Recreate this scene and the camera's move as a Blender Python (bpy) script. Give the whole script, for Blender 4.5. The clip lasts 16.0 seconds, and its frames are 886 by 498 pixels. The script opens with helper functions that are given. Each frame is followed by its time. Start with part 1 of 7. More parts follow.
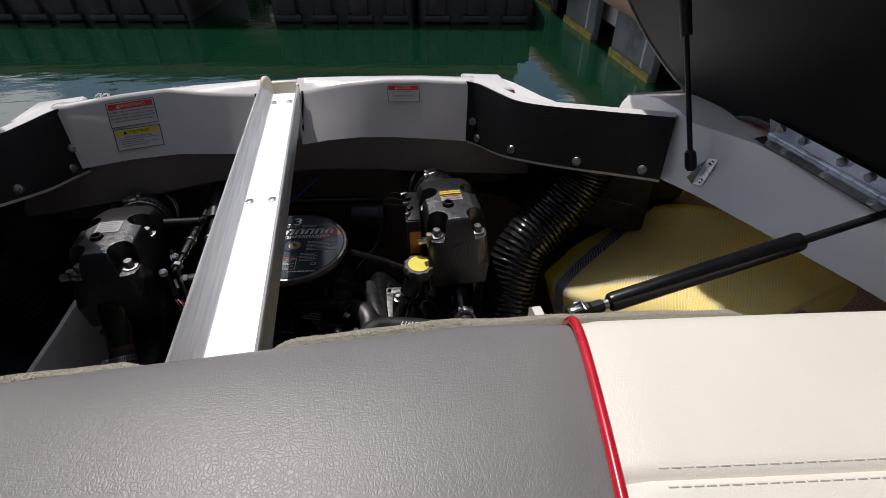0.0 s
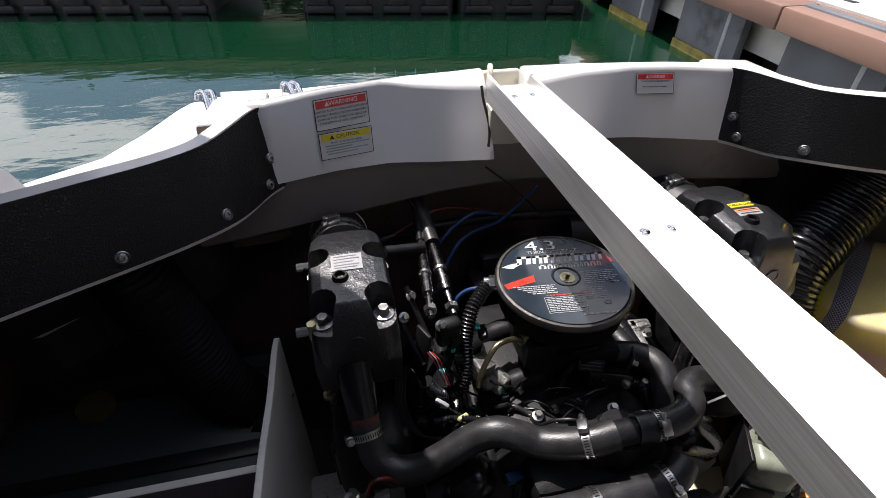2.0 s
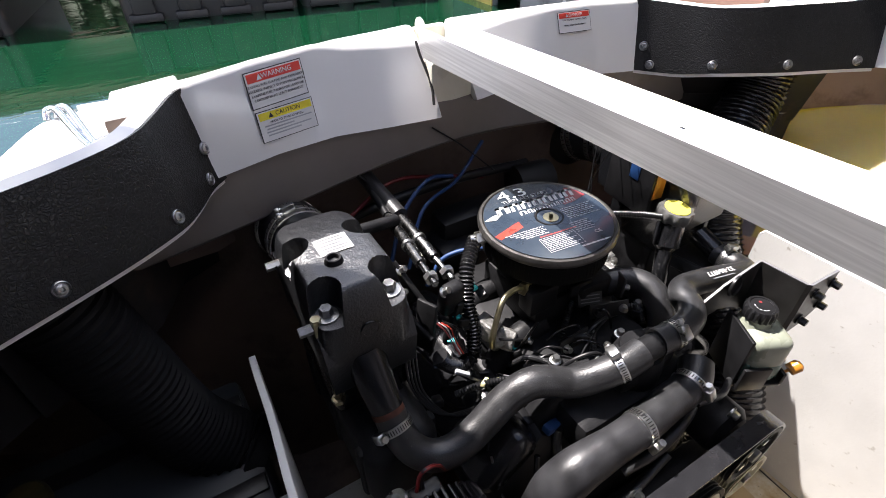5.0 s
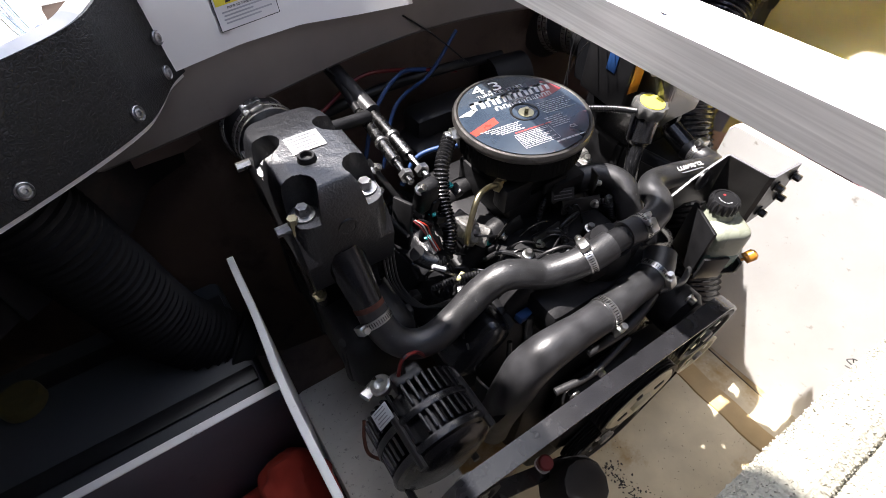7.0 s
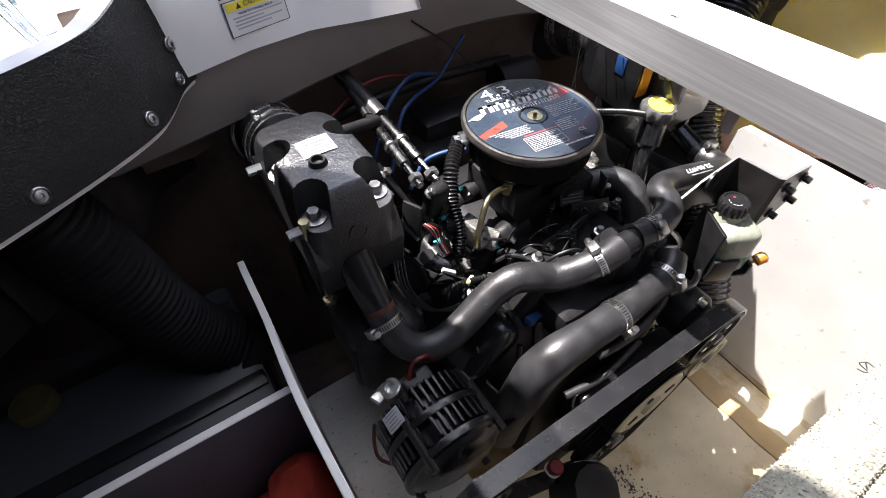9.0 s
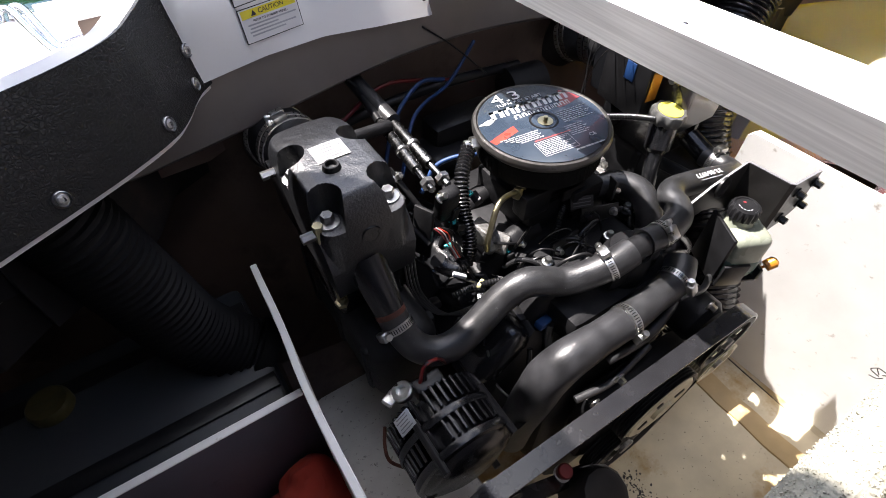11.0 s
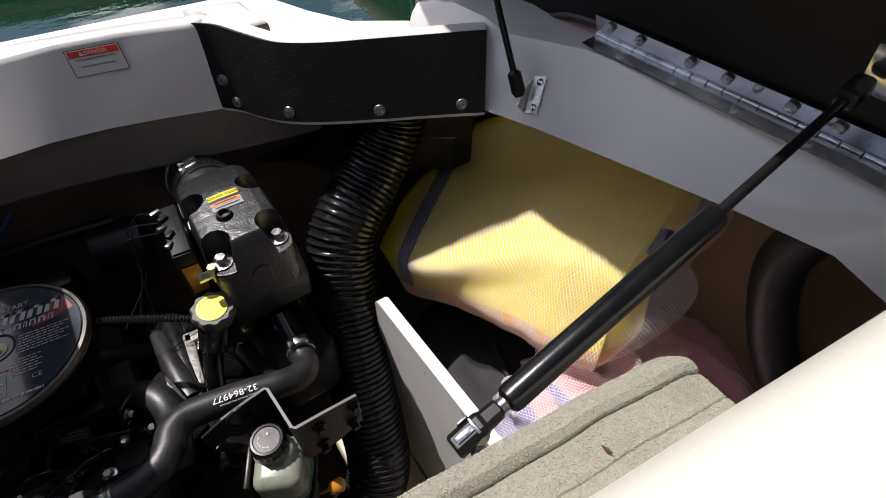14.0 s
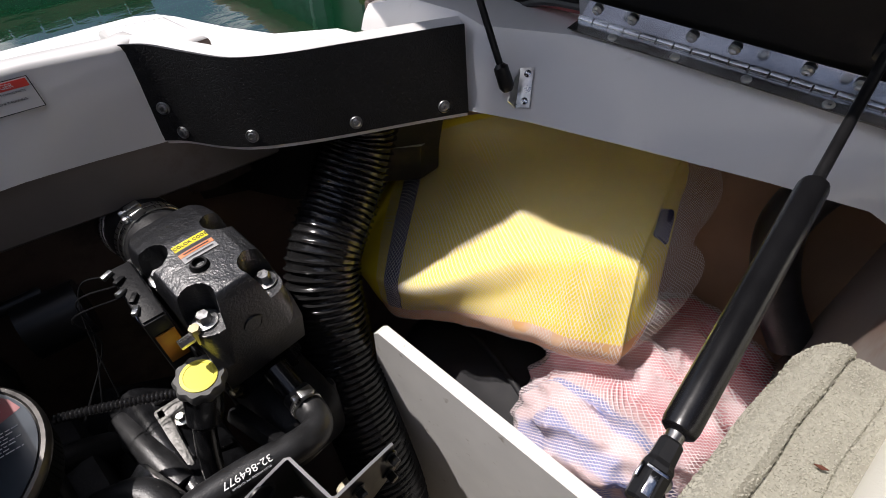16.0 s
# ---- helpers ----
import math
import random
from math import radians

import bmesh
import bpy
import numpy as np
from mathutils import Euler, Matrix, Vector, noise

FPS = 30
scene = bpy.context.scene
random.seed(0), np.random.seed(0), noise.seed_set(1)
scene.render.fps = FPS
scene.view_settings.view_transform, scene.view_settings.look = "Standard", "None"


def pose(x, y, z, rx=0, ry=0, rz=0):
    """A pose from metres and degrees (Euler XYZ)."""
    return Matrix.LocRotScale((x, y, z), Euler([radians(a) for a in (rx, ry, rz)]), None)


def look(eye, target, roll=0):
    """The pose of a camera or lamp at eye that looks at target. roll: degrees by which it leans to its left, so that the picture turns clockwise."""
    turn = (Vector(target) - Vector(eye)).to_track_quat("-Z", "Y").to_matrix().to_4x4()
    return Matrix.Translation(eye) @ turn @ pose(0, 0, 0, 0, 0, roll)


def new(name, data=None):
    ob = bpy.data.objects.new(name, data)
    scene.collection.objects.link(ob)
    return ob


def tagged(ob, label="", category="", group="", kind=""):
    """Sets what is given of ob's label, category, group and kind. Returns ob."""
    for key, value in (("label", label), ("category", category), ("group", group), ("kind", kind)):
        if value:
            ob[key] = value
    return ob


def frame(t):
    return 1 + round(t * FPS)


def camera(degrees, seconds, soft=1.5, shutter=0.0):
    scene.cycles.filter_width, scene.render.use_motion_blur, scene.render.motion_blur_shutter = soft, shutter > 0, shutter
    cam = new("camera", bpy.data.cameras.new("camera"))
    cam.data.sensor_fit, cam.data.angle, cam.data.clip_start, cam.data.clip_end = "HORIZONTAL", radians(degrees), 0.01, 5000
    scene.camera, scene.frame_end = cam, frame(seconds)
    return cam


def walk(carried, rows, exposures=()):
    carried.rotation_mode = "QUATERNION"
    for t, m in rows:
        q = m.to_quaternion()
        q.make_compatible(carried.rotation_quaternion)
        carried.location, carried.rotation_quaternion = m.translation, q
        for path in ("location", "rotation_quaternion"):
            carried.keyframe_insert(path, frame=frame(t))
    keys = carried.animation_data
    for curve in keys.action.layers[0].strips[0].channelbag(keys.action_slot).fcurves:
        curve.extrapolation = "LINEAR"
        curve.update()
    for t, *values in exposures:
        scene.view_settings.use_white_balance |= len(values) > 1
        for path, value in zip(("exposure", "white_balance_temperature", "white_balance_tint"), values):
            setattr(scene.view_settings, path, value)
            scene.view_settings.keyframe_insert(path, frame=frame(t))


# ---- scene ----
cam = camera(82.4, 16.0, 0.9)
METRES, EYE, TILT, LEAN, TURN = 2.0, 1.0, -38.5, 0.0, -9.7
ROWS = [
    (0.0, 0.0, 0.0, 0.0, 0.0, 0.0, -0.0),
    (0.5, -0.023, -0.0089, 0.012, -2.98, -0.18, 0.68),
    (1.0, -0.1339, 0.0487, 0.0289, -4.79, -0.59, 0.1),
    (1.5, -0.2055, 0.0794, 0.0207, -3.48, -0.18, 2.02),
    (2.0, -0.238, 0.1013, 0.028, -2.49, -0.4, 1.42),
    (2.5, -0.2686, 0.108, 0.0357, -2.26, -0.15, 1.98),
    (3.0, -0.3031, 0.1296, 0.0341, -6.38, -0.3, 7.67),
    (5.5, -0.3099, 0.1362, 0.0113, -17.86, -3.91, 14.11),
    (6.0, -0.3117, 0.1358, 0.0102, -19.51, -13.53, 14.1),
    (6.5, -0.312, 0.1354, 0.0103, -19.93, -14.52, 14.11),
    (7.0, -0.3122, 0.1355, 0.0103, -19.86, -14.04, 13.93),
    (7.5, -0.3115, 0.1349, 0.0105, -19.82, -13.63, 14.07),
    (8.0, -0.3144, 0.1345, 0.0125, -19.63, -13.45, 14.16),
    (8.5, -0.3168, 0.1364, 0.0106, -19.54, -13.3, 14.14),
    (9.0, -0.3157, 0.1361, 0.0102, -19.4, -13.36, 14.27),
    (11.5, -0.3199, 0.135, 0.0121, -18.64, -12.66, 14.24),
    (12.0, -0.3173, 0.1351, 0.0115, -18.54, -12.61, 14.34),
    (12.5, -0.2676, 0.0963, 0.0277, -16.94, -12.6, 13.81),
    (13.0, -0.1298, 0.0547, 0.0232, -13.98, -12.17, 13.82),
    (13.5, -0.0273, 0.0653, 0.045, -15.95, -12.63, 13.1),
    (14.0, 0.0324, 0.1107, 0.0565, -20.41, -13.2, 14.81),
    (14.5, 0.0408, 0.1838, 0.0611, -25.29, -14.56, 18.25),
    (15.0, 0.0595, 0.2125, 0.0401, -29.27, -15.22, 21.95),
    (15.5, 0.0591, 0.2137, 0.0369, -31.52, -15.73, 21.72),
    (16.0, -0.0033, 0.1604, 0.0717, -31.91, -15.95, 21.03),
]
EXPOSURES = [(0.0, -0.44), (0.8, -0.15), (1.2, 0.1), (2.0, 0.48), (3.0, 1.0), (5.3, 1.72), (6.0, 1.86), (12.2, 1.86), (12.6, 1.76), (13.2, 1.1), (13.8, 0.12), (14.4, 0.03), (15.0, 0.14), (16.0, 0.1)]
walk(cam, [(t, pose(0, 0, EYE, TILT, LEAN, TURN) @ pose(METRES * x, METRES * y, METRES * z, 90 + pitch, roll, yaw)) for t, x, y, z, yaw, pitch, roll in ROWS], EXPOSURES)

# ---- daylight ----
scene.view_settings.use_white_balance = True
scene.view_settings.white_balance_tint = 15.0
SUN = Vector((-0.25, 0.5, 1.0)).normalized()
world = bpy.data.worlds.new("daylight")
scene.world = world
world.use_nodes = True
wn, wl = world.node_tree.nodes, world.node_tree.links
wn.clear()
w_out = wn.new("ShaderNodeOutputWorld")
w_bg = wn.new("ShaderNodeBackground")
w_sky = wn.new("ShaderNodeTexSky")
w_sky.sky_type = "NISHITA"
w_sky.sun_disc = False
w_sky.sun_elevation = math.asin(SUN.z)
w_sky.sun_rotation = math.atan2(SUN.x, SUN.y)
w_co = wn.new("ShaderNodeTexCoord")
w_map = wn.new("ShaderNodeMapping")
w_map.inputs["Scale"].default_value = (1.0, 1.0, 2.4)
w_map.inputs["Location"].default_value = (0.0, 0.0, 0.15)
w_noise = wn.new("ShaderNodeTexNoise")
w_noise.inputs["Scale"].default_value = 3.6
w_noise.inputs["Detail"].default_value = 7
w_ramp = wn.new("ShaderNodeValToRGB")
w_ramp.color_ramp.elements[0].position = 0.515
w_ramp.color_ramp.elements[1].position = 0.57
w_mix = wn.new("ShaderNodeMixRGB")
w_mix.inputs[2].default_value = (15.0, 15.2, 15.6, 1)
w_bg.inputs["Strength"].default_value = 0.078
wl.new(w_co.outputs["Generated"], w_map.inputs["Vector"])
wl.new(w_map.outputs[0], w_noise.inputs["Vector"])
wl.new(w_noise.outputs[0], w_ramp.inputs[0])
wl.new(w_ramp.outputs[0], w_mix.inputs[0])
wl.new(w_sky.outputs[0], w_mix.inputs[1])
wl.new(w_mix.outputs[0], w_bg.inputs["Color"])
wl.new(w_bg.outputs[0], w_out.inputs[0])
sun = new("sun", bpy.data.lights.new("sun", "SUN"))
sun.data.energy, sun.data.angle, sun.data.color = 4.6, radians(0.53), (1.0, 0.96, 0.9)
sun.matrix_world = look(SUN * 20, (0, 0, 0))


# ---- materials ----
def mat(name, color, rough=0.5, metal=0.0, var=0.15, scale=20.0, bump=0.0, bump_scale=200.0, dirt=None, dirt_at=0.6,
        dirt_scale=6.0, coat=0.0, spec=0.5, rvar=0.1, stretch=(1, 1, 1)):
    """A surface with grain (scale), fine relief (bump) and stains of another colour (dirt)."""
    m = bpy.data.materials.new(name)
    m.use_nodes = True
    n, l = m.node_tree.nodes, m.node_tree.links
    b = n["Principled BSDF"]
    b.inputs["Metallic"].default_value = metal
    b.inputs["Coat Weight"].default_value = coat
    b.inputs["Specular IOR Level"].default_value = spec
    co = n.new("ShaderNodeTexCoord")
    mp = n.new("ShaderNodeMapping")
    mp.inputs["Scale"].default_value = stretch
    l.new(co.outputs["Object"], mp.inputs[0])
    nz = n.new("ShaderNodeTexNoise")
    nz.inputs["Scale"].default_value = scale
    nz.inputs["Detail"].default_value = 6
    l.new(mp.outputs[0], nz.inputs["Vector"])
    rmp = n.new("ShaderNodeValToRGB")
    rmp.color_ramp.elements[0].position, rmp.color_ramp.elements[1].position = 0.3, 0.7
    rmp.color_ramp.elements[0].color = (*[max(0, c * (1 - var)) for c in color], 1)
    rmp.color_ramp.elements[1].color = (*[min(1, c * (1 + var)) for c in color], 1)
    l.new(nz.outputs[0], rmp.inputs[0])
    out = rmp.outputs[0]
    if dirt:
        n2 = n.new("ShaderNodeTexNoise")
        n2.inputs["Scale"].default_value = dirt_scale
        n2.inputs["Detail"].default_value = 9
        n2.inputs["Roughness"].default_value = 0.65
        l.new(mp.outputs[0], n2.inputs["Vector"])
        r2 = n.new("ShaderNodeValToRGB")
        r2.color_ramp.elements[0].position, r2.color_ramp.elements[1].position = dirt_at, dirt_at + 0.12
        l.new(n2.outputs[0], r2.inputs[0])
        mx = n.new("ShaderNodeMixRGB")
        mx.inputs[2].default_value = (*dirt, 1)
        l.new(r2.outputs[0], mx.inputs[0])
        l.new(out, mx.inputs[1])
        out = mx.outputs[0]
    l.new(out, b.inputs["Base Color"])
    mr = n.new("ShaderNodeMapRange")
    mr.inputs["To Min"].default_value, mr.inputs["To Max"].default_value = max(0.02, rough - rvar), min(1, rough + rvar)
    l.new(nz.outputs[0], mr.inputs["Value"])
    l.new(mr.outputs[0], b.inputs["Roughness"])
    if bump:
        n3 = n.new("ShaderNodeTexNoise")
        n3.inputs["Scale"].default_value = bump_scale
        n3.inputs["Detail"].default_value = 4
        l.new(mp.outputs[0], n3.inputs["Vector"])
        bp = n.new("ShaderNodeBump")
        bp.inputs["Strength"].default_value = bump
        bp.inputs["Distance"].default_value = 0.002
        l.new(n3.outputs[0], bp.inputs["Height"])
        l.new(bp.outputs[0], b.inputs["Normal"])
    return m


def vinyl(name, color, rough, cell, depth, var=0.08):
    """Embossed leather-grain vinyl: small cells with creases between them."""
    m = mat(name, color, rough, var=var, scale=9, rvar=0.05)
    n, l = m.node_tree.nodes, m.node_tree.links
    co = next(k for k in n if k.type == "TEX_COORD")
    nz = n.new("ShaderNodeTexNoise")
    nz.inputs["Scale"].default_value = cell * 0.5
    vm = n.new("ShaderNodeVectorMath")
    vm.operation = "MULTIPLY_ADD"
    vm.inputs[1].default_value = (0.006, 0.006, 0.006)
    l.new(co.outputs["Object"], nz.inputs["Vector"])
    l.new(nz.outputs["Color"], vm.inputs[0])
    l.new(co.outputs["Object"], vm.inputs[2])
    v = n.new("ShaderNodeTexVoronoi")
    v.feature = "DISTANCE_TO_EDGE"
    v.inputs["Scale"].default_value = cell
    l.new(vm.outputs[0], v.inputs["Vector"])
    rp = n.new("ShaderNodeValToRGB")
    rp.color_ramp.elements[1].position = 0.22
    l.new(v.outputs[0], rp.inputs[0])
    bp = n.new("ShaderNodeBump")
    bp.inputs["Strength"].default_value = depth
    bp.inputs["Distance"].default_value = 0.0012
    l.new(rp.outputs[0], bp.inputs["Height"])
    l.new(bp.outputs[0], n["Principled BSDF"].inputs["Normal"])
    return m


M_GEL = mat("white_gelcoat", (0.78, 0.77, 0.76), 0.18, var=0.03, scale=5, coat=0.4, dirt=(0.62, 0.6, 0.55), dirt_at=0.66, dirt_scale=9)
M_BILGE = mat("bilge_gelcoat", (0.56, 0.5, 0.36), 0.36, var=0.14, scale=14, bump=0.2, bump_scale=90, dirt=(0.36, 0.24, 0.09), dirt_at=0.52, dirt_scale=6)
# stained brown liner, its base turned down for the shade inside the hull
M_LINER = mat("stained_shaded_liner", (0.125, 0.088, 0.07), 0.45, var=0.25, scale=6, bump=0.3, bump_scale=60, dirt=(0.04, 0.028, 0.022), dirt_at=0.52, dirt_scale=5)
M_FLANGE = mat("grey_beige_moulding", (0.2, 0.175, 0.16), 0.45, var=0.15, scale=8, bump=0.15, bump_scale=50, dirt=(0.16, 0.11, 0.09), dirt_at=0.58, dirt_scale=7)
M_TAN = mat("tan_hull_liner", (0.34, 0.22, 0.14), 0.6, var=0.2, scale=6, bump=0.3, bump_scale=60, dirt=(0.2, 0.12, 0.07), dirt_at=0.55)
M_BED = mat("speckled_gelcoat", (0.5, 0.49, 0.45), 0.55, var=0.15, scale=12, bump=0.3, bump_scale=90, dirt=(0.06, 0.06, 0.055), dirt_at=0.585, dirt_scale=110)
M_PANEL = mat("stringer_paint", (0.8, 0.79, 0.76), 0.45, var=0.06, scale=11, bump=0.1, dirt=(0.4, 0.36, 0.3), dirt_at=0.63, dirt_scale=45)
M_TRIM = vinyl("black_embossed_trim", (0.009, 0.009, 0.0095), 0.36, 260, 0.4)
M_TRIM.node_tree.nodes["Principled BSDF"].inputs["Specular IOR Level"].default_value = 0.3
M_GREY = vinyl("grey_seat_vinyl", (0.19, 0.185, 0.185), 0.42, 420, 0.13)
M_CREAM = vinyl("ivory_seat_vinyl", (0.8, 0.78, 0.7), 0.4, 460, 0.15, 0.03)
M_PIPING = mat("red_piping", (0.55, 0.012, 0.03), 0.28, var=0.1, scale=40, coat=0.3)
M_THREAD = mat("ivory_thread", (0.66, 0.64, 0.57), 0.7)
M_ALU = mat("brushed_aluminium", (0.78, 0.78, 0.78), 0.36, metal=0.75, var=0.15, scale=55, bump=0.06, bump_scale=260, stretch=(6, 0.12, 6), dirt=(0.3, 0.29, 0.26), dirt_at=0.7, dirt_scale=30)
M_ALUTOP = mat("oxidised_aluminium", (0.8, 0.8, 0.79), 0.5, metal=0.35, var=0.06, scale=40, bump=0.06, stretch=(6, 0.5, 6), dirt=(0.35, 0.33, 0.3), dirt_at=0.7, dirt_scale=30)
M_STEEL = mat("stainless_steel", (0.72, 0.72, 0.73), 0.16, metal=1.0, var=0.1, scale=50)
M_CHROME = mat("polished_hinge_steel", (0.55, 0.57, 0.6), 0.2, metal=1.0, var=0.2, scale=40, dirt=(0.16, 0.16, 0.17), dirt_at=0.6, dirt_scale=60, stretch=(1, 0.4, 1))
M_ZINC = mat("zinc_plated_steel", (0.62, 0.62, 0.6), 0.3, metal=1.0, var=0.25, scale=80, dirt=(0.28, 0.2, 0.1), dirt_at=0.66, dirt_scale=60)
M_BRASS = mat("brass", (0.4, 0.36, 0.23), 0.34, metal=1.0, var=0.2, scale=60)
M_ENGINE = mat("black_engine_enamel", (0.009, 0.0093, 0.0105), 0.23, var=0.4, scale=60, bump=0.13, bump_scale=480, coat=0.3, spec=0.45, dirt=(0.04, 0.037, 0.034), dirt_at=0.71, dirt_scale=60)
M_CAST = mat("rough_black_casting", (0.011, 0.011, 0.012), 0.46, var=0.4, scale=50, bump=0.2, bump_scale=300, spec=0.2, dirt=(0.05, 0.047, 0.042), dirt_at=0.7, dirt_scale=120)
M_GLOSSBLACK = mat("gloss_black_paint", (0.007, 0.007, 0.008), 0.24, var=0.2, scale=40, bump=0.04)
M_RUBBER = mat("black_rubber_hose", (0.021, 0.0212, 0.0225), 0.36, var=0.5, scale=45, bump=0.2, bump_scale=500, spec=0.6, dirt=(0.4, 0.41, 0.4), dirt_at=0.66, dirt_scale=150)
M_DUSTY = mat("scuffed_rubber", (0.024, 0.024, 0.026), 0.34, var=0.4, scale=30, bump=0.12, bump_scale=300, dirt=(0.16, 0.19, 0.19), dirt_at=0.6, dirt_scale=13)
M_BELT = mat("worn_belt_rubber", (0.016, 0.016, 0.018), 0.26, var=0.2, scale=40, spec=0.6)
M_PLASTIC = mat("black_plastic", (0.011, 0.011, 0.012), 0.34, var=0.25, scale=40, bump=0.05, spec=0.35, dirt=(0.05, 0.048, 0.044), dirt_at=0.7, dirt_scale=120)
M_DUCT = mat("black_ducting", (0.014, 0.014, 0.0145), 0.2, var=0.3, scale=25, bump=0.15, bump_scale=60, spec=0.6, dirt=(0.07, 0.06, 0.05), dirt_at=0.66, dirt_scale=20)
# darker copy of the ducting, with the port locker's shade in its colour
M_SHADEDUCT = mat("shaded_black_ducting", (0.008, 0.008, 0.0085), 0.6, var=0.3, scale=25, spec=0.2, dirt=(0.03, 0.027, 0.024), dirt_at=0.62, dirt_scale=14)
M_LOOM = mat("split_loom", (0.014, 0.014, 0.015), 0.2, var=0.2, spec=0.7)
M_CARPET = mat("grey_marine_carpet", (0.34, 0.328, 0.27), 0.95, var=0.14, scale=500, bump=0.3, bump_scale=700, dirt=(0.28, 0.268, 0.22), dirt_at=0.55, dirt_scale=22, spec=0.1)
M_PILE = mat("grey_carpet_pile", (0.4, 0.385, 0.32), 0.95, var=0.12, scale=300, dirt=(0.33, 0.315, 0.26), dirt_at=0.57, dirt_scale=16, spec=0.1)
M_DARKPLY = mat("dark_grey_board", (0.14, 0.135, 0.155), 0.55, var=0.12, scale=9, bump=0.1, dirt=(0.07, 0.07, 0.075), dirt_at=0.6, dirt_scale=14)
M_HATCH = mat("black_hatch_lining", (0.007, 0.0066, 0.006), 0.6, var=0.5, scale=9, bump=0.1, bump_scale=260, spec=0.25, dirt=(0.02, 0.018, 0.014), dirt_at=0.62, dirt_scale=7)
M_ROSE = mat("faded_red_upholstery", (0.5, 0.13, 0.13), 0.5, var=0.15, scale=15)
M_YELLOW = mat("yellow_cap", (0.86, 0.77, 0.1), 0.4, var=0.05)
# mustard turned far down to hold the shade of the port locker
M_DARKCAP = mat("darkened_mustard_cap", (0.06, 0.05, 0.014), 0.6, var=0.3, scale=60)
M_VEST = mat("yellow_life_vest", (0.93, 0.75, 0.03), 0.7, var=0.06, scale=14, bump=0.2, bump_scale=25, dirt=(0.72, 0.48, 0.07), dirt_at=0.6, dirt_scale=5)
M_STRAP = mat("navy_webbing", (0.03, 0.03, 0.08), 0.8, var=0.2, scale=200, bump=0.5, bump_scale=500)
M_RESERVOIR = mat("milky_reservoir", (0.26, 0.28, 0.22), 0.28, var=0.2, scale=30)
M_GREENFLUID = mat("fluid_filled_base", (0.08, 0.15, 0.13), 0.3, var=0.2)
M_WHITE = mat("white_print", (0.8, 0.8, 0.8), 0.5, var=0.02)
M_INK = mat("black_print", (0.02, 0.02, 0.022), 0.5)
M_LABEL = mat("white_label", (0.74, 0.73, 0.73), 0.35, var=0.03)
M_SILVER = mat("silvery_label", (0.4, 0.4, 0.41), 0.35, var=0.06, scale=60)
M_DARKPRINT = mat("faded_grey_print", (0.16, 0.16, 0.17), 0.5)
M_RED = mat("red_print", (0.75, 0.06, 0.04), 0.4)
M_LYEL = mat("yellow_print", (0.85, 0.72, 0.03), 0.4)
M_ORANGE = mat("orange_print", (0.8, 0.28, 0.12), 0.4)
M_BLUE = mat("blue_cable", (0.01, 0.045, 0.15), 0.5, var=0.15)
M_REDWIRE = mat("red_cable", (0.16, 0.008, 0.008), 0.35, var=0.15)
M_BLUEPLUG = mat("blue_connector", (0.015, 0.09, 0.22), 0.35)
M_SCREW = mat("dulled_stainless", (0.4, 0.4, 0.4), 0.34, metal=1.0, var=0.3, scale=120, dirt=(0.06, 0.06, 0.06), dirt_at=0.58, dirt_scale=200)
M_DARKSTEEL = mat("grimy_steel", (0.2, 0.2, 0.2), 0.26, metal=1.0, var=0.4, scale=90, dirt=(0.03, 0.03, 0.03), dirt_at=0.55, dirt_scale=120)
M_TEAL = mat("teal_connector", (0.02, 0.42, 0.42), 0.35)
M_DECAL = mat("arrestor_decal", (0.025, 0.036, 0.05), 0.16, var=0.25, scale=25, coat=0.4)
M_FLASH = mat("red_flash_print", (0.55, 0.045, 0.025), 0.3, var=0.12, scale=70, dirt=(0.3, 0.06, 0.05), dirt_at=0.6, dirt_scale=50)
M_DULLFLASH = mat("dark_red_print", (0.22, 0.03, 0.035), 0.3, var=0.2, scale=70)
M_PALEPRINT = mat("pale_grey_print", (0.5, 0.51, 0.53), 0.35, var=0.1, scale=60)
M_PRINTGREY = mat("grey_print", (0.4, 0.41, 0.43), 0.4)
# black of the dock floats, also used where faces carry painted shade
M_FLOAT = mat("float_and_shade_black", (0.02, 0.018, 0.018), 0.5, var=0.3, scale=3, dirt=(0.06, 0.045, 0.035), dirt_at=0.55)
M_SHEET = mat("weathered_sheet_pile", (0.13, 0.14, 0.155), 0.6, var=0.25, scale=4, dirt=(0.06, 0.06, 0.06), dirt_at=0.55, dirt_scale=3)
M_ALGAE = mat("algae_line", (0.3, 0.24, 0.06), 0.8, var=0.35, scale=20, bump=0.6)
M_RUST = mat("brown_cap_beam", (0.26, 0.15, 0.11), 0.6, var=0.12, scale=5, dirt=(0.16, 0.1, 0.08), dirt_at=0.62)
M_CONCRETE = mat("pale_concrete", (0.62, 0.6, 0.56), 0.85, var=0.1, scale=8, bump=0.4, bump_scale=80)
M_BOARD = mat("grey_dock_board", (0.24, 0.21, 0.18), 0.8, var=0.25, scale=8, stretch=(1, 10, 1))
M_FOLIAGE = mat("dark_foliage", (0.03, 0.07, 0.02), 0.7, var=0.5, scale=3)
M_ROPE = mat("yellow_rope", (0.75, 0.62, 0.03), 0.8)
M_REDCLOTH = mat("red_cloth", (0.45, 0.05, 0.03), 0.9, var=0.25, scale=12)
# tank grey, near black for the same locker shade
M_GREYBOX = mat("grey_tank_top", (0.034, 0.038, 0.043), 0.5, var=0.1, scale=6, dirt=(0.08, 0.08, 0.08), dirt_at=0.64)


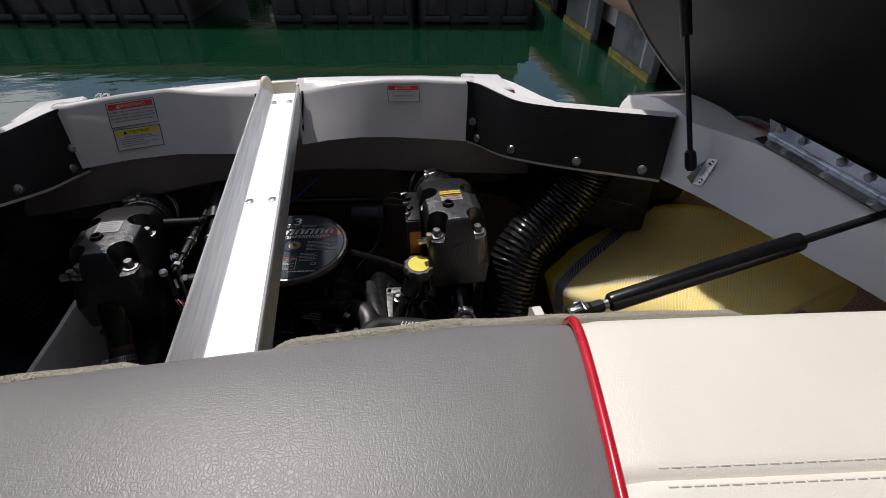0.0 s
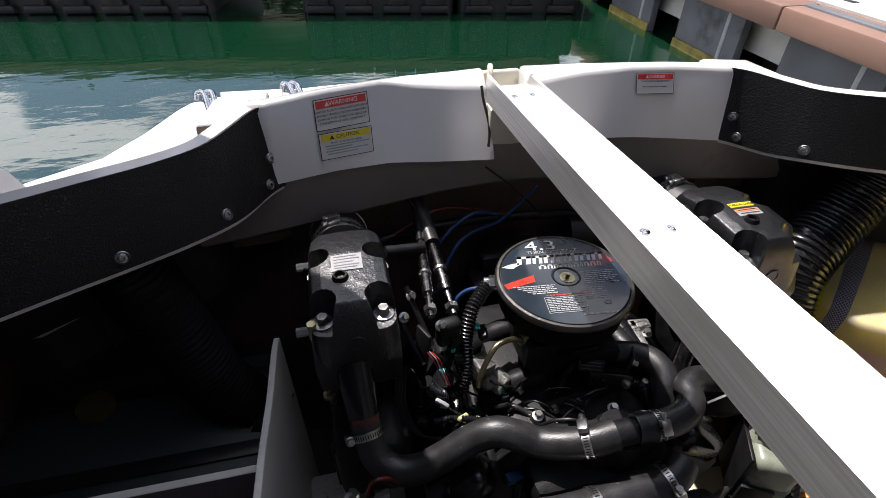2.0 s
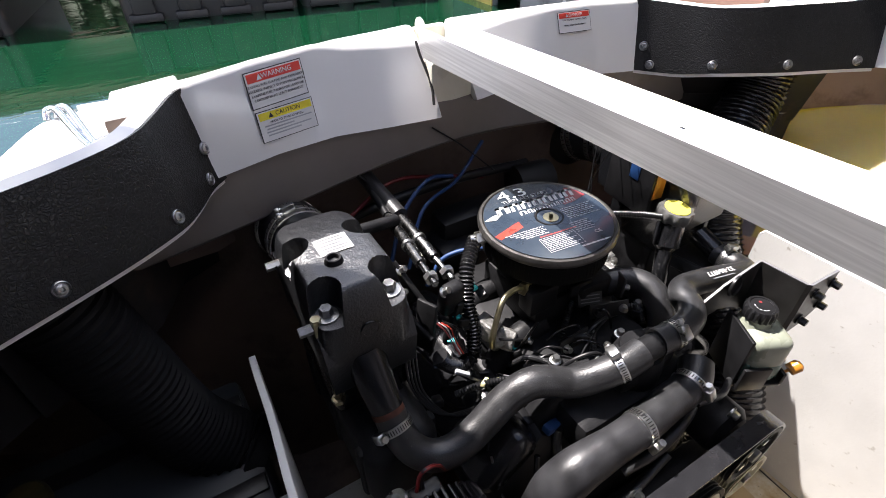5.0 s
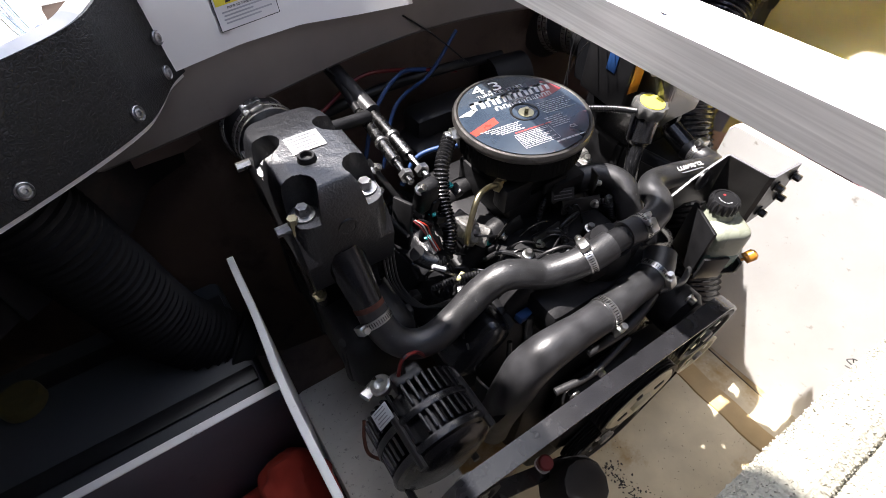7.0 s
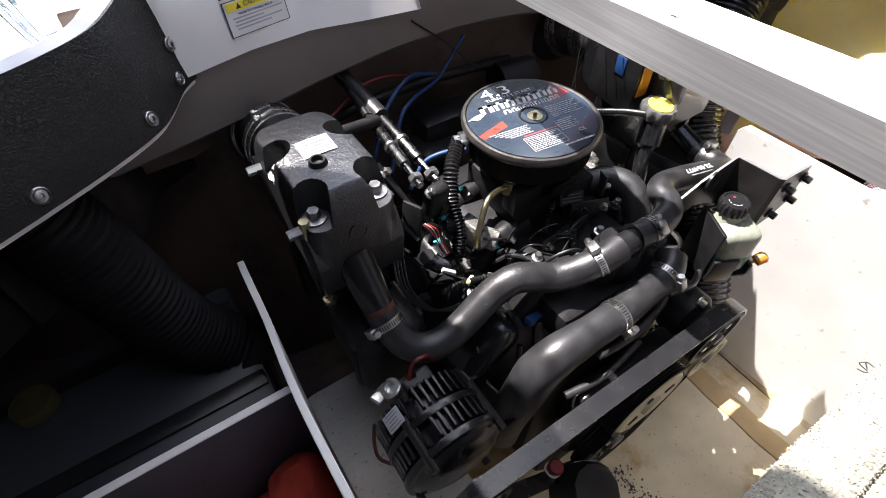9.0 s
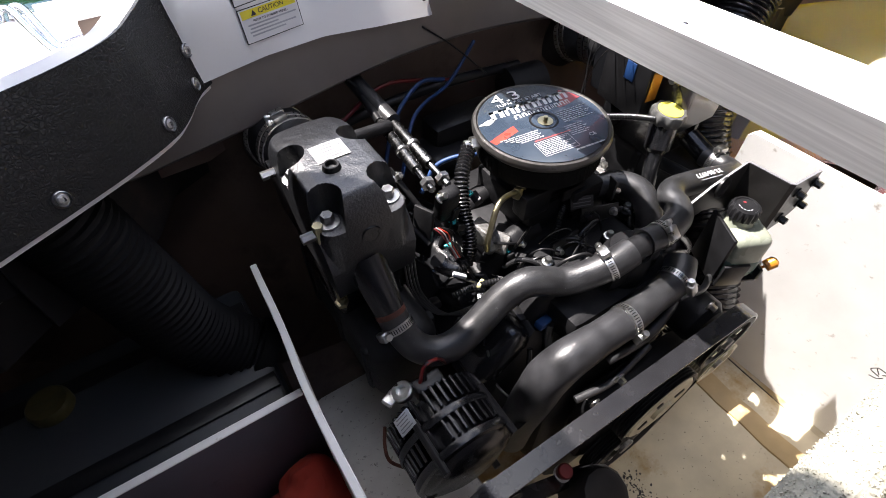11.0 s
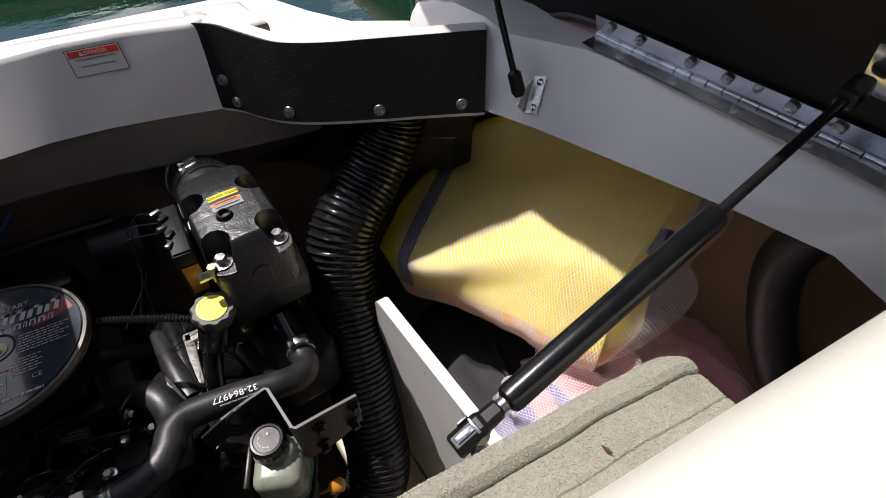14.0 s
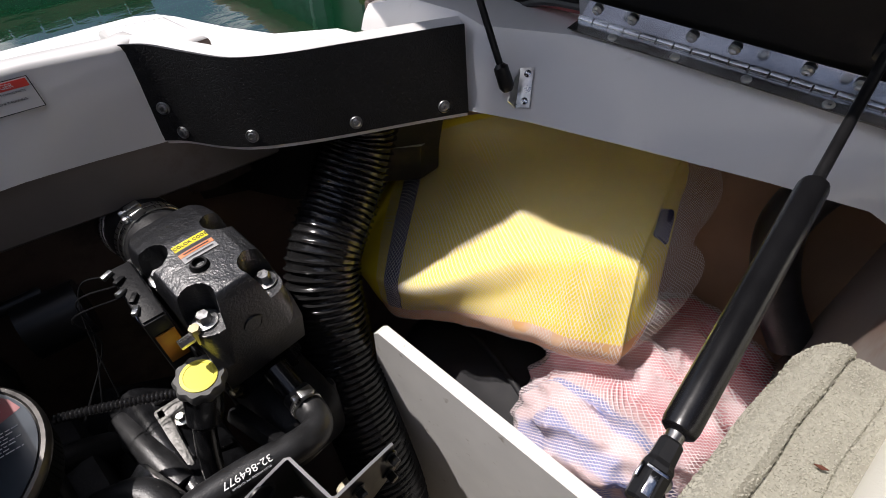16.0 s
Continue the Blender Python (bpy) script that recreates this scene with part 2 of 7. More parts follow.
def water_material():
    m = bpy.data.materials.new("harbour_water")
    m.use_nodes = True
    n, l = m.node_tree.nodes, m.node_tree.links
    b = n["Principled BSDF"]
    b.inputs["Base Color"].default_value = (0.003, 0.03, 0.013, 1)
    b.inputs["Roughness"].default_value = 0.015
    b.inputs["IOR"].default_value = 1.95
    b.inputs["Specular IOR Level"].default_value = 1.0
    co = n.new("ShaderNodeTexCoord")
    mp = n.new("ShaderNodeMapping")
    mp.inputs["Scale"].default_value = (1.0, 2.2, 1.0)
    n1, n2 = n.new("ShaderNodeTexNoise"), n.new("ShaderNodeTexNoise")
    n1.inputs["Scale"].default_value, n2.inputs["Scale"].default_value = 1.6, 6.0
    n1.inputs["Detail"].default_value, n2.inputs["Detail"].default_value = 3, 4
    ad = n.new("ShaderNodeMath")
    ad.operation = "MULTIPLY_ADD"
    ad.inputs[1].default_value = 0.3
    bp = n.new("ShaderNodeBump")
    bp.inputs["Strength"].default_value, bp.inputs["Distance"].default_value = 0.3, 0.012
    l.new(co.outputs["Object"], mp.inputs[0])
    l.new(mp.outputs[0], n1.inputs["Vector"])
    l.new(mp.outputs[0], n2.inputs["Vector"])
    l.new(n2.outputs[0], ad.inputs[0])
    l.new(n1.outputs[0], ad.inputs[2])
    l.new(ad.outputs[0], bp.inputs["Height"])
    l.new(bp.outputs[0], b.inputs["Normal"])
    return m


def net_material(name, color, pitch, thread):
    """Knitted net: threads with real holes between them."""
    m = bpy.data.materials.new(name)
    m.use_nodes = True
    n, l = m.node_tree.nodes, m.node_tree.links
    b = n["Principled BSDF"]
    b.inputs["Base Color"].default_value = (*color, 1)
    b.inputs["Roughness"].default_value = 0.7
    uv = n.new("ShaderNodeTexCoord")
    sep = n.new("ShaderNodeSeparateXYZ")
    l.new(uv.outputs["UV"], sep.inputs[0])
    waves = []
    for i in (0, 1):
        k = n.new("ShaderNodeMath")
        k.operation = "MULTIPLY"
        k.inputs[1].default_value = 2 * math.pi / pitch
        s = n.new("ShaderNodeMath")
        s.operation = "SINE"
        l.new(sep.outputs[i], k.inputs[0])
        l.new(k.outputs[0], s.inputs[0])
        waves.append(s)
    mul = n.new("ShaderNodeMath")
    mul.operation = "MINIMUM"
    for i, wv in enumerate(waves):
        ab = n.new("ShaderNodeMath")
        ab.operation = "ABSOLUTE"
        l.new(wv.outputs[0], ab.inputs[0])
        l.new(ab.outputs[0], mul.inputs[i])
    hole = n.new("ShaderNodeMath")
    hole.operation = "LESS_THAN"
    hole.inputs[1].default_value = thread
    l.new(mul.outputs[0], hole.inputs[0])
    l.new(hole.outputs[0], b.inputs["Alpha"])
    return m


def towel_material():
    """Woven towel: broad pale, blue and red stripes along one direction."""
    m = bpy.data.materials.new("striped_towel")
    m.use_nodes = True
    n, l = m.node_tree.nodes, m.node_tree.links
    b = n["Principled BSDF"]
    b.inputs["Roughness"].default_value = 0.9
    co = n.new("ShaderNodeTexCoord")
    nz = n.new("ShaderNodeTexNoise")
    nz.inputs["Scale"].default_value = 9
    vm = n.new("ShaderNodeVectorMath")
    vm.operation = "MULTIPLY_ADD"
    vm.inputs[1].default_value = (0.05, 0.05, 0.05)
    l.new(co.outputs["Object"], nz.inputs["Vector"])
    l.new(nz.outputs["Color"], vm.inputs[0])
    l.new(co.outputs["Object"], vm.inputs[2])
    sep = n.new("ShaderNodeSeparateXYZ")
    l.new(vm.outputs[0], sep.inputs[0])
    mr = n.new("ShaderNodeMapRange")
    mr.inputs["From Min"].default_value, mr.inputs["From Max"].default_value = 0.36, 0.80
    l.new(sep.outputs[0], mr.inputs["Value"])
    rp = n.new("ShaderNodeValToRGB")
    e = rp.color_ramp.elements
    rose, pale, blue, red = (0.72, 0.3, 0.32, 1), (0.76, 0.58, 0.58, 1), (0.28, 0.32, 0.6, 1), (0.7, 0.08, 0.1, 1)
    e[0].position, e[0].color = 0.0, pale
    e[1].position, e[1].color = 1.0, red
    for p, c in ((0.05, pale), (0.07, blue), (0.11, blue), (0.13, pale), (0.19, pale), (0.2, blue), (0.225, blue), (0.24, pale), (0.34, rose), (0.42, pale), (0.47, rose), (0.55, pale), (0.62, rose), (0.7, red), (0.8, red), (0.9, red)):
        k = e.new(p)
        k.color = c
    l.new(mr.outputs[0], rp.inputs[0])
    l.new(rp.outputs[0], b.inputs["Base Color"])
    wv = n.new("ShaderNodeTexNoise")
    wv.inputs["Scale"].default_value = 260
    bp = n.new("ShaderNodeBump")
    bp.inputs["Strength"].default_value, bp.inputs["Distance"].default_value = 0.7, 0.002
    l.new(co.outputs["Object"], wv.inputs["Vector"])
    l.new(wv.outputs[0], bp.inputs["Height"])
    l.new(bp.outputs[0], b.inputs["Normal"])
    return m


M_WATER = water_material()
M_NET = net_material("white_net", (0.86, 0.83, 0.82), 0.0104, 0.25)
M_PINKNET = net_material("pink_net", (0.86, 0.76, 0.78), 0.0092, 0.34)
M_PINK = towel_material()


# ---- shaping ----
def V(*a):
    return Vector(a)


def glide(pts, n=8):
    """Points on a smooth line through pts."""
    p = [Vector(q) for q in pts]
    p = [2 * p[0] - p[1], *p, 2 * p[-1] - p[-2]]
    out = []
    for i in range(1, len(p) - 2):
        a, b, c, d = p[i - 1:i + 3]
        for k in range(n):
            t = k / n
            out.append(0.5 * (2 * b + (c - a) * t + (2 * a - 5 * b + 4 * c - d) * t * t + (3 * b - a - 3 * c + d) * t ** 3))
    out.append(p[-2].copy())
    return out


def even(pts, step):
    """The same line at even steps."""
    out, left = [pts[0].copy()], step
    for a, b in zip(pts, pts[1:]):
        d, s = (b - a).length, 0.0
        while d - s >= left:
            s += left
            out.append(a.lerp(b, s / d))
            left = step
        left -= d - s
    return out


def loft(bm, rings, closed=True, caps=True):
    """Skins rings of equal length."""
    vs = [[bm.verts.new(p) for p in r] for r in rings]
    n = len(vs[0])
    for a, b in zip(vs, vs[1:]):
        for i in range(n if closed else n - 1):
            j = (i + 1) % n
            bm.faces.new((a[i], a[j], b[j], b[i]))
    if caps and closed:
        bm.faces.new(list(reversed(vs[0])))
        bm.faces.new(vs[-1])
    return vs


def tube(bm, pts, r, seg=12, caps=True):
    """A round tube along pts; r is a number or one for each point."""
    rs = r if isinstance(r, (list, tuple)) else [r] * len(pts)
    rings, up = [], None
    for i, p in enumerate(pts):
        d = (pts[min(i + 1, len(pts) - 1)] - pts[max(i - 1, 0)]).normalized()
        if up is None:
            up = d.orthogonal().normalized()
        up = (up - d * up.dot(d)).normalized()
        side = d.cross(up)
        rings.append([p + rs[i] * (math.cos(a) * up + math.sin(a) * side) for a in (2 * math.pi * k / seg for k in range(seg))])
    loft(bm, rings, True, caps)


def rod(bm, a, b, r, r2=None, seg=12):
    tube(bm, [Vector(a), Vector(b)], [r, r if r2 is None else r2], seg)


def ribbed(bm, pts, r, pitch, depth, seg=24):
    """A corrugated hose along a smooth line."""
    line = even(pts, pitch / 4)
    rs = [r + depth * (1, 0.35, -1, 0.35)[i % 4] for i in range(len(line))]
    tube(bm, line, rs, seg)


def lathe(bm, at, axis, profile, seg=32):
    """A turned shape: profile is (radius, height along the axis)."""
    z = Vector(axis).normalized()
    x = z.orthogonal().normalized()
    y = z.cross(x)
    rings = [[Vector(at) + z * h + max(r, 1e-4) * (math.cos(a) * x + math.sin(a) * y) for a in (2 * math.pi * k / seg for k in range(seg))] for r, h in profile]
    loft(bm, rings)


def box(bm, at, size, bevel=0.0, turn=None, seg=2):
    """A box with rounded edges."""
    m = Matrix.Translation(at) @ (turn.to_4x4() if turn else Matrix()) @ Matrix.Diagonal((*size, 1))
    r = bmesh.ops.create_cube(bm, size=1, matrix=m)
    if bevel:
        es = list({e for v in r["verts"] for e in v.link_edges})
        bmesh.ops.bevel(bm, geom=es, offset=bevel, segments=seg, affect="EDGES", profile=0.5)


def slab(bm, poly, z0, z1, bevel=0.0):
    """A plate with the outline poly (x, y) between two heights."""
    a = [bm.verts.new((x, y, z0)) for x, y in poly]
    b = [bm.verts.new((x, y, z1)) for x, y in poly]
    n = len(a)
    fs = [bm.faces.new(list(reversed(a))), bm.faces.new(b)]
    for i in range(n):
        fs.append(bm.faces.new((a[i], a[(i + 1) % n], b[(i + 1) % n], b[i])))
    if bevel:
        bmesh.ops.bevel(bm, geom=list(fs[1].edges), offset=bevel, segments=3, affect="EDGES", profile=0.5)


def turn(rx=0, ry=0, rz=0):
    return Euler([radians(a) for a in (rx, ry, rz)]).to_matrix()


def axes(x, z):
    """A turn whose x runs along x and whose z is close to z."""
    x = Vector(x).normalized()
    z = Vector(z)
    y = z.cross(x).normalized()
    return Matrix((x, y, x.cross(y))).transposed()


def bmnew():
    return bmesh.new()


def finish(name, bm, material, smooth=True):
    bmesh.ops.recalc_face_normals(bm, faces=bm.faces)
    me = bpy.data.meshes.new(name)
    bm.to_mesh(me)
    bm.free()
    me.materials.append(material)
    if smooth:
        me.polygons.foreach_set("use_smooth", [True] * len(me.polygons))
        me.set_sharp_from_angle(angle=radians(38))
    return new(name, me)


def thing(name, at, label, category, group="", kind=""):
    ob = new(name)
    ob.location = at
    ob.empty_display_size = 0.02
    return tagged(ob, label, category, group, kind)


def part(name, bm, material, parent, label="", smooth=True):
    """One mesh under a thing or under a part."""
    ob = finish(name, bm, material, smooth)
    ob.parent = parent
    if parent.type == "EMPTY":
        ob.matrix_parent_inverse = Matrix.Translation(parent.location).inverted()
    return tagged(ob, label)


def solid(name, bm, material, label, category="", kind="", group="", smooth=True):
    """A thing of one mesh."""
    return tagged(finish(name, bm, material, smooth), label, category, group, kind)


def words(text, size, m, material, parent, name="lettering", align="CENTER"):
    """Raised print in the built-in font."""
    cu = bpy.data.curves.new(name, "FONT")
    cu.body, cu.size, cu.align_x, cu.align_y, cu.extrude, cu.resolution_u = text, size, align, "CENTER", 0.0002, 3
    tmp = bpy.data.objects.new(name, cu)
    scene.collection.objects.link(tmp)
    bpy.context.view_layer.update()
    me = bpy.data.meshes.new_from_object(tmp.evaluated_get(bpy.context.evaluated_depsgraph_get()))
    bpy.data.objects.remove(tmp)
    me.transform(m)
    me.materials.clear()
    me.materials.append(material)
    ob = new(name, me)
    ob.parent = parent
    if parent.type == "EMPTY":
        ob.matrix_parent_inverse = Matrix.Translation(parent.location).inverted()
    return ob


CX = -0.155                      # the boat's centre line


def mirror(pts):
    return [Vector((2 * CX - p[0], p[1], p[2])) for p in pts]


def lerp_at(table, x):
    """A value from a table of (x, value), between its rows."""
    for (a, u), (b, v) in zip(table, table[1:]):
        if x <= b:
            return u + (v - u) * max(0.0, (x - a) / (b - a))
    return table[-1][1]


# ---- harbour ----
def water_sheet():
    bm = bmnew()
    xs, ys = [-400, -1.16, 0.85, 400], [-400, -4.0, 1.12, 400]
    vs = [[bm.verts.new((x, y, 0)) for x in xs] for y in ys]
    for j in range(3):
        for i in range(3):
            if (i, j) != (1, 1):
                bm.faces.new((vs[j][i], vs[j][i + 1], vs[j + 1][i + 1], vs[j + 1][i]))
    solid("water", bm, M_WATER, "calm green harbour water round the boat", "water", "structure", smooth=False)


def dock():
    """Floating dock across the stern, on black plastic floats."""
    d = thing("floating_dock", (-2, 4.6, 0), "floating dock on black ribbed plastic floats", "dock")
    askew = Matrix.Translation((-0.53, 4.04, 0)) @ Matrix.Rotation(radians(-10.5), 4, "Z") @ Matrix.Translation((0.53, -3.98, 0))
    for x0, x1 in ((-5.2, -3.2), (-3.17, -1.16), (-0.57, 0.46), (0.49, 1.33)):
        bm = bmnew()
        box(bm, ((x0 + x1) / 2, 4.62, 0.03), (x1 - x0, 1.2, 0.58), 0.05, seg=3)
        n = int((x1 - x0) / 0.24)
        for i in range(n):
            x = x0 + (i + 0.5) * (x1 - x0) / n
            box(bm, (x, 4.0, 0.17), (0.13, 0.06, 0.24), 0.02)
            box(bm, (x, 4.0, 0.03), (0.19, 0.05, 0.05), 0.015)
        bm.transform(askew)
        part("float", bm, M_FLOAT, d, "black moulded plastic float with ribs")
    bm = bmnew()
    box(bm, (-2.0, 4.62, 0.355), (6.5, 1.22, 0.07), 0.01)
    bm.transform(askew)
    part("frame", bm, M_RUST, d)
    i = 0
    while i < 44:
        bm = bmnew()
        box(bm, (-5.25 + i * 0.149, 4.62, 0.408), (0.14, 1.26, 0.035), 0.004)
        bm.transform(askew)
        part("deck_board", bm, M_BOARD, d)
        i += 1


def seawall():
    """Steel sheet piles along the quay with a brown cap and a pale concrete walk."""
    w = thing("seawall", (1.7, 2, 0), "grey steel sheet pile seawall with algae at the waterline", "seawall", "", "structure")
    y = -3.0
    while y < 4.6:
        bm = bmnew()
        box(bm, (1.57, y + 0.26, -0.05), (0.05, 0.5, 0.9), 0.012)
        part("pile", bm, M_SHEET, w)
        bm = bmnew()
        box(bm, (1.545, y + 0.12, 0.1), (0.008, 0.025, 0.45), 0.003)
        part("joint", bm, M_PRINTGREY, w)
        bm = bmnew()
        box(bm, (1.541, y + 0.26, 0.0), (0.012, 0.5, 0.09), 0.005)
        part("algae_band", bm, M_ALGAE, w, "yellow-brown algae at the waterline")
        # set-back piles are near black: the recess's shade is put into the colour
        bm = bmnew()
        box(bm, (1.78, y + 0.64, -0.05), (0.05, 0.34, 0.9), 0.01)
        part("recessed_pile", bm, M_FLOAT, w)
        y += 0.78
    for y in (1.86, 1.98):
        bm = bmnew()
        rod(bm, (1.6, y, -0.3), (1.6, y, 0.34), 0.03)
        part("guide_pipe", bm, M_SHEET, w)
    for y0, y1 in ((-4.0, 0.2), (0.206, 2.2), (2.206, 5.4)):
        bm = bmnew()
        box(bm, (1.56, (y0 + y1) / 2, 0.34), (0.2, y1 - y0, 0.1), 0.012)
        part("cap_beam", bm, M_RUST, w, "brown painted cap beam")
    bm = bmnew()
    slab(bm, [(1.655, -40), (60, -40), (60, 40), (1.655, 40)], 0.1, 0.398)
    solid("pavement", bm, M_CONCRETE, "sunlit pale concrete quay beside the seawall", "pavement", "structure")
    bm = bmnew()
    tube(bm, glide([(1.9, 1.2, 0.405), (2.0, 1.6, 0.405), (2.35, 1.9, 0.405), (2.9, 2.0, 0.405)], 10), 0.012)
    solid("hose", bm, M_PIPING, "red hose lying on the concrete quay", "hose")


def shore():
    """A dark belt of trees behind the dock, which the water mirrors."""
    rnd = random.Random(4)
    bm = bmnew()
    for i in range(6500):
        x, z = rnd.uniform(-24, 16), rnd.uniform(-0.2, 1) ** 1.0
        top = 2.3 + 0.2 * math.sin(x * 0.9) + 0.2 * math.sin(x * 2.3 + 1)
        p = Vector((x, 12 + rnd.uniform(-0.7, 0.9), max(0.05, z * top)))
        r = rnd.uniform(0.12, 0.3)
        q = Euler((rnd.uniform(0, 6), rnd.uniform(0, 6), rnd.uniform(0, 6))).to_matrix()
        vs = [bm.verts.new(p + q @ Vector(c) * r) for c in ((-1, -0.5, 0), (0.2, -0.7, 0.2), (1, 0.1, 0), (0.1, 0.7, -0.2))]
        bm.faces.new(vs)
    solid("hedge", bm, M_FOLIAGE, "dark green belt of shrubs behind the dock", "hedge", "stuff", smooth=False)
    bm = bmnew()
    box(bm, (-4, 12.6, 1.0), (44, 0.3, 2.3), 0.05)
    solid("backdrop", bm, M_FOLIAGE, "dark shaded bank behind the shrubs", "bank", "structure")
    bm = bmnew()
    slab(bm, [(-60, 11.2), (60, 11.2), (60, 60), (-60, 60)], -0.4, 0.12)
    solid("ground", bm, M_BOARD, "dark earth bank behind the dock", "bank", "structure")


water_sheet()
dock()
seawall()
shore()


# ---- the boat's shell ----
def hull():
    """Outer hull sides, swim platform and the inside of the bilge."""
    def section(y):
        k = 1.0 if y < 0.95 else 1.0 - 0.12 * (y - 0.95)
        half = [(0.0, -0.28), (0.2, -0.25), (0.44, -0.205), (0.56, -0.06), (0.7, 0.05), (0.86, 0.16), (0.95, 0.35), (0.97, 0.5)]
        return [Vector((CX - dx * k, y, z)) for dx, z in reversed(half)] + [Vector((CX + dx * k, y, z)) for dx, z in half[1:]]
    # the stern length takes the dark liner to carry the shade under the transom
    for ys, m, label in (((-0.6, 0.0, 0.3, 0.62), M_BILGE, "stained cream gelcoat inside of the bilge"), ((0.62, 0.8, 0.95, 1.06), M_LINER, "inside of the hull under the transom, darkened for the shade there")):
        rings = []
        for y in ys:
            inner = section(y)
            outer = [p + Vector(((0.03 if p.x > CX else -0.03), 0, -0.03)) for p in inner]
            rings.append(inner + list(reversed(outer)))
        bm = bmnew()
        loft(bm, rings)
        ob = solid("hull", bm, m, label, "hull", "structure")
        # hull sides go dark as well: the lockers' shade is put into the colour
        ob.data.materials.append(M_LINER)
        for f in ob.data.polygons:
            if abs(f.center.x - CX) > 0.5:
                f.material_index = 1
    for s in (-1, 1):
        bm = bmnew()
        x = CX + s * 0.995
        loft(bm, [[V(x, -4, -0.5), V(x, -4, 0.55), V(x + s * 0.02, -4, 0.55), V(x + s * 0.01, -4, -0.5)],
                  [V(x, 0.6, -0.5), V(x, 0.6, 0.55), V(x + s * 0.02, 0.6, 0.55), V(x + s * 0.01, 0.6, -0.5)],
                  [V(x - s * 0.06, 1.12, -0.5), V(x - s * 0.06, 1.12, 0.36), V(x - s * 0.04, 1.12, 0.36), V(x - s * 0.05, 1.12, -0.5)]])
        solid("wall_hull", bm, M_GEL, "white gelcoat side of the boat", "hull", "structure")
    # inner wall of the transom, raked, under the white liner
    bm = bmnew()
    loft(bm, [[V(CX - 0.93, 1.0, -0.35), V(CX - 0.93, 1.05, 0.39), V(CX - 0.93, 1.08, 0.39), V(CX - 0.93, 1.06, -0.35)],
              [V(CX - 0.4, 1.0, -0.35), V(CX - 0.4, 1.05, 0.39), V(CX - 0.4, 1.08, 0.39), V(CX - 0.4, 1.06, -0.35)],
              [V(CX - 0.36, 1.0, -0.35), V(CX - 0.36, 1.03, 0.55), V(CX - 0.36, 1.06, 0.55), V(CX - 0.36, 1.06, -0.35)],
              [V(CX + 0.36, 1.0, -0.35), V(CX + 0.36, 1.03, 0.55), V(CX + 0.36, 1.06, 0.55), V(CX + 0.36, 1.06, -0.35)],
              [V(CX + 0.4, 1.0, -0.35), V(CX + 0.4, 1.05, 0.39), V(CX + 0.4, 1.08, 0.39), V(CX + 0.4, 1.06, -0.35)],
              [V(CX + 0.93, 1.0, -0.35), V(CX + 0.93, 1.05, 0.39), V(CX + 0.93, 1.08, 0.39), V(CX + 0.93, 1.06, -0.35)]])
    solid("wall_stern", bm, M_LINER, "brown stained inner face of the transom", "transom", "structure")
    # folded flange of bare moulding under the liner
    rings = []
    for i in range(35):
        u = -1.4 + 1.4 * i / 17
        x, y, lift = CX + 0.4 * u, 1.0 - 0.035 * u * u, 0.012 * math.cos(3 * u)
        rings.append([Vector((x, y + dy, z)) for dy, z in ((-0.012, 0.448 + lift), (-0.004, 0.535), (0.012, 0.535), (0.012, 0.44 + lift), (-0.004, 0.44 + lift))])
    bm = bmnew()
    loft(bm, rings)
    solid("wall_stern_flange", bm, M_FLANGE, "grey-beige moulded flange under the transom liner", "transom", "structure")
    # platform
    half = [(-1.13, 0.6), (-1.12, 1.0), (-1.035, 1.26), (-0.92, 1.335), (-0.86, 1.44), (-0.81, 1.56), (-0.785, 1.6), (-0.74, 1.625), (-0.45, 1.65), (CX - 0.004, 1.672)]
    inner = [(CX - 0.004, 1.06), (CX - 0.38, 1.06), (CX - 0.5, 1.0), (CX - 0.57, 0.95), (CX - 0.63, 0.88), (CX - 0.70, 0.825), (CX - 0.745, 0.825), (CX - 0.78, 0.935), (CX - 0.93, 0.935)]
    left = half + inner
    right = [(2 * CX - x, y) for x, y in reversed(half)]
    right = [(2 * CX - x, y) for x, y in reversed(inner)] + right
    p = thing("swim_platform", (CX, 1.4, 0.38), "white moulded swim platform behind the transom", "platform")
    for poly, name in ((left, "platform_left_half"), (right, "platform_right_half")):
        bm = bmnew()
        slab(bm, poly, 0.33, 0.4)
        ob = part("platform_half", bm, M_GEL, p)
        # underside and inner edges are blackened in place of the shade below
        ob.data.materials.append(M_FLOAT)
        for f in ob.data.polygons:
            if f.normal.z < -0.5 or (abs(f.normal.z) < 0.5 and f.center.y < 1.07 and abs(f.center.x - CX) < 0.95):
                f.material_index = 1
    # grab ladder folded into the platform
    l = thing("boarding_ladder", (-0.66, 1.6, 0.4), "folded stainless steel boarding ladder on the swim platform", "ladder")
    for k in (0.0, 0.02):
        bm = bmnew()
        tube(bm, glide([(-0.775 + k, 1.61, 0.40), (-0.769 + k, 1.62, 0.416), (-0.75 + k, 1.60, 0.42), (-0.725 + k * 0.8, 1.50, 0.414), (-0.705 + k * 0.6, 1.42, 0.412), (-0.69 + k * 0.4, 1.39 + k * 0.6, 0.411), (-0.66, 1.388 + k, 0.411), (-0.588, 1.42 + k, 0.411), (-0.56, 1.435 + k, 0.411)], 8), 0.0075, 14)
        part("rail", bm, M_STEEL, l)
        bm = bmnew()
        tube(bm, glide([(-0.565 + k, 1.63, 0.40), (-0.56 + k, 1.64, 0.416), (-0.545 + k, 1.625, 0.418), (-0.535 + k, 1.58, 0.412), (-0.53 + k, 1.53, 0.41)], 8), 0.0075, 14)
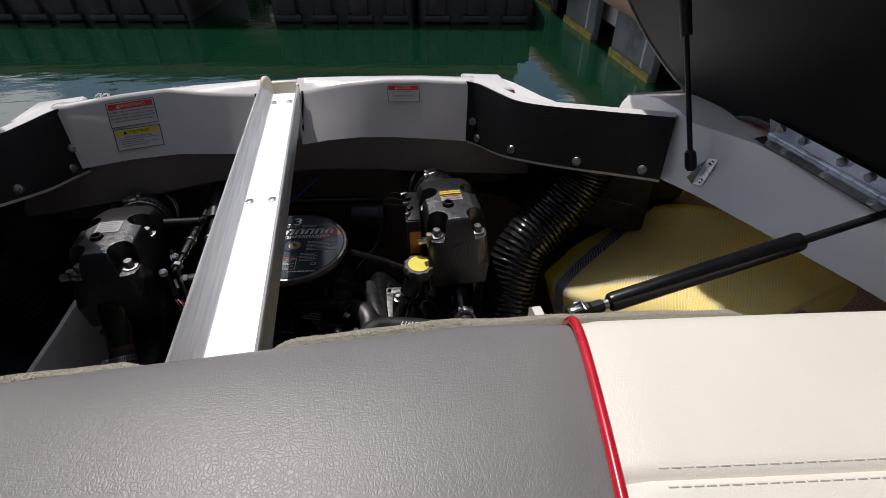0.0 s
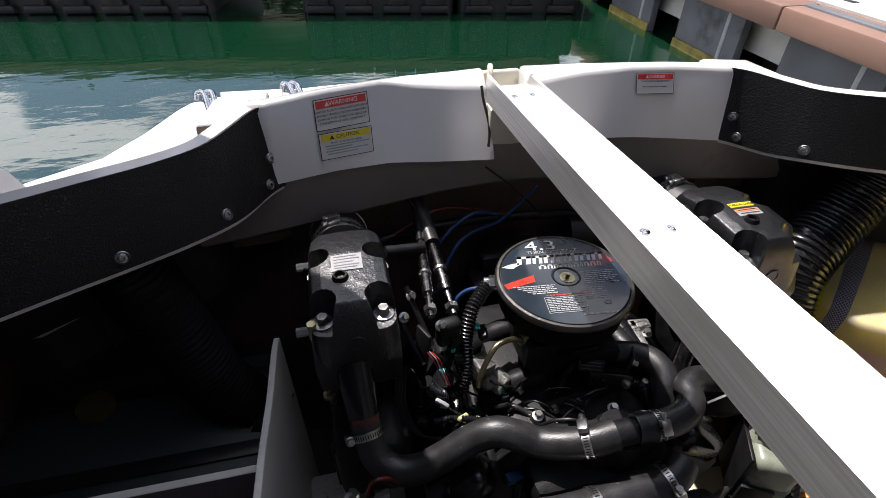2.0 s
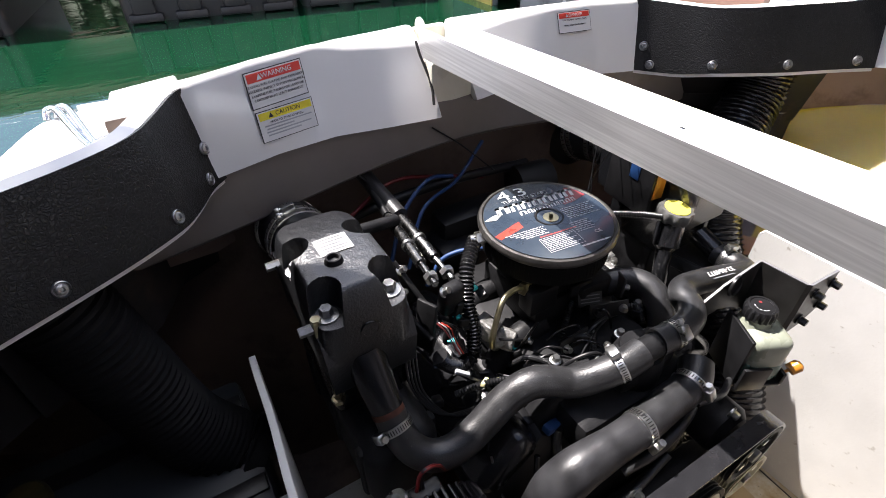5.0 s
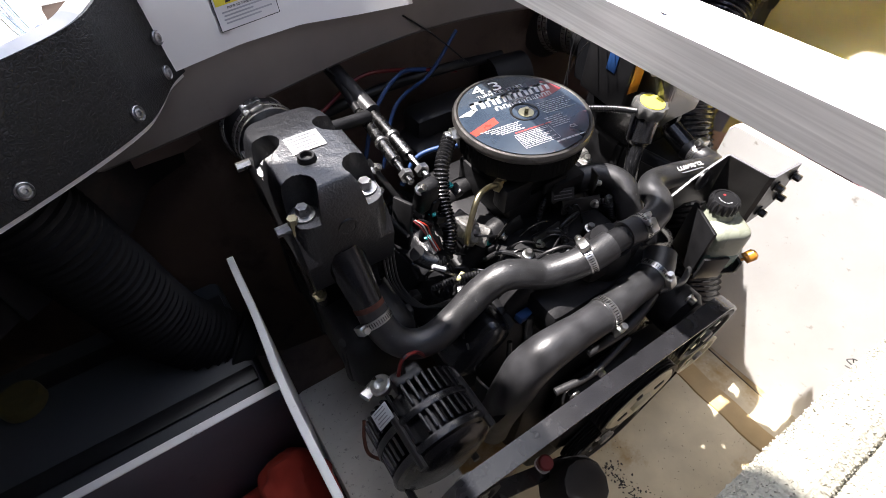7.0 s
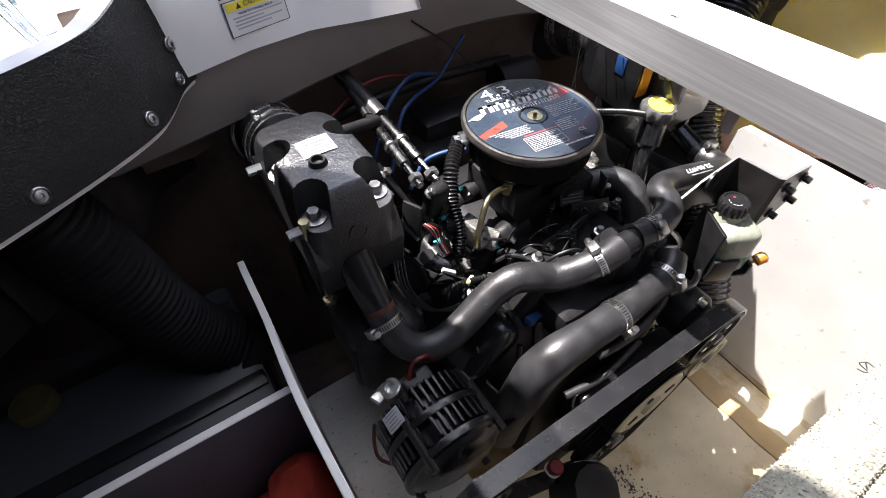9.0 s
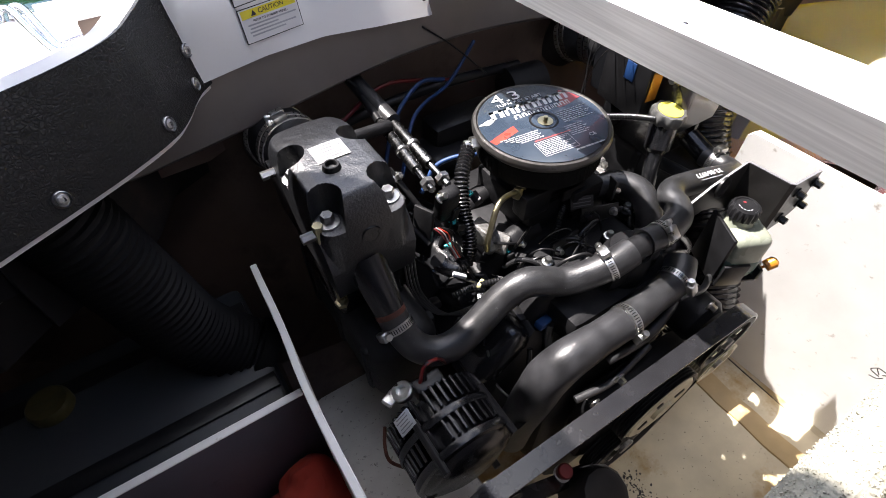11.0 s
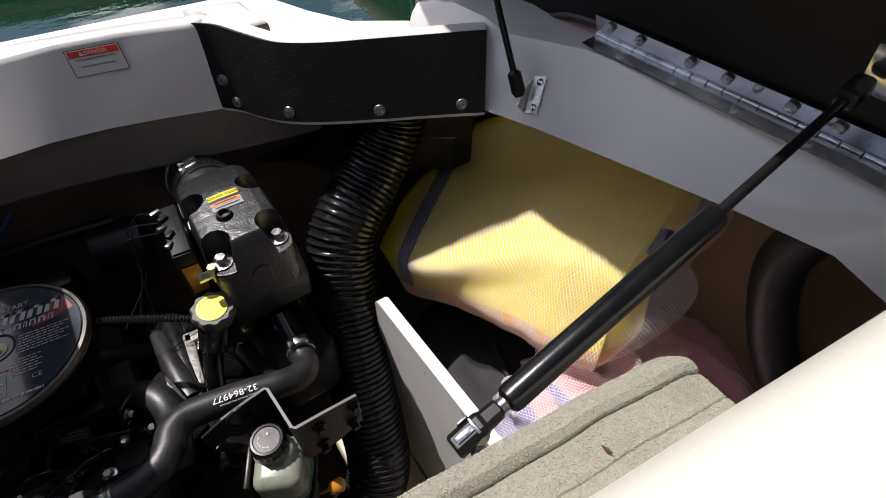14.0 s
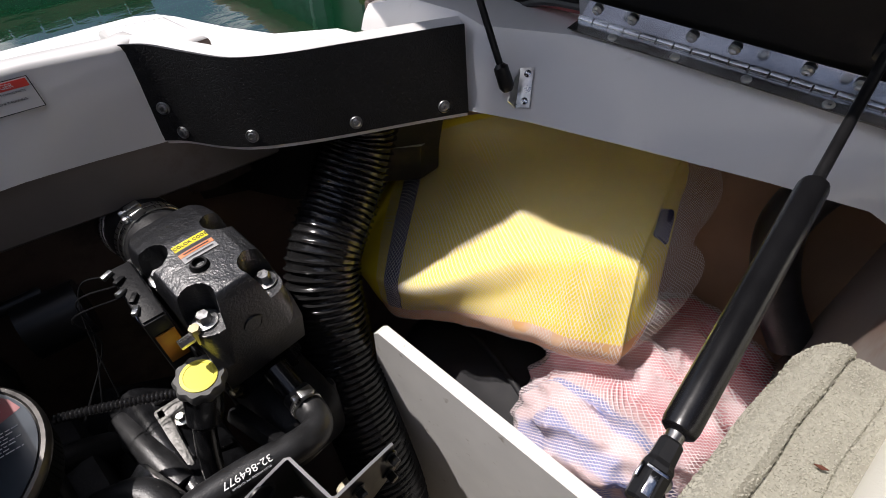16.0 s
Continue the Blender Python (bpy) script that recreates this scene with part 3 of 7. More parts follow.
        part("rail", bm, M_STEEL, l)
    for y in (1.405, 1.425):
        bm = bmnew()
        rod(bm, (-0.70, y, 0.411), (-0.565, y + 0.045, 0.411), 0.005)
        part("rung", bm, M_STEEL, l)
    bm = bmnew()
    slab(bm, [(-0.715, 1.61), (-0.675, 1.43), (-0.55, 1.47), (-0.56, 1.60)], 0.402, 0.421, 0.006)
    part("tread", bm, M_GEL, l, "white moulded step pad")


T_TOP = [(-0.534, 0.977, 0.631), (-0.447, 1.005, 0.634), (-0.362, 1.022, 0.635), (-0.319, 1.03, 0.624), (-0.25, 1.034, 0.614), (-0.195, 1.035, 0.61),
         (-0.114, 1.035, 0.609), (-0.031, 1.03, 0.622), (0.052, 1.02, 0.629), (0.13, 1.008, 0.629), (0.217, 0.985, 0.627)]
T_BOT = [(-0.534, 0.950, 0.521), (-0.447, 0.967, 0.524), (-0.362, 0.977, 0.523), (-0.277, 0.98, 0.514), (-0.178, 0.975, 0.51),
         (-0.124, 0.975, 0.524), (-0.072, 0.976, 0.529), (-0.009, 0.977, 0.53), (0.06, 0.977, 0.525), (0.13, 0.972, 0.518), (0.217, 0.955, 0.513)]
TTY, TTZ = [(p[0], p[1]) for p in T_TOP], [(p[0], p[2]) for p in T_TOP]
TBY, TBZ = [(p[0], p[1]) for p in T_BOT], [(p[0], p[2]) for p in T_BOT]


def transom_point(x, k, out=0.0):
    """A point on the transom's inner face: k from 0 at its foot to 1 at its top."""
    y = lerp_at(TBY, x) + k * (lerp_at(TTY, x) - lerp_at(TBY, x))
    z = lerp_at(TBZ, x) + k * (lerp_at(TTZ, x) - lerp_at(TBZ, x))
    return Vector((x, y - out, z + out * 0.3))


CAP_EDGE = [(-0.572, 1.018), (-0.52, 1.03), (-0.468, 1.043), (-0.317, 1.072), (-0.193, 1.089), (-0.118, 1.085), (-0.02, 1.077), (0.08, 1.059), (0.16, 1.042), (0.232, 1.018)]


def transom():
    """Inner face, small roll along its head and the broad flat cap behind it, in two pieces beside the beam's notch."""
    for x0, x1, side, name in ((-0.534, -0.196, -1, "wall_transom_port"), (-0.118, 0.217, 1, "wall_transom_starboard")):
        rings = []
        n = 36
        for i in range(-3, n + 4):
            k = min(n, max(0, i))
            x = x0 + (x1 - x0) * k / n
            b, t = transom_point(x, 0), transom_point(x, 1)
            back = lerp_at(CAP_EDGE, x)
            over = max(-i, i - n, 0)          # rounded ends of the cap, past the panel
            outer = (i < 0) == (side < 0) and over > 0
            px = x + ((-1 if i < 0 else 1) * (0.0, 0.011, 0.022, 0.03)[over] if outer else (-1 if i < 0 else 1) * (0.0, 0.003, 0.005, 0.006)[over] if over else 0.0)
            drop = (0.0, 0.0008, 0.0035, 0.011)[over]
            back -= (0.0, 0.001, 0.005, 0.016)[over]
            head, flat = t.z + 0.001 - drop, 0.627 - drop
            low = 0.53 if not outer else 0.6
            foot = b.z if not outer else t.z - 0.022
            fy = b.y if not outer else t.y - 0.004
            ty = t.y + (0.006 * over if outer else 0.0)
            my, mz = (fy + t.y) / 2, (foot + t.z) / 2
            prof = [(fy + 0.012, foot - 0.003), (fy, foot), (my, mz), (ty - 0.0015, t.z - 0.005 - drop), (ty + 0.001, head - 0.001), (ty + 0.005, head + 0.001), (ty + 0.016, head + (flat - head) * 0.45 + 0.002), (ty + 0.03, flat + 0.001),
                    (max(ty + 0.034, back - 0.014), flat), (max(ty + 0.036, back - 0.005), flat - 0.0035), (max(ty + 0.038, back), flat - 0.011), (max(ty + 0.04, back + 0.004), low if outer else 0.42), (ty + 0.03, low if outer else 0.42), (ty + 0.02, t.z - 0.03)]
            rings.append([Vector((px, y, z)) for y, z in prof])
        bm = bmnew()
        loft(bm, rings)
        solid(name, bm, M_GEL, "glossy white moulded transom liner with a broad flat cap", "transom", "structure")
    bm = bmnew()
    box(bm, (-0.157, 1.045, 0.551), (0.078, 0.1, 0.075), 0.004)
    box(bm, (-0.157, 1.086, 0.565), (0.076, 0.014, 0.106), 0.006, seg=3)
    solid("wall_transom_notch", bm, M_NOTCH, "cream notch in the transom that carries the beam", "transom", "structure")
    for x, lean in ((-0.199, 0.004), (-0.1155, -0.004)):
        bm = bmnew()
        for k in range(5):
            z = 0.53 + 0.085 * k / 5
            rod(bm, (x + lean * math.sin(k), 0.984 + 0.045 * k / 5, z), (x + lean * math.sin(k + 1), 0.984 + 0.045 * (k + 1) / 5, z + 0.017), 0.0022, seg=6)
        solid("trim", bm, M_FLOAT, "dark dirty joint at the end of the transom liner", "sealant", "structure")


M_NOTCH = mat("cream_gelcoat", (0.76, 0.73, 0.62), 0.3, var=0.06, scale=20, coat=0.2, dirt=(0.5, 0.45, 0.33), dirt_at=0.62, dirt_scale=30)
R_BOT = [(0.215, 0.960, 0.514), (0.236, 0.940, 0.513), (0.258, 0.893, 0.518), (0.28, 0.848, 0.528), (0.325, 0.812, 0.531), (0.384, 0.780, 0.531), (0.43, 0.752, 0.534), (0.482, 0.720, 0.537), (0.51, 0.703, 0.538)]
R_TOP = [(0.219, 0.992, 0.628), (0.243, 0.972, 0.627), (0.268, 0.925, 0.626), (0.295, 0.88, 0.626), (0.342, 0.843, 0.628), (0.40, 0.81, 0.631), (0.445, 0.783, 0.634), (0.50, 0.750, 0.638), (0.527, 0.733, 0.64)]


def trim_panel(bot, top, screws, label):
    a, b = glide(bot, 5), glide(top, 5)
    t = thing("trim_panel", a[len(a) // 2], label, "trim panel", "embossed trim panels")

    def sheet(lo, hi, front, back):
        rings = []
        for p, q, pn, qn in zip(a, b, a[1:] + [2 * a[-1] - a[-2]], b[1:] + [2 * b[-1] - b[-2]]):
            n = (pn - p).cross(q - p).normalized()
            if n.y > 0:
                n = -n
            u = (q - p)
            rings.append([p + u * lo + n * front, p + u * hi + n * front, p + u * hi + n * back, p + u * lo + n * back])
        bm = bmnew()
        loft(bm, rings)
        return bm
    part("vinyl", sheet(0.0, 1.0, 0.005, 0.0), M_TRIM, t, "black embossed vinyl face")
    part("backing", sheet(-0.05, 0.985, -0.0005, -0.012), M_GEL, t, "white backing board")
    for k, (f, h) in enumerate(screws):
        i = min(len(a) - 2, max(0, int(f * (len(a) - 1))))
        p = a[i].lerp(b[i], h)
        n = (a[i + 1] - a[i]).cross(b[i] - a[i]).normalized()
        if n.y > 0:
            n = -n
        bm = bmnew()
        lathe(bm, p + n * 0.0052, n, [(0.0081, 0), (0.0079, 0.0018), (0.0071, 0.0026), (0.0061, 0.0008), (0.0052, 0.0006), (0.0049, 0.0026), (0.0036, 0.0034), (0.0024, 0.0034), (0.0018, 0.001), (0, 0.001)], 24)
        part("screw", bm, M_SCREW, t, "stainless screw in a cup washer")


hull()
transom()
trim_panel(R_BOT, R_TOP, [(0.09, 0.36), (0.14, 0.1), (0.375, 0.13), (0.625, 0.12), (0.875, 0.12)], "black embossed vinyl trim panel on the starboard quarter")
L_BOT = mirror(R_BOT) + [Vector((-0.87, 0.672, 0.53)), Vector((-0.95, 0.62, 0.53))]
L_TOP = mirror(R_TOP) + [Vector((-0.885, 0.702, 0.64)), Vector((-0.965, 0.65, 0.645))]
trim_panel(L_BOT, L_TOP, [(0.07, 0.4), (0.11, 0.12), (0.3, 0.14), (0.5, 0.14), (0.73, 0.14)], "black embossed vinyl trim panel on the port quarter")


def side_deck(side):
    """Moulded side deck with the sloping liner that faces the engine bay."""
    rows = [  # y, liner foot (x, z), liner head (x, z)
        (0.935, 0.53, 0.565, 0.55, 0.6), (0.885, 0.53, 0.565, 0.552, 0.62), (0.84, 0.53, 0.563, 0.555, 0.632), (0.76, 0.525, 0.56, 0.55, 0.642), (0.716, 0.510, 0.536, 0.545, 0.64), (0.62, 0.522, 0.556, 0.598, 0.643),
        (0.5, 0.541, 0.572, 0.612, 0.65), (0.36, 0.57, 0.585, 0.618, 0.658), (0.27, 0.582, 0.594, 0.622, 0.66), (0.215, 0.597, 0.57, 0.628, 0.66), (0.17, 0.606, 0.5, 0.634, 0.66), (0.12, 0.61, 0.4, 0.64, 0.66), (-0.6, 0.61, 0.4, 0.64, 0.66)]
    rings = []
    for y, xf, zf, xh, zh in rows:
        p = [(xf + 0.02, zf - 0.004), (xf, zf), (xh - 0.012, zh - 0.014), (xh - 0.002, zh - 0.002), (xh + 0.014, zh), (0.80, zh - 0.01), (0.86, zh - 0.04), (0.865, 0.38), (0.845, 0.38), (0.8, zh - 0.035), (xh + 0.03, zh - 0.03)]
        rings.append([Vector((x if side > 0 else 2 * CX - x, y, z)) for x, z in p])
    bm = bmnew()
    loft(bm, rings)
    solid("wall_side_deck", bm, M_GEL, "white moulded side deck and sloping liner of the engine bay", "side deck", "structure")


side_deck(1)
side_deck(-1)
# boards added to block sun that leaks in behind the side decks
for sx in (-1, 1):
    bm = bmnew()
    box(bm, (CX + sx * 0.86, 0.947, 0.49), (0.3, 0.014, 0.21), 0.003)
    solid("wall_quarter_end", bm, M_LINER, "added dark board that keeps stray sun out behind the side deck", "board", "structure")


def quarter_deck(top):
    """The moulding behind a trim panel, from its top down to the platform."""
    line = glide(top, 4)
    rings = []
    for i, p in enumerate(line):
        d = (line[min(i + 1, len(line) - 1)] - line[max(i - 1, 0)])
        n = Vector((-d.y, d.x, 0)).normalized()
        if n.y < 0:
            n = -n
        rings.append([p + n * 0.003 + V(0, 0, -0.03), p + n * 0.003 + V(0, 0, -0.003), p + n * 0.022 + V(0, 0, 0.0), p + n * 0.035 + V(0, 0, -0.012), Vector((p.x + n.x * 0.1, p.y + n.y * 0.1, 0.43)), Vector((p.x + n.x * 0.14, p.y + n.y * 0.14, 0.395)), Vector((p.x + n.x * 0.1, p.y + n.y * 0.1, 0.38)), p + n * 0.03 + V(0, 0, -0.04)])
    bm = bmnew()
    loft(bm, rings)
    ob = solid("wall_quarter", bm, M_GEL, "white moulding between trim panel and swim platform", "moulding", "structure")
    # inner and lower faces are black: the shade behind the trim, as colour
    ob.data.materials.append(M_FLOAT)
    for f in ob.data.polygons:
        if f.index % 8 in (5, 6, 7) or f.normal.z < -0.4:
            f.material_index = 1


quarter_deck(R_TOP)
quarter_deck(L_TOP)
# added strips that stop sun leaks behind the trim, black like the shade there
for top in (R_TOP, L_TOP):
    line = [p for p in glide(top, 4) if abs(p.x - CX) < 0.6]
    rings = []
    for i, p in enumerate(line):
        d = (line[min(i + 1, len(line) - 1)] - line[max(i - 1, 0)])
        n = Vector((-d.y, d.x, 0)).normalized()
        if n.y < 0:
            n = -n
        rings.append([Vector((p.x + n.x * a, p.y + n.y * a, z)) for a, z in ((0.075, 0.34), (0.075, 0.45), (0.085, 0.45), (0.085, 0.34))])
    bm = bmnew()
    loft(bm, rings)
    solid("wall_quarter_sunblock", bm, M_FLOAT, "added dark strip that stops sun leaks under the quarter moulding", "skirt", "structure")
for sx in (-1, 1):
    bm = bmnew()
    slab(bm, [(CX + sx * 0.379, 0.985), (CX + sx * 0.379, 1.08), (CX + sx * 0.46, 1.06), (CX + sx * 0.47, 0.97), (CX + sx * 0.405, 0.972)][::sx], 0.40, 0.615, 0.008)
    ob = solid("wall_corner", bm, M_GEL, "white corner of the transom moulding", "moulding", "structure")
    # inner faces of this filler are darkened to stand for shade under the moulding
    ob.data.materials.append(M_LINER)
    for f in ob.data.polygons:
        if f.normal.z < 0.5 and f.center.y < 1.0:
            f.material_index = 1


def shear(p):
    """The seat and its back stand a little askew to the boat."""
    return Vector((p[0], p[1] - 0.12 * max(0.0, p[0] - 0.06), p[2]))


def carpet_board(x0, x1, back=0.0):
    """The carpeted back of the seat, a soft rounded board with a stapled fold."""
    prof = [(0.215, 0.62), (0.27, 0.622), (0.294, 0.63), (0.306, 0.641), (0.3095, 0.654), (0.307, 0.666), (0.3015, 0.6725), (0.2955, 0.674), (0.2906, 0.6718), (0.289, 0.6678), (0.2876, 0.6694), (0.28, 0.67), (0.273, 0.6694), (0.2718, 0.6681), (0.2706, 0.6695), (0.258, 0.67), (0.215, 0.666)]
    rings = []
    n = 40
    for i in range(n + 1):
        x = x0 + (x1 - x0) * i / n
        e = 1 - 0.12 * max(0, 1 - min(i, n - i) * (x1 - x0) / n / 0.02) ** 2
        w = 0.0016 * noise.noise(Vector((x * 22, 0, 1)))
        rings.append([shear((x, 0.26 + (y - 0.26) * e + w - (back if y > 0.28 else 0), z - (1 - e) * 0.03 + 0.003 * noise.noise(Vector((x * 16, y * 40, 3))))) for y, z in prof])
    bm = bmnew()
    loft(bm, rings)
    return bm


def carpet_pile(mesh, seed):
    """Short tufts all over the upper faces of a carpet."""
    rnd = random.Random(seed)
    faces = [f for f in mesh.polygons if f.normal.z > -0.2 and f.center.x > -0.75 and f.center.z > 0.62]
    verts, tris = [], []
    for f in faces:
        co = [mesh.vertices[i].co for i in f.vertices]
        if len(co) != 4:
            continue
        for k in range(max(1, int(f.area * 620000))):
            u, v = rnd.random(), rnd.random()
            p = co[0].lerp(co[1], u).lerp(co[3].lerp(co[2], u), v)
            d = (f.normal + Vector((rnd.gauss(0, 0.8), rnd.gauss(0, 0.8), rnd.gauss(0, 0.4)))).normalized()
            a = d.orthogonal().normalized() * rnd.uniform(0.0005, 0.001)
            b = d.cross(a)
            n = len(verts)
            verts += [p + a, p - a * 0.5 + b * 0.87, p - a * 0.5 - b * 0.87, p + d * rnd.uniform(0.0004, 0.0011)]
            tris += [(n, n + 1, n + 3), (n + 1, n + 2, n + 3), (n + 2, n, n + 3)]
    tmp = bpy.data.meshes.new("pile")
    tmp.from_pydata(verts, [], tris)
    bm = bmnew()
    bm.from_mesh(tmp)
    bpy.data.meshes.remove(tmp)
    return bm


for x0, x1, seed in ((-0.094, 0.322, 1), (-1.0, -0.192, 2)):
    c = thing("seat_back_board", shear(((x0 + x1) / 2, 0.26, 0.2)), "seat back board wrapped in worn grey-beige marine carpet", "carpeted board", "carpeted boards")
    carpet = part("carpet", carpet_board(x0, x1, -0.002 if x0 < -0.5 else -0.005), M_CARPET, c)
    tagged(part("pile", carpet_pile(carpet.data, seed), M_PILE, c, "short looped carpet pile", False), kind="stuff")
    # unseen board, darkened so that it throws less light on the engine
    bm = bmnew()
    box(bm, ((x0 + x1) / 2, 0.23, 0.4), (x1 - x0 - 0.02, 0.02, 0.33), 0.004)
    part("board", bm, M_DARKPLY, c, "unseen plywood board, kept dark to cut bounce onto the engine")


def seat():
    prof = [(-0.06, 0.1), (-0.05, 0.6), (-0.014, 0.645), (-0.005, 0.662), (-0.01, 0.695), (-0.022, 0.718), (-0.04, 0.7305), (-0.075, 0.7365), (-0.14, 0.738), (-0.22, 0.733), (-0.32, 0.718), (-0.46, 0.69), (-0.62, 0.64), (-0.63, 0.1)]
    ridge = glide([Vector((0, a + 0.003, b + 0.009)) for a, b in prof], 4)
    dense = []
    for a, b in zip(ridge, ridge[1:]):
        dense.append(a)
        if a.z > 0.7 and b.z > 0.7:
            dense += [a.lerp(b, (a.y - y) / (a.y - b.y)) for y in (-0.1435, -0.146, -0.1475, -0.149, -0.1515) if b.y < y < a.y]
    ridge = dense + [ridge[-1]]
    s = thing("bench_seat", (0, 0, 0.1), "bench seat back in grey and ivory vinyl with red piping", "seat")

    def seam(y):
        return 0.139 + 0.2 * max(-0.4, y)

    def skin(x0, x1, n, groove=False):
        rings = []
        for i in range(n + 1):
            ring = []
            for p in ridge:
                k = i / n
                x = x0 * (1 - k) + (seam(p.y) - 0.0015) * k if not groove else (seam(p.y) + 0.0015) * (1 - k) + x1 * k
                sag = 0.004 * noise.noise(Vector((x * 3, p.y * 4, 2)))
                edge = -0.004 * max(0, 1 - abs(x - seam(p.y)) / 0.02) ** 2
                dip = -0.0035 * math.exp(-((p.y + 0.1475) / 0.0022) ** 2) if groove else 0.0
                ring.append(shear((x, 0.266 + p.y, p.z + sag + edge + dip)))
            rings.append(ring)
        bm = bmnew()
        loft(bm, rings)
        return bm
    part("grey_panel", skin(-1.0, 0.136, 60), M_GREY, s, "grey grained vinyl")
    part("ivory_panel", skin(0.146, 0.84, 40, True), M_CREAM, s, "ivory vinyl with double stitching")
    bm = bmnew()
    tube(bm, [shear((seam(p.y), 0.266 + p.y, p.z + 0.0012)) for p in ridge[3:-3]], 0.0034, 12)
    part("piping", bm, M_PIPING, s, "glossy red piping")
    for dy in (-0.1425, -0.1525):
        bm = bmnew()
        x = 0.134
        base = lerp_at(sorted((p.y, p.z) for p in ridge if p.z > 0.66), dy)
        while x < 0.7:
            z = base + 0.004 * noise.noise(Vector((x * 3, dy * 4, 2))) - 0.004 * max(0, 1 - abs(x - seam(dy)) / 0.02) ** 2 + 0.0004
            rod(bm, shear((x, 0.266 + dy, z - 0.0005)), shear((x + 0.005, 0.266 + dy, z - 0.0004)), 0.0006, seg=6)
            x += 0.0066
        tagged(part("stitching", bm, M_THREAD, s, "grey-ivory thread"), kind="stuff")


seat()


def beam():
    """Aluminium channel between the transom notch and the seat back, rising a little towards the seat."""
    b = thing("support_beam", (-0.157, 0.6, 0.588), "bright aluminium channel beam across the engine bay", "beam")
    y0, y1 = 0.20, 1.037

    def at(x, y, z):
        k = (1.03 - y) / 0.73
        return V(-0.158 + (x + 0.158) * (1 + 0.02 * k) + 0.006 * k, y, z + 0.0265 * k)
    prof = [(-0.193, 0.588), (-0.117, 0.588), (-0.117, 0.6245), (-0.1185, 0.6265), (-0.121, 0.625), (-0.124, 0.6105), (-0.126, 0.609), (-0.17, 0.609), (-0.1725, 0.6105), (-0.1865, 0.6275), (-0.189, 0.6305), (-0.1925, 0.629)]
    bm = bmnew()
    loft(bm, [[at(x, y, z) for x, z in prof] for y in (y0, 0.4, 0.6, 0.8, y1)])
    part("channel", bm, M_ALU, b)
    bm = bmnew()
    loft(bm, [[at(-0.1695, y, 0.6092), at(-0.1265, y, 0.6092), at(-0.1265, y, 0.6102), at(-0.1695, y, 0.6102)] for y in (y0 + 0.002, y1 - 0.002)])
    part("web", bm, M_ALUTOP, b, "dull oxidised inner face")
    for x in (-0.1635, -0.134):
        for y in (0.609, 0.983):
            bm = bmnew()
            lathe(bm, at(x, y, 0.6103), (0, 0, 1), [(0.0055, 0), (0.0052, 0.0015), (0.002, 0.0026), (0, 0.002)], 16)
            part("screw", bm, M_STEEL, b)
    for x in (-0.1885, -0.1195):
        bm = bmnew()
        box(bm, (x, 1.033, 0.618), (0.006, 0.01, 0.022), 0.0025)
        part("end_lip", bm, M_PANEL, b, "cream plastic end lip")
    bm = bmnew()
    lathe(bm, (-0.1865, 1.051, 0.618), (1, -0.25, 0.1), [(0.019, 0), (0.0225, 0.002), (0.0225, 0.007), (0.0205, 0.009), (0.012, 0.0098), (0, 0.0098)], 32)
    part("end_roller", bm, M_NOTCH, b, "cream plastic roller")


beam()


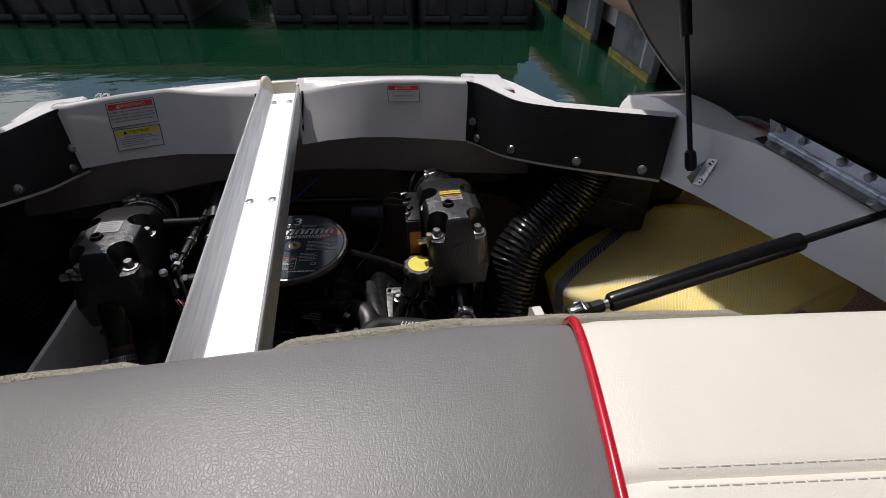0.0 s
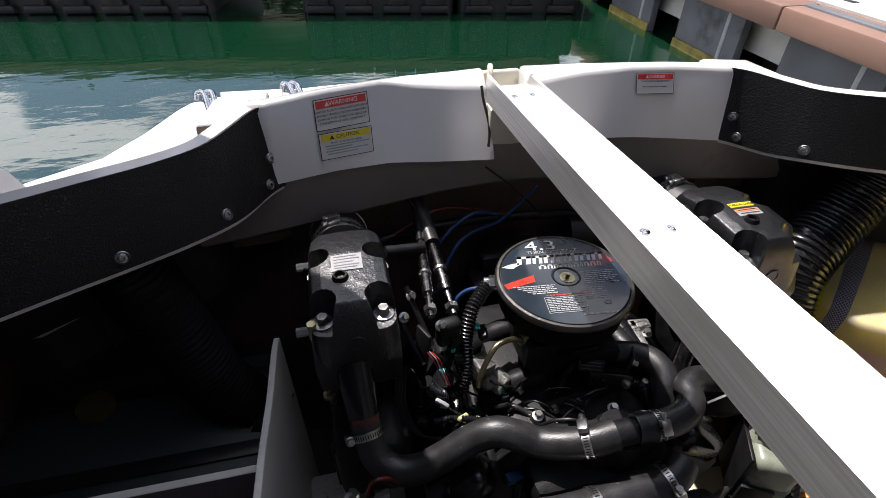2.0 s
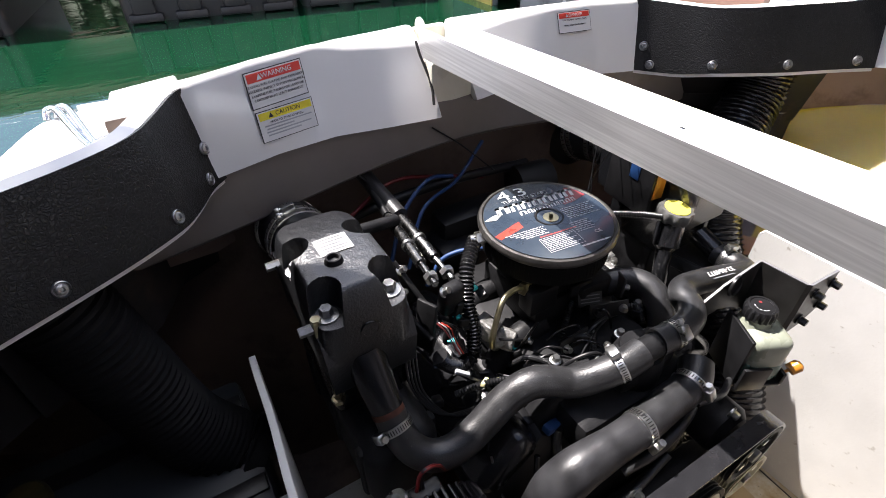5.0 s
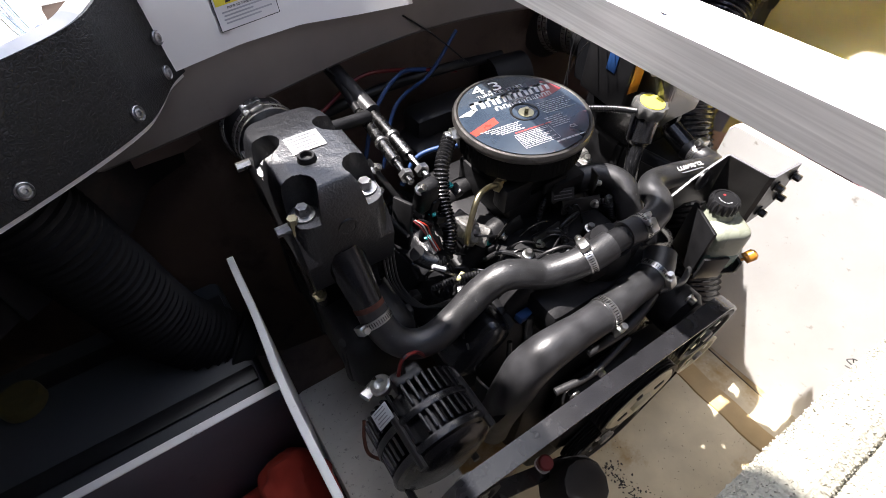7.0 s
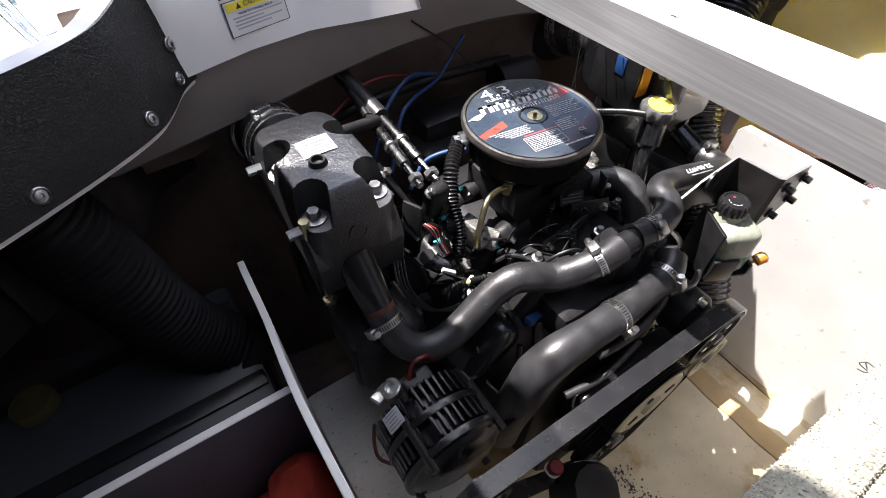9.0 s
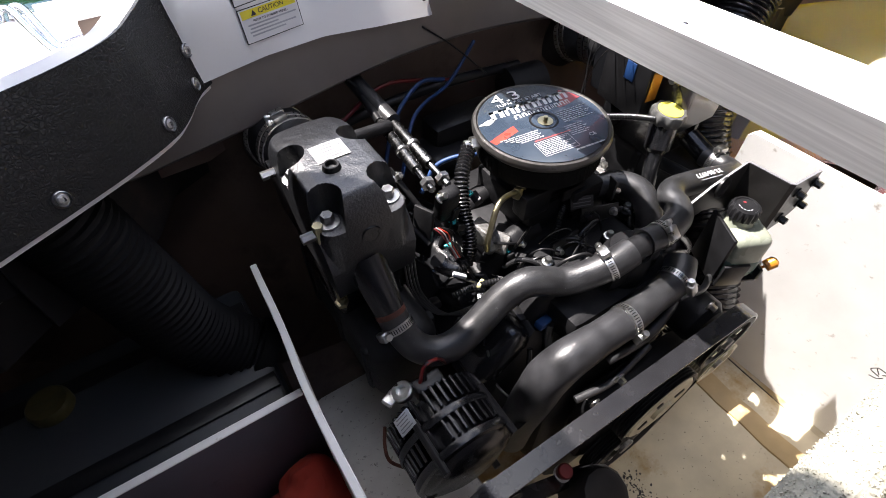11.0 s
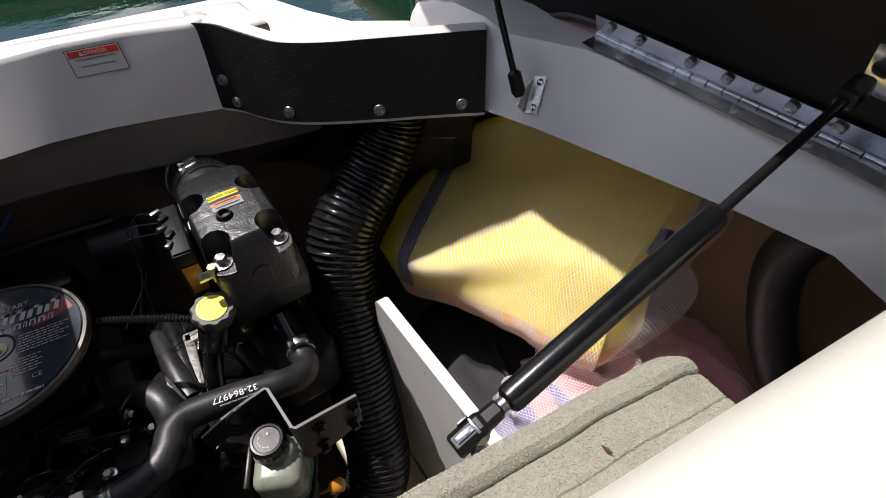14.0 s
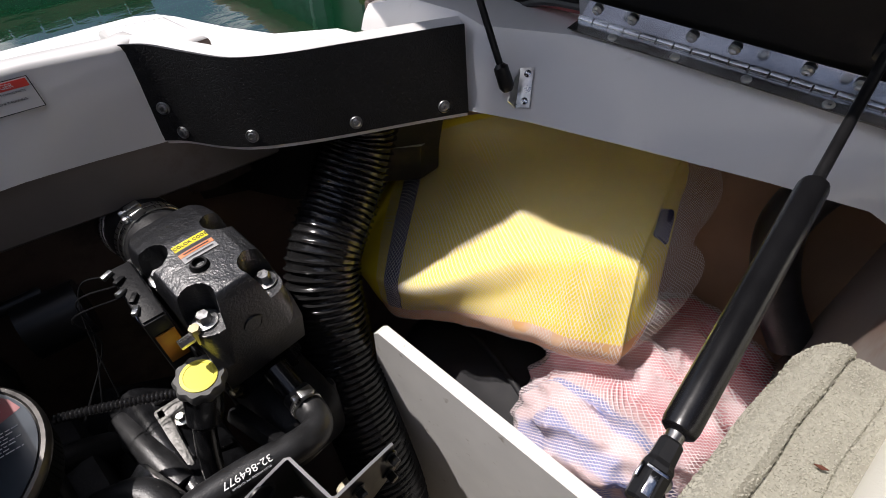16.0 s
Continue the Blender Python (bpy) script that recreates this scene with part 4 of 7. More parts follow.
# ---- engine bay ----
def panels():
    bm = bmnew()
    top = glide([(-0.570, 0.836, 0.318), (-0.5715, 0.80, 0.324), (-0.574, 0.72, 0.326), (-0.581, 0.617, 0.327), (-0.581, 0.48, 0.336), (-0.576, 0.22, 0.336)], 6)
    loft(bm, [[p + V(-0.0045, 0, -0.001), p + V(-0.0035, 0, 0), p + V(0.0035, 0, 0), p + V(0.0045, 0, -0.001), V(p.x + 0.0045, p.y, -0.24), V(p.x - 0.0045, p.y, -0.24)] for p in top])
    solid("wall_stringer_port", bm, M_PANEL, "white painted plywood panel beside the engine", "panel", "structure")
    bm = bmnew()
    top = [V(0.293, 0.664, 0.296), V(0.294, 0.655, 0.305), V(0.297, 0.5, 0.308), V(0.303, 0.22, 0.312)]
    loft(bm, [[p + V(-0.009, 0, 0), p + V(0.009, 0, 0), V(p.x + 0.009, p.y, -0.24), V(p.x - 0.009, p.y, -0.24)] for p in top])
    solid("wall_stringer_starboard", bm, M_PANEL, "white painted plywood panel beside the locker", "panel", "structure")
    bm = bmnew()
    tube(bm, [V(0.284, 0.22, -0.208), V(0.283, 0.45, -0.2035), V(0.282, 0.6, -0.2035)], 0.0013, 6)
    solid("trim", bm, M_FLOAT, "thin dark line between panel and bilge floor", "sealant", "structure")
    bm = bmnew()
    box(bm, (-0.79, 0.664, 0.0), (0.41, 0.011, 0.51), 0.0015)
    ob = solid("wall_locker_port", bm, M_DARKPLY, "dark grey cross panel with a pale upper edge in the port locker", "panel", "structure")
    # only the upper edge keeps the white panel colour
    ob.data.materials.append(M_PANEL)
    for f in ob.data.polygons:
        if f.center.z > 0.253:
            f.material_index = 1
    # unseen bulkhead, toned down to weaken its reflection in the engine
    bm = bmnew()
    box(bm, (CX, 0.2, 0.15), (1.93, 0.02, 0.9), 0.003)
    solid("wall_bulkhead", bm, M_FLANGE, "grey-beige bulkhead under the seat back", "bulkhead", "structure")
    bm = bmnew()
    box(bm, (-0.486, 0.51, -0.1), (0.17, 0.54, 0.2), 0.012)
    solid("engine_bed", bm, M_BED, "speckled gelcoat engine bed beside the plywood panel", "engine bed", "structure")
    bm = bmnew()
    box(bm, (0.2, 0.62, -0.16), (0.1, 0.1, 0.16), 0.012)
    solid("engine_bed", bm, M_BILGE, "speckled gelcoat engine bed under the starboard mount", "engine bed", "structure")
    bm = bmnew()
    box(bm, (-0.80, 0.80, 0.09), (0.4, 0.24, 0.22), 0.012)
    t = thing("tank", (-0.8, 0.8, 0.0), "blue-grey tank in the port locker", "tank")
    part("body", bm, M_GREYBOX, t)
    for y in (0.73, 0.87):
        bm = bmnew()
        box(bm, (-0.80, y, 0.202), (0.39, 0.025, 0.006), 0.002)
        part("strap", bm, M_PLASTIC, t, "dark webbing strap")
    bm = bmnew()
    lathe(bm, (-0.872, 0.852, 0.2), (0, 0, 1), [(0.027, 0), (0.027, 0.014), (0.024, 0.018), (0, 0.018)], 24)
    part("cap", bm, M_DARKCAP, t, "mustard screw cap, darkened for the shaded locker")
    bm = bmnew()
    for x, y, z, sx, sy, sz in ((-0.625, 0.60, 0.03, 0.045, 0.05, 0.1), (-0.69, 0.59, -0.02, 0.1, 0.06, 0.09), (-0.72, 0.45, -0.05, 0.12, 0.16, 0.09)):
        lump(bm, (x, y, z), (sx, sy, sz), 0.018, 22, 5 + x)
    solid("cloth", bm, M_REDCLOTH, "crumpled red cloth in the port locker", "cloth")
    bm = bmnew()
    lump(bm, (-0.66, 0.55, 0.0), (0.07, 0.05, 0.085), 0.016, 20, 9)
    solid("cloth", bm, M_WHITE, "crumpled white cloth under the red one", "cloth")




def bilge_strip():
    """A low brown strip along the bilge floor."""
    def floor_z(x):
        return lerp_at([(0.0, -0.28), (0.2, -0.25), (0.44, -0.205)], abs(x - CX))
    bm = bmnew()
    rings = []
    for i in range(13):
        y = 0.205 + 0.27 * i / 12
        x = 0.205 + 0.04 * (0.45 - y) * 0.5 + 0.0015 * math.sin(i * 1.3)
        rings.append([Vector((x + dx, y, floor_z(x + dx) + dz)) for dx, dz in ((-0.024, -0.002), (-0.021, 0.003), (0.0, 0.0042), (0.021, 0.003), (0.024, -0.002))])
    loft(bm, rings)
    solid("trim", bm, M_BROWNSTRIP, "low brown strip on the bilge floor", "strip", "structure")


M_BROWNSTRIP = mat("brown_strip", (0.4, 0.29, 0.14), 0.4, var=0.15, scale=14, bump=0.2, bump_scale=70, dirt=(0.5, 0.42, 0.28), dirt_at=0.6, dirt_scale=9)


def floor_flecks():
    """Dark flecks of flaked paint on the bilge floor before the engine."""
    rnd = random.Random(12)
    bm = bmnew()
    for i in range(190):
        y = rnd.uniform(0.26, 0.41)
        x = -0.075 - 0.1 * (y - 0.34) + rnd.gauss(0, 0.011)
        z = -0.28 + 0.15 * abs(x - CX) + 0.0015
        r, a = rnd.uniform(0.0012, 0.0034), rnd.uniform(0, 6.3)
        vs = [bm.verts.new((x + r * k * math.cos(a + t), y + r * k * math.sin(a + t), z)) for k, t in ((1, 0), (0.7, 1.3), (1.1, 2.4), (0.6, 3.7), (0.9, 5.0))]
        bm.faces.new(vs)
    for i in range(420):
        x, y = rnd.uniform(-0.12, 0.27), rnd.uniform(0.21, 0.58)
        z = lerp_at([(0.0, -0.28), (0.2, -0.25), (0.44, -0.205)], abs(x - CX)) + 0.0012
        r, a = rnd.uniform(0.0004, 0.0013), rnd.uniform(0, 6.3)
        bm.faces.new([bm.verts.new((x + r * math.cos(a + t), y + r * math.sin(a + t), z)) for t in (0, 1.6, 3.0, 4.6)])
    solid("paint_fleck", bm, M_FLOAT, "dark flecks of flaked paint on the bilge floor", "paint flecks", "stuff", smooth=False)


def lump(bm, at, size, amp, freq, seed, power=0.7, spin=None, rows=28, crease=0.0):
    """A soft bag-like body with folds."""
    q = spin or Matrix.Identity(3)
    c = Vector(at)

    def pw(v):
        return math.copysign(abs(v) ** power, v)
    rings = []
    for i in range(1, rows):
        th = math.pi * i / rows
        ring = []
        for k in range(rows * 2):
            ph = math.pi * k / rows
            d = Vector((pw(math.sin(th)) * pw(math.cos(ph)), pw(math.sin(th)) * pw(math.sin(ph)), pw(math.cos(th))))
            p = Vector((d.x * size[0], d.y * size[1], d.z * size[2]))
            g = noise.noise(p * freq + Vector((seed, 0, 0))) + 0.5 * noise.noise(p * freq * 2.3 + Vector((0, seed, 0)))
            if crease:
                g += crease / amp * (0.5 - abs(noise.noise(Vector((p.x * 15 + p.y * 7, p.z * 4 + p.y * 3, seed))) * 2.4))
            ring.append(c + q @ (p * (1 + amp * g / max(0.05, p.length))))
        rings.append(ring)
    loft(bm, rings)


panels()
bilge_strip()
floor_flecks()


def cockpit():
    """Plain unseen closing forms behind the camera: cockpit walls, and a bulkhead and canopy added to block sky light.
    """
    bm = bmnew()
    box(bm, (CX, -1.9, 0.8), (1.9, 0.06, 1.2), 0.01)
    solid("wall_cockpit", bm, M_GREY, "unseen grey wall added ahead of the bench seat to block sky light", "bulkhead", "structure")
    bm = bmnew()
    box(bm, (CX, -1.2, 0.1), (1.93, 1.5, 0.06), 0.01)
    solid("floor", bm, M_CARPET, "carpeted cockpit floor", "floor", "structure")
    # canopy added out of view to hold back sky light from ahead
    bm = bmnew()
    box(bm, (CX, -1.75, 1.95), (2.3, 2.9, 0.03), 0.01)
    solid("ceiling", bm, M_STRAP, "unseen dark canopy added over the cockpit to block sky light", "canopy", "structure")


cockpit()


# ---- open hatch lids ----
HINGE = Vector((0.628, 0, 0.669))


def fall(y):
    """The side deck and its hinge fall a little towards the stern."""
    return -0.055 * max(0.0, y - 0.30)


UP = Vector((-0.407, 0, 0.914)).normalized()
OUT = Vector((0.914, 0, 0.407)).normalized()


def hatch_lid(side, label):
    """A padded lid, hinged outboard and leaning in over the engine bay."""
    h = thing("hatch_lid", (CX + side * 0.8, 0.4, 0.66), label, "hatch", "hatch lids")
    line = glide([V(-0.25, 0.012, 0), V(0.2, 0.012, 0), V(0.63, 0.008, 0), V(0.74, -0.02, 0), V(0.83, -0.025, 0), V(0.915, 0.0, 0), V(1.0, 0.055, 0), V(1.065, 0.13, 0), V(1.12, 0.24, 0), V(1.15, 0.4, 0), V(1.155, 0.6, 0), V(1.13, 0.72, 0), V(1.06, 0.755, 0), V(0.98, 0.75, 0), V(0.8, 0.745, 0), V(0.3, 0.745, 0), V(-0.25, 0.745, 0)], 6)

    def ring(grow, depth):
        c = Vector((0.45, 0.36, 0))
        out = []
        for p in line:
            d = (p - c)
            q = p + d.normalized() * grow
            if side > 0:
                out.append(HINGE + Vector((0, q.x, fall(q.x))) + UP * q.y + OUT * depth)
            else:
                out.append(Vector((2 * CX - HINGE.x, q.x, HINGE.z)) + Vector((0.407, 0, 0.914)) * q.y * 1.02 + Vector((-0.914, 0, 0.407)) * depth)
        return out
    bm = bmnew()
    loft(bm, [ring(-0.012, 0.0), ring(-0.008, 0.004), ring(-0.008, 0.02)])
    part("lining", bm, M_HATCH, h, "black lining board")
    bm = bmnew()
    loft(bm, [ring(-0.009, 0.005), ring(0.008, 0.004), ring(0.022, 0.012), ring(0.032, 0.03), ring(0.033, 0.05), ring(0.022, 0.074), ring(-0.02, 0.088)])
    part("cushion", bm, M_ROSE, h, "faded red padded edge")
    bm = bmnew()
    tube(bm, ring(-0.004, 0.002), 0.005, 8)
    part("edge_cord", bm, M_RUBBER, h)


def hatch():
    hatch_lid(1, "open padded hatch lid with a black lining and faded red edge")
    hatch_lid(-1, "open padded hatch lid hinged on the port side deck")
    # piano hinge
    g = thing("piano_hinge", (0.62, 0.4, 0.66), "polished steel piano hinge between side deck and hatch", "hinge")
    for name, across, off in (("upper_leaf", UP, HINGE - OUT * 0.0035), ("lower_leaf", V(-1, 0, -0.12).normalized(), HINGE + V(-0.006, 0, -0.0035))):
        nrm = -OUT if name == "upper_leaf" else V(-0.12, 0, 1)
        bm = bmnew()
        loft(bm, [[off + V(0, y, fall(y)) + across * a + nrm * n for a, n in ((0.003, 0.0), (0.031 if name == "upper_leaf" else 0.025, 0.0), (0.031 if name == "upper_leaf" else 0.025, 0.0015), (0.003, 0.0015))] for y in (-0.23, 0.3, 0.63)])
        part(name, bm, M_CHROME, g)
    for i in range(43):
        bm = bmnew()
        y = 0.63 - 0.86 * (i + 0.5) / 43
        rod(bm, HINGE + V(-0.0055, y - 0.0092, fall(y - 0.009) - 0.001), HINGE + V(-0.0055, y + 0.0092, fall(y + 0.009) - 0.001), 0.0044, seg=12)
        part("knuckle", bm, M_CHROME, g)
    for i in range(15):
        y = 0.605 - i * 0.056 + 0.012 * (i % 2)
        bm = bmnew()
        lathe(bm, HINGE + V(-0.0035, y, fall(y)) + UP * 0.021 - OUT * 0.004, -OUT, [(0.0062, 0), (0.0058, 0.0018), (0.0036, 0.0034), (0.0022, 0.0028), (0, 0.0028)], 16)
        part("bolt", bm, M_ZINC, g)
    for i in range(11):
        y = 0.575 - i * 0.075
        bm = bmnew()
        lathe(bm, HINGE + V(-0.0225, y, fall(y) - 0.004), (-0.12, 0, 1), [(0.0056, 0), (0.005, 0.0018), (0.003, 0.003), (0, 0.0024)], 14)
        part("bolt", bm, M_ZINC, g)


def strut(lo, joint, hi, label):
    lo, joint, hi = Vector(lo), Vector(joint), Vector(hi)
    s = thing("gas_strut", lo, label, "gas strut", "hatch gas struts")
    return s, lo, joint, hi


def struts():
    s, lo, joint, hi = strut((0.186, 0.3125, 0.653), (0.408, 0.3255, 0.6998), (0.585, 0.336, 0.737), "black gas strut from the carpeted board to the hatch lid")
    d = (hi - lo).normalized()
    bm = bmnew()
    tube(bm, [lo + d * 0.028, lo + d * 0.03, lo + d * 0.034, joint - d * 0.004, joint, joint + d * 0.001], [0.006, 0.0088, 0.0096, 0.0096, 0.0088, 0.005], 20)
    part("barrel", bm, M_GLOSSBLACK, s, "glossy black barrel")
    bm = bmnew()
    rod(bm, joint, hi, 0.0042)
    part("piston_rod", bm, M_PLASTIC, s)
    bm = bmnew()
    q = axes(d, (0, 0, 1))
    loft(bm, [[lo + q @ V(u, w * sy, w * sz) for sy, sz in ((-1, -0.5), (-0.5, -1), (0.5, -1), (1, -0.5), (1, 0.5), (0.5, 1), (-0.5, 1), (-1, 0.5))] for u, w in ((-0.013, 0.0058), (-0.0115, 0.0072), (0.008, 0.0074), (0.011, 0.0062), (0.022, 0.0058), (0.0235, 0.0046))])
    p = part("ball_socket", bm, M_PLASTIC, s, "angular black plastic socket", False)
    bm = bmnew()
    box(bm, lo + q @ V(-0.003, 0, 0.0076), (0.013, 0.0045, 0.0014), 0.0004, q)
    box(bm, lo + q @ V(0.004, 0, 0.0078), (0.0022, 0.011, 0.0016), 0.0004, q)
    box(bm, lo + q @ V(0.0005, 0.0074, 0.003), (0.008, 0.0014, 0.008), 0.0004, q)
    part("clip", bm, M_STEEL, p, "bright spring clip")
    bm = bmnew()
    rod(bm, lo + d * 0.0225, lo + d * 0.03, 0.0048)
    part("threaded_neck", bm, M_SCREW, p)
    bm = bmnew()
    lathe(bm, lo + V(0.004, -0.006, -0.018), (0, 0.2, 1), [(0.006, -0.012), (0.006, 0), (0.0045, 0.002), (0.0045, 0.012), (0.007, 0.016), (0.005, 0.022), (0, 0.023)], 16)
    part("ball_stud", bm, M_STEEL, s)
    bm = bmnew()
    box(bm, hi - d * 0.01, (0.03, 0.018, 0.018), 0.005, axes(d, (0, 0, 1)))
    part("ball_socket", bm, M_PLASTIC, s)
    bm = bmnew()
    box(bm, hi + V(0.008, -0.012, 0.012), (0.004, 0.036, 0.05), 0.001, axes(tuple(OUT), tuple(UP)))
    part("hatch_bracket", bm, M_STEEL, s, "steel bracket on the hatch lining")
    s, lo, joint, hi = strut((0.5265, 0.6605, 0.592), (0.518, 0.756, 0.767), (0.508, 0.86, 0.958), "black gas strut from the side liner to the hatch lid")
    d = (hi - lo).normalized()
    bm = bmnew()
    rod(bm, lo, joint, 0.0042)
    part("piston_rod", bm, M_PLASTIC, s)
    bm = bmnew()
    tube(bm, [joint - d * 0.001, joint, joint + d * 0.004, hi], [0.005, 0.0085, 0.0092, 0.0092], 18)
    part("barrel", bm, M_PLASTIC, s)
    bm = bmnew()
    tube(bm, [lo - d * 0.012, lo - d * 0.006, lo + d * 0.018, lo + d * 0.022], [0.006, 0.0095, 0.009, 0.005], 16)
    part("ball_socket", bm, M_PLASTIC, s)
    b = thing("strut_bracket", (0.541, 0.632, 0.6), "slotted steel strut bracket screwed to the side liner", "bracket")
    at, up, side = V(0.543, 0.6415, 0.5845), V(0.0285, 0.0195, 0.033).normalized(), V(0.006, -0.016, 0.005).normalized()
    nn = side.cross(up).normalized()
    nn = nn if nn.z > 0 else -nn
    bm = bmnew()
    box(bm, at, (0.05, 0.018, 0.002), 0.0006, axes(up, nn))
    part("plate", bm, M_ZINC, b)
    bm = bmnew()
    q0 = at - side * 0.008
    loft(bm, [[q0 + up * -0.025 - side * w, q0 + up * 0.024 - side * w, q0 + up * 0.012 + nn * 0.006 - side * (w + 0.003), q0 + up * -0.02 + nn * 0.014 - side * (w + 0.006)] for w in (0.0, 0.0018)])
    part("flange", bm, M_ZINC, b)
    for k in (-0.017, 0.017):
        bm = bmnew()
        lathe(bm, at + side * 0.002 + up * k + nn * 0.001, nn, [(0.0048, 0), (0.0045, 0.0016), (0.002, 0.0026), (0, 0.002)], 14)
        part("screw", bm, M_STEEL, b)
    bm = bmnew()
    tube(bm, glide([(0.70, 0.94, 0.645), (0.73, 1.0, 0.62), (0.78, 1.0, 0.6), (0.8, 0.95, 0.62)], 8), 0.006)
    solid("rope", bm, M_ROPE, "yellow rope hanging over the side deck", "rope")


hatch()
struts()


# ---- stickers on the transom ----
def sticker(x0, x1, k0, k1, band, title, lines, seed, caution=False):
    """A framed label on the curved white face."""
    a, b, c = transom_point(x0, k1, 0.0025), transom_point(x1, k1, 0.0025), transom_point(x0, k0, 0.0025)
    u, v = (b - a), (c - a)
    w, h = u.length, v.length
    u, v = u.normalized(), v.normalized()
    n = v.cross(u).normalized()
    m = Matrix.Translation(a) @ Matrix((u, -v, u.cross(-v))).transposed().to_4x4()
    s = thing("sticker", a, f"white safety sticker headed {title.lower()} on the transom", "sticker", "safety stickers")

    def flat(name, xa, xb, ya, yb, z, material, label=""):
        bm = bmnew()
        box(bm, ((xa + xb) / 2 * w, -(ya + yb) / 2 * h, z), ((xb - xa) * w, (yb - ya) * h, 0.0004))
        bmesh.ops.transform(bm, matrix=m, verts=bm.verts)
        return part(name, bm, material, s, label, False)
    flat("frame", 0, 1, 0, 1, 0.0, M_INK)
    flat("face", 0.015, 0.985, 0.025, 0.975, 0.0005, M_LABEL)
    flat("band", 0.04, 0.96, 0.06, 0.30, 0.001, band)
    words(title, 0.2 * h, m @ Matrix.Translation((0.54 * w, -0.18 * h, 0.0014)), M_INK if caution else M_WHITE, s)
    bm = bmnew()
    vs = [bm.verts.new(m @ V((0.5 - len(title) * 0.037 + dx) * w, -(0.18 + dy) * h, 0.0014)) for dx, dy in ((-0.045, 0.075), (0.045, 0.075), (0, -0.085))]
    bm.faces.new(vs)
    part("warning_triangle", bm, M_INK if caution else M_WHITE, s, smooth=False)
    for i, t in enumerate(lines):
        y = 0.40 + i * (0.5 / max(1, len(lines)))
        if isinstance(t, str):
            words(t, 0.098 * h, m @ Matrix.Translation((0.5 * w, -y * h, 0.0012)), M_INK, s)
        else:
            flat("print_bar", t[0], t[1], y - 0.025, y + 0.02, 0.001, M_PRINTGREY)


sticker(-0.466, -0.386, 0.54, 0.93, M_RED, "WARNING", ["LEAKING FUEL IS A FIRE AND EXPLOSION", "HAZARD. INSPECT SYSTEM REGULARLY.", "EXAMINE FUEL TANKS FOR LEAKS OR", "CORROSION AT LEAST ANNUALLY."], 1)
sticker(-0.465, -0.385, 0.17, 0.51, M_LYEL, "CAUTION", ["PRIOR TO TOWING VESSEL:", (0.1, 0.93), (0.12, 0.6), (0.1, 0.9), (0.12, 0.7)], 2, True)
sticker(0.058, 0.122, 0.63, 0.93, M_RED, "DANGER", ["STAY CLEAR OF MOVING PARTS", "WHILE ENGINE IS RUNNING."], 3)


# ---- starboard locker ----
def net_uv(ob, scale=1.0):
    me = ob.data
    uv = me.uv_layers.new(name="net")
    for lp in me.loops:
        p = me.vertices[lp.vertex_index].co
        a, b = (p.x * 0.8 + p.z * 0.9) * scale, (p.y - p.z * 0.5) * scale
        uv.data[lp.index].uv = (a + 0.6 * b, a - 0.6 * b)


def vest_shell(grow, u0=0.0, u1=1.0, steps=44):
    """The folded foam slab: broad upper face, rounded fold, drooping front, lengthwise from u0 to u1."""
    stations = [  # upper edge, fold, lower edge
        ((0.45, 0.86, 0.275), (0.352, 0.785, 0.268), (0.362, 0.77, 0.235)),
        ((0.66, 0.93, 0.30), (0.369, 0.712, 0.296), (0.383, 0.722, 0.205)),
        ((0.735, 0.83, 0.365), (0.392, 0.655, 0.316), (0.41, 0.64, 0.245)),
        ((0.762, 0.66, 0.43), (0.50, 0.56, 0.376), (0.44, 0.52, 0.295)),
        ((0.762, 0.55, 0.452), (0.527, 0.487, 0.402), (0.457, 0.456, 0.302)),
        ((0.757, 0.49, 0.464), (0.548, 0.437, 0.420), (0.486, 0.396, 0.31)),
        ((0.756, 0.483, 0.463), (0.557, 0.428, 0.420), (0.497, 0.390, 0.311)),
        ((0.74, 0.46, 0.45), (0.578, 0.405, 0.412), (0.56, 0.38, 0.32))]
    mid = Vector((0.58, 0.62, 0.27))
    lines = [glide([s[k] for s in stations], 10) for k in range(3)]
    n = len(lines[0]) - 1
    rings = []
    for j in range(steps + 1):
        u = u0 + (u1 - u0) * j / steps
        i = min(n - 1, int(u * n))
        a, b, c = [ln[i].lerp(ln[i + 1], u * n - i) for ln in lines]
        back = a + Vector((0.04, 0.05, -0.05))
        under = (c + a) / 2 + Vector((0.05, 0.04, -0.12))
        path = glide([under, back, a, a.lerp(b, 0.35), a.lerp(b, 0.7) + Vector((0, 0, 0.004)), b.lerp(a, 0.08), b + (c - b) * 0.1, b.lerp(c, 0.55), c, c + Vector((0.018, 0.012, -0.045)), c + Vector((0.06, 0.04, -0.06))], 6)
        e = min(1.0, min(j / steps, 1 - j / steps) * 16)
        core = (a + b + c) / 3 + Vector((0.05, 0.03, -0.05))
        out = []
        for k, p in enumerate(path):
            d = (p - core)
            w = 0.004 * noise.noise(p * 14) + 0.002 * noise.noise(p * 40)
            out.append(core + d * (0.9 + 0.1 * math.sqrt(e)) + d.normalized() * (grow + w))
        rings.append(out)
    return rings


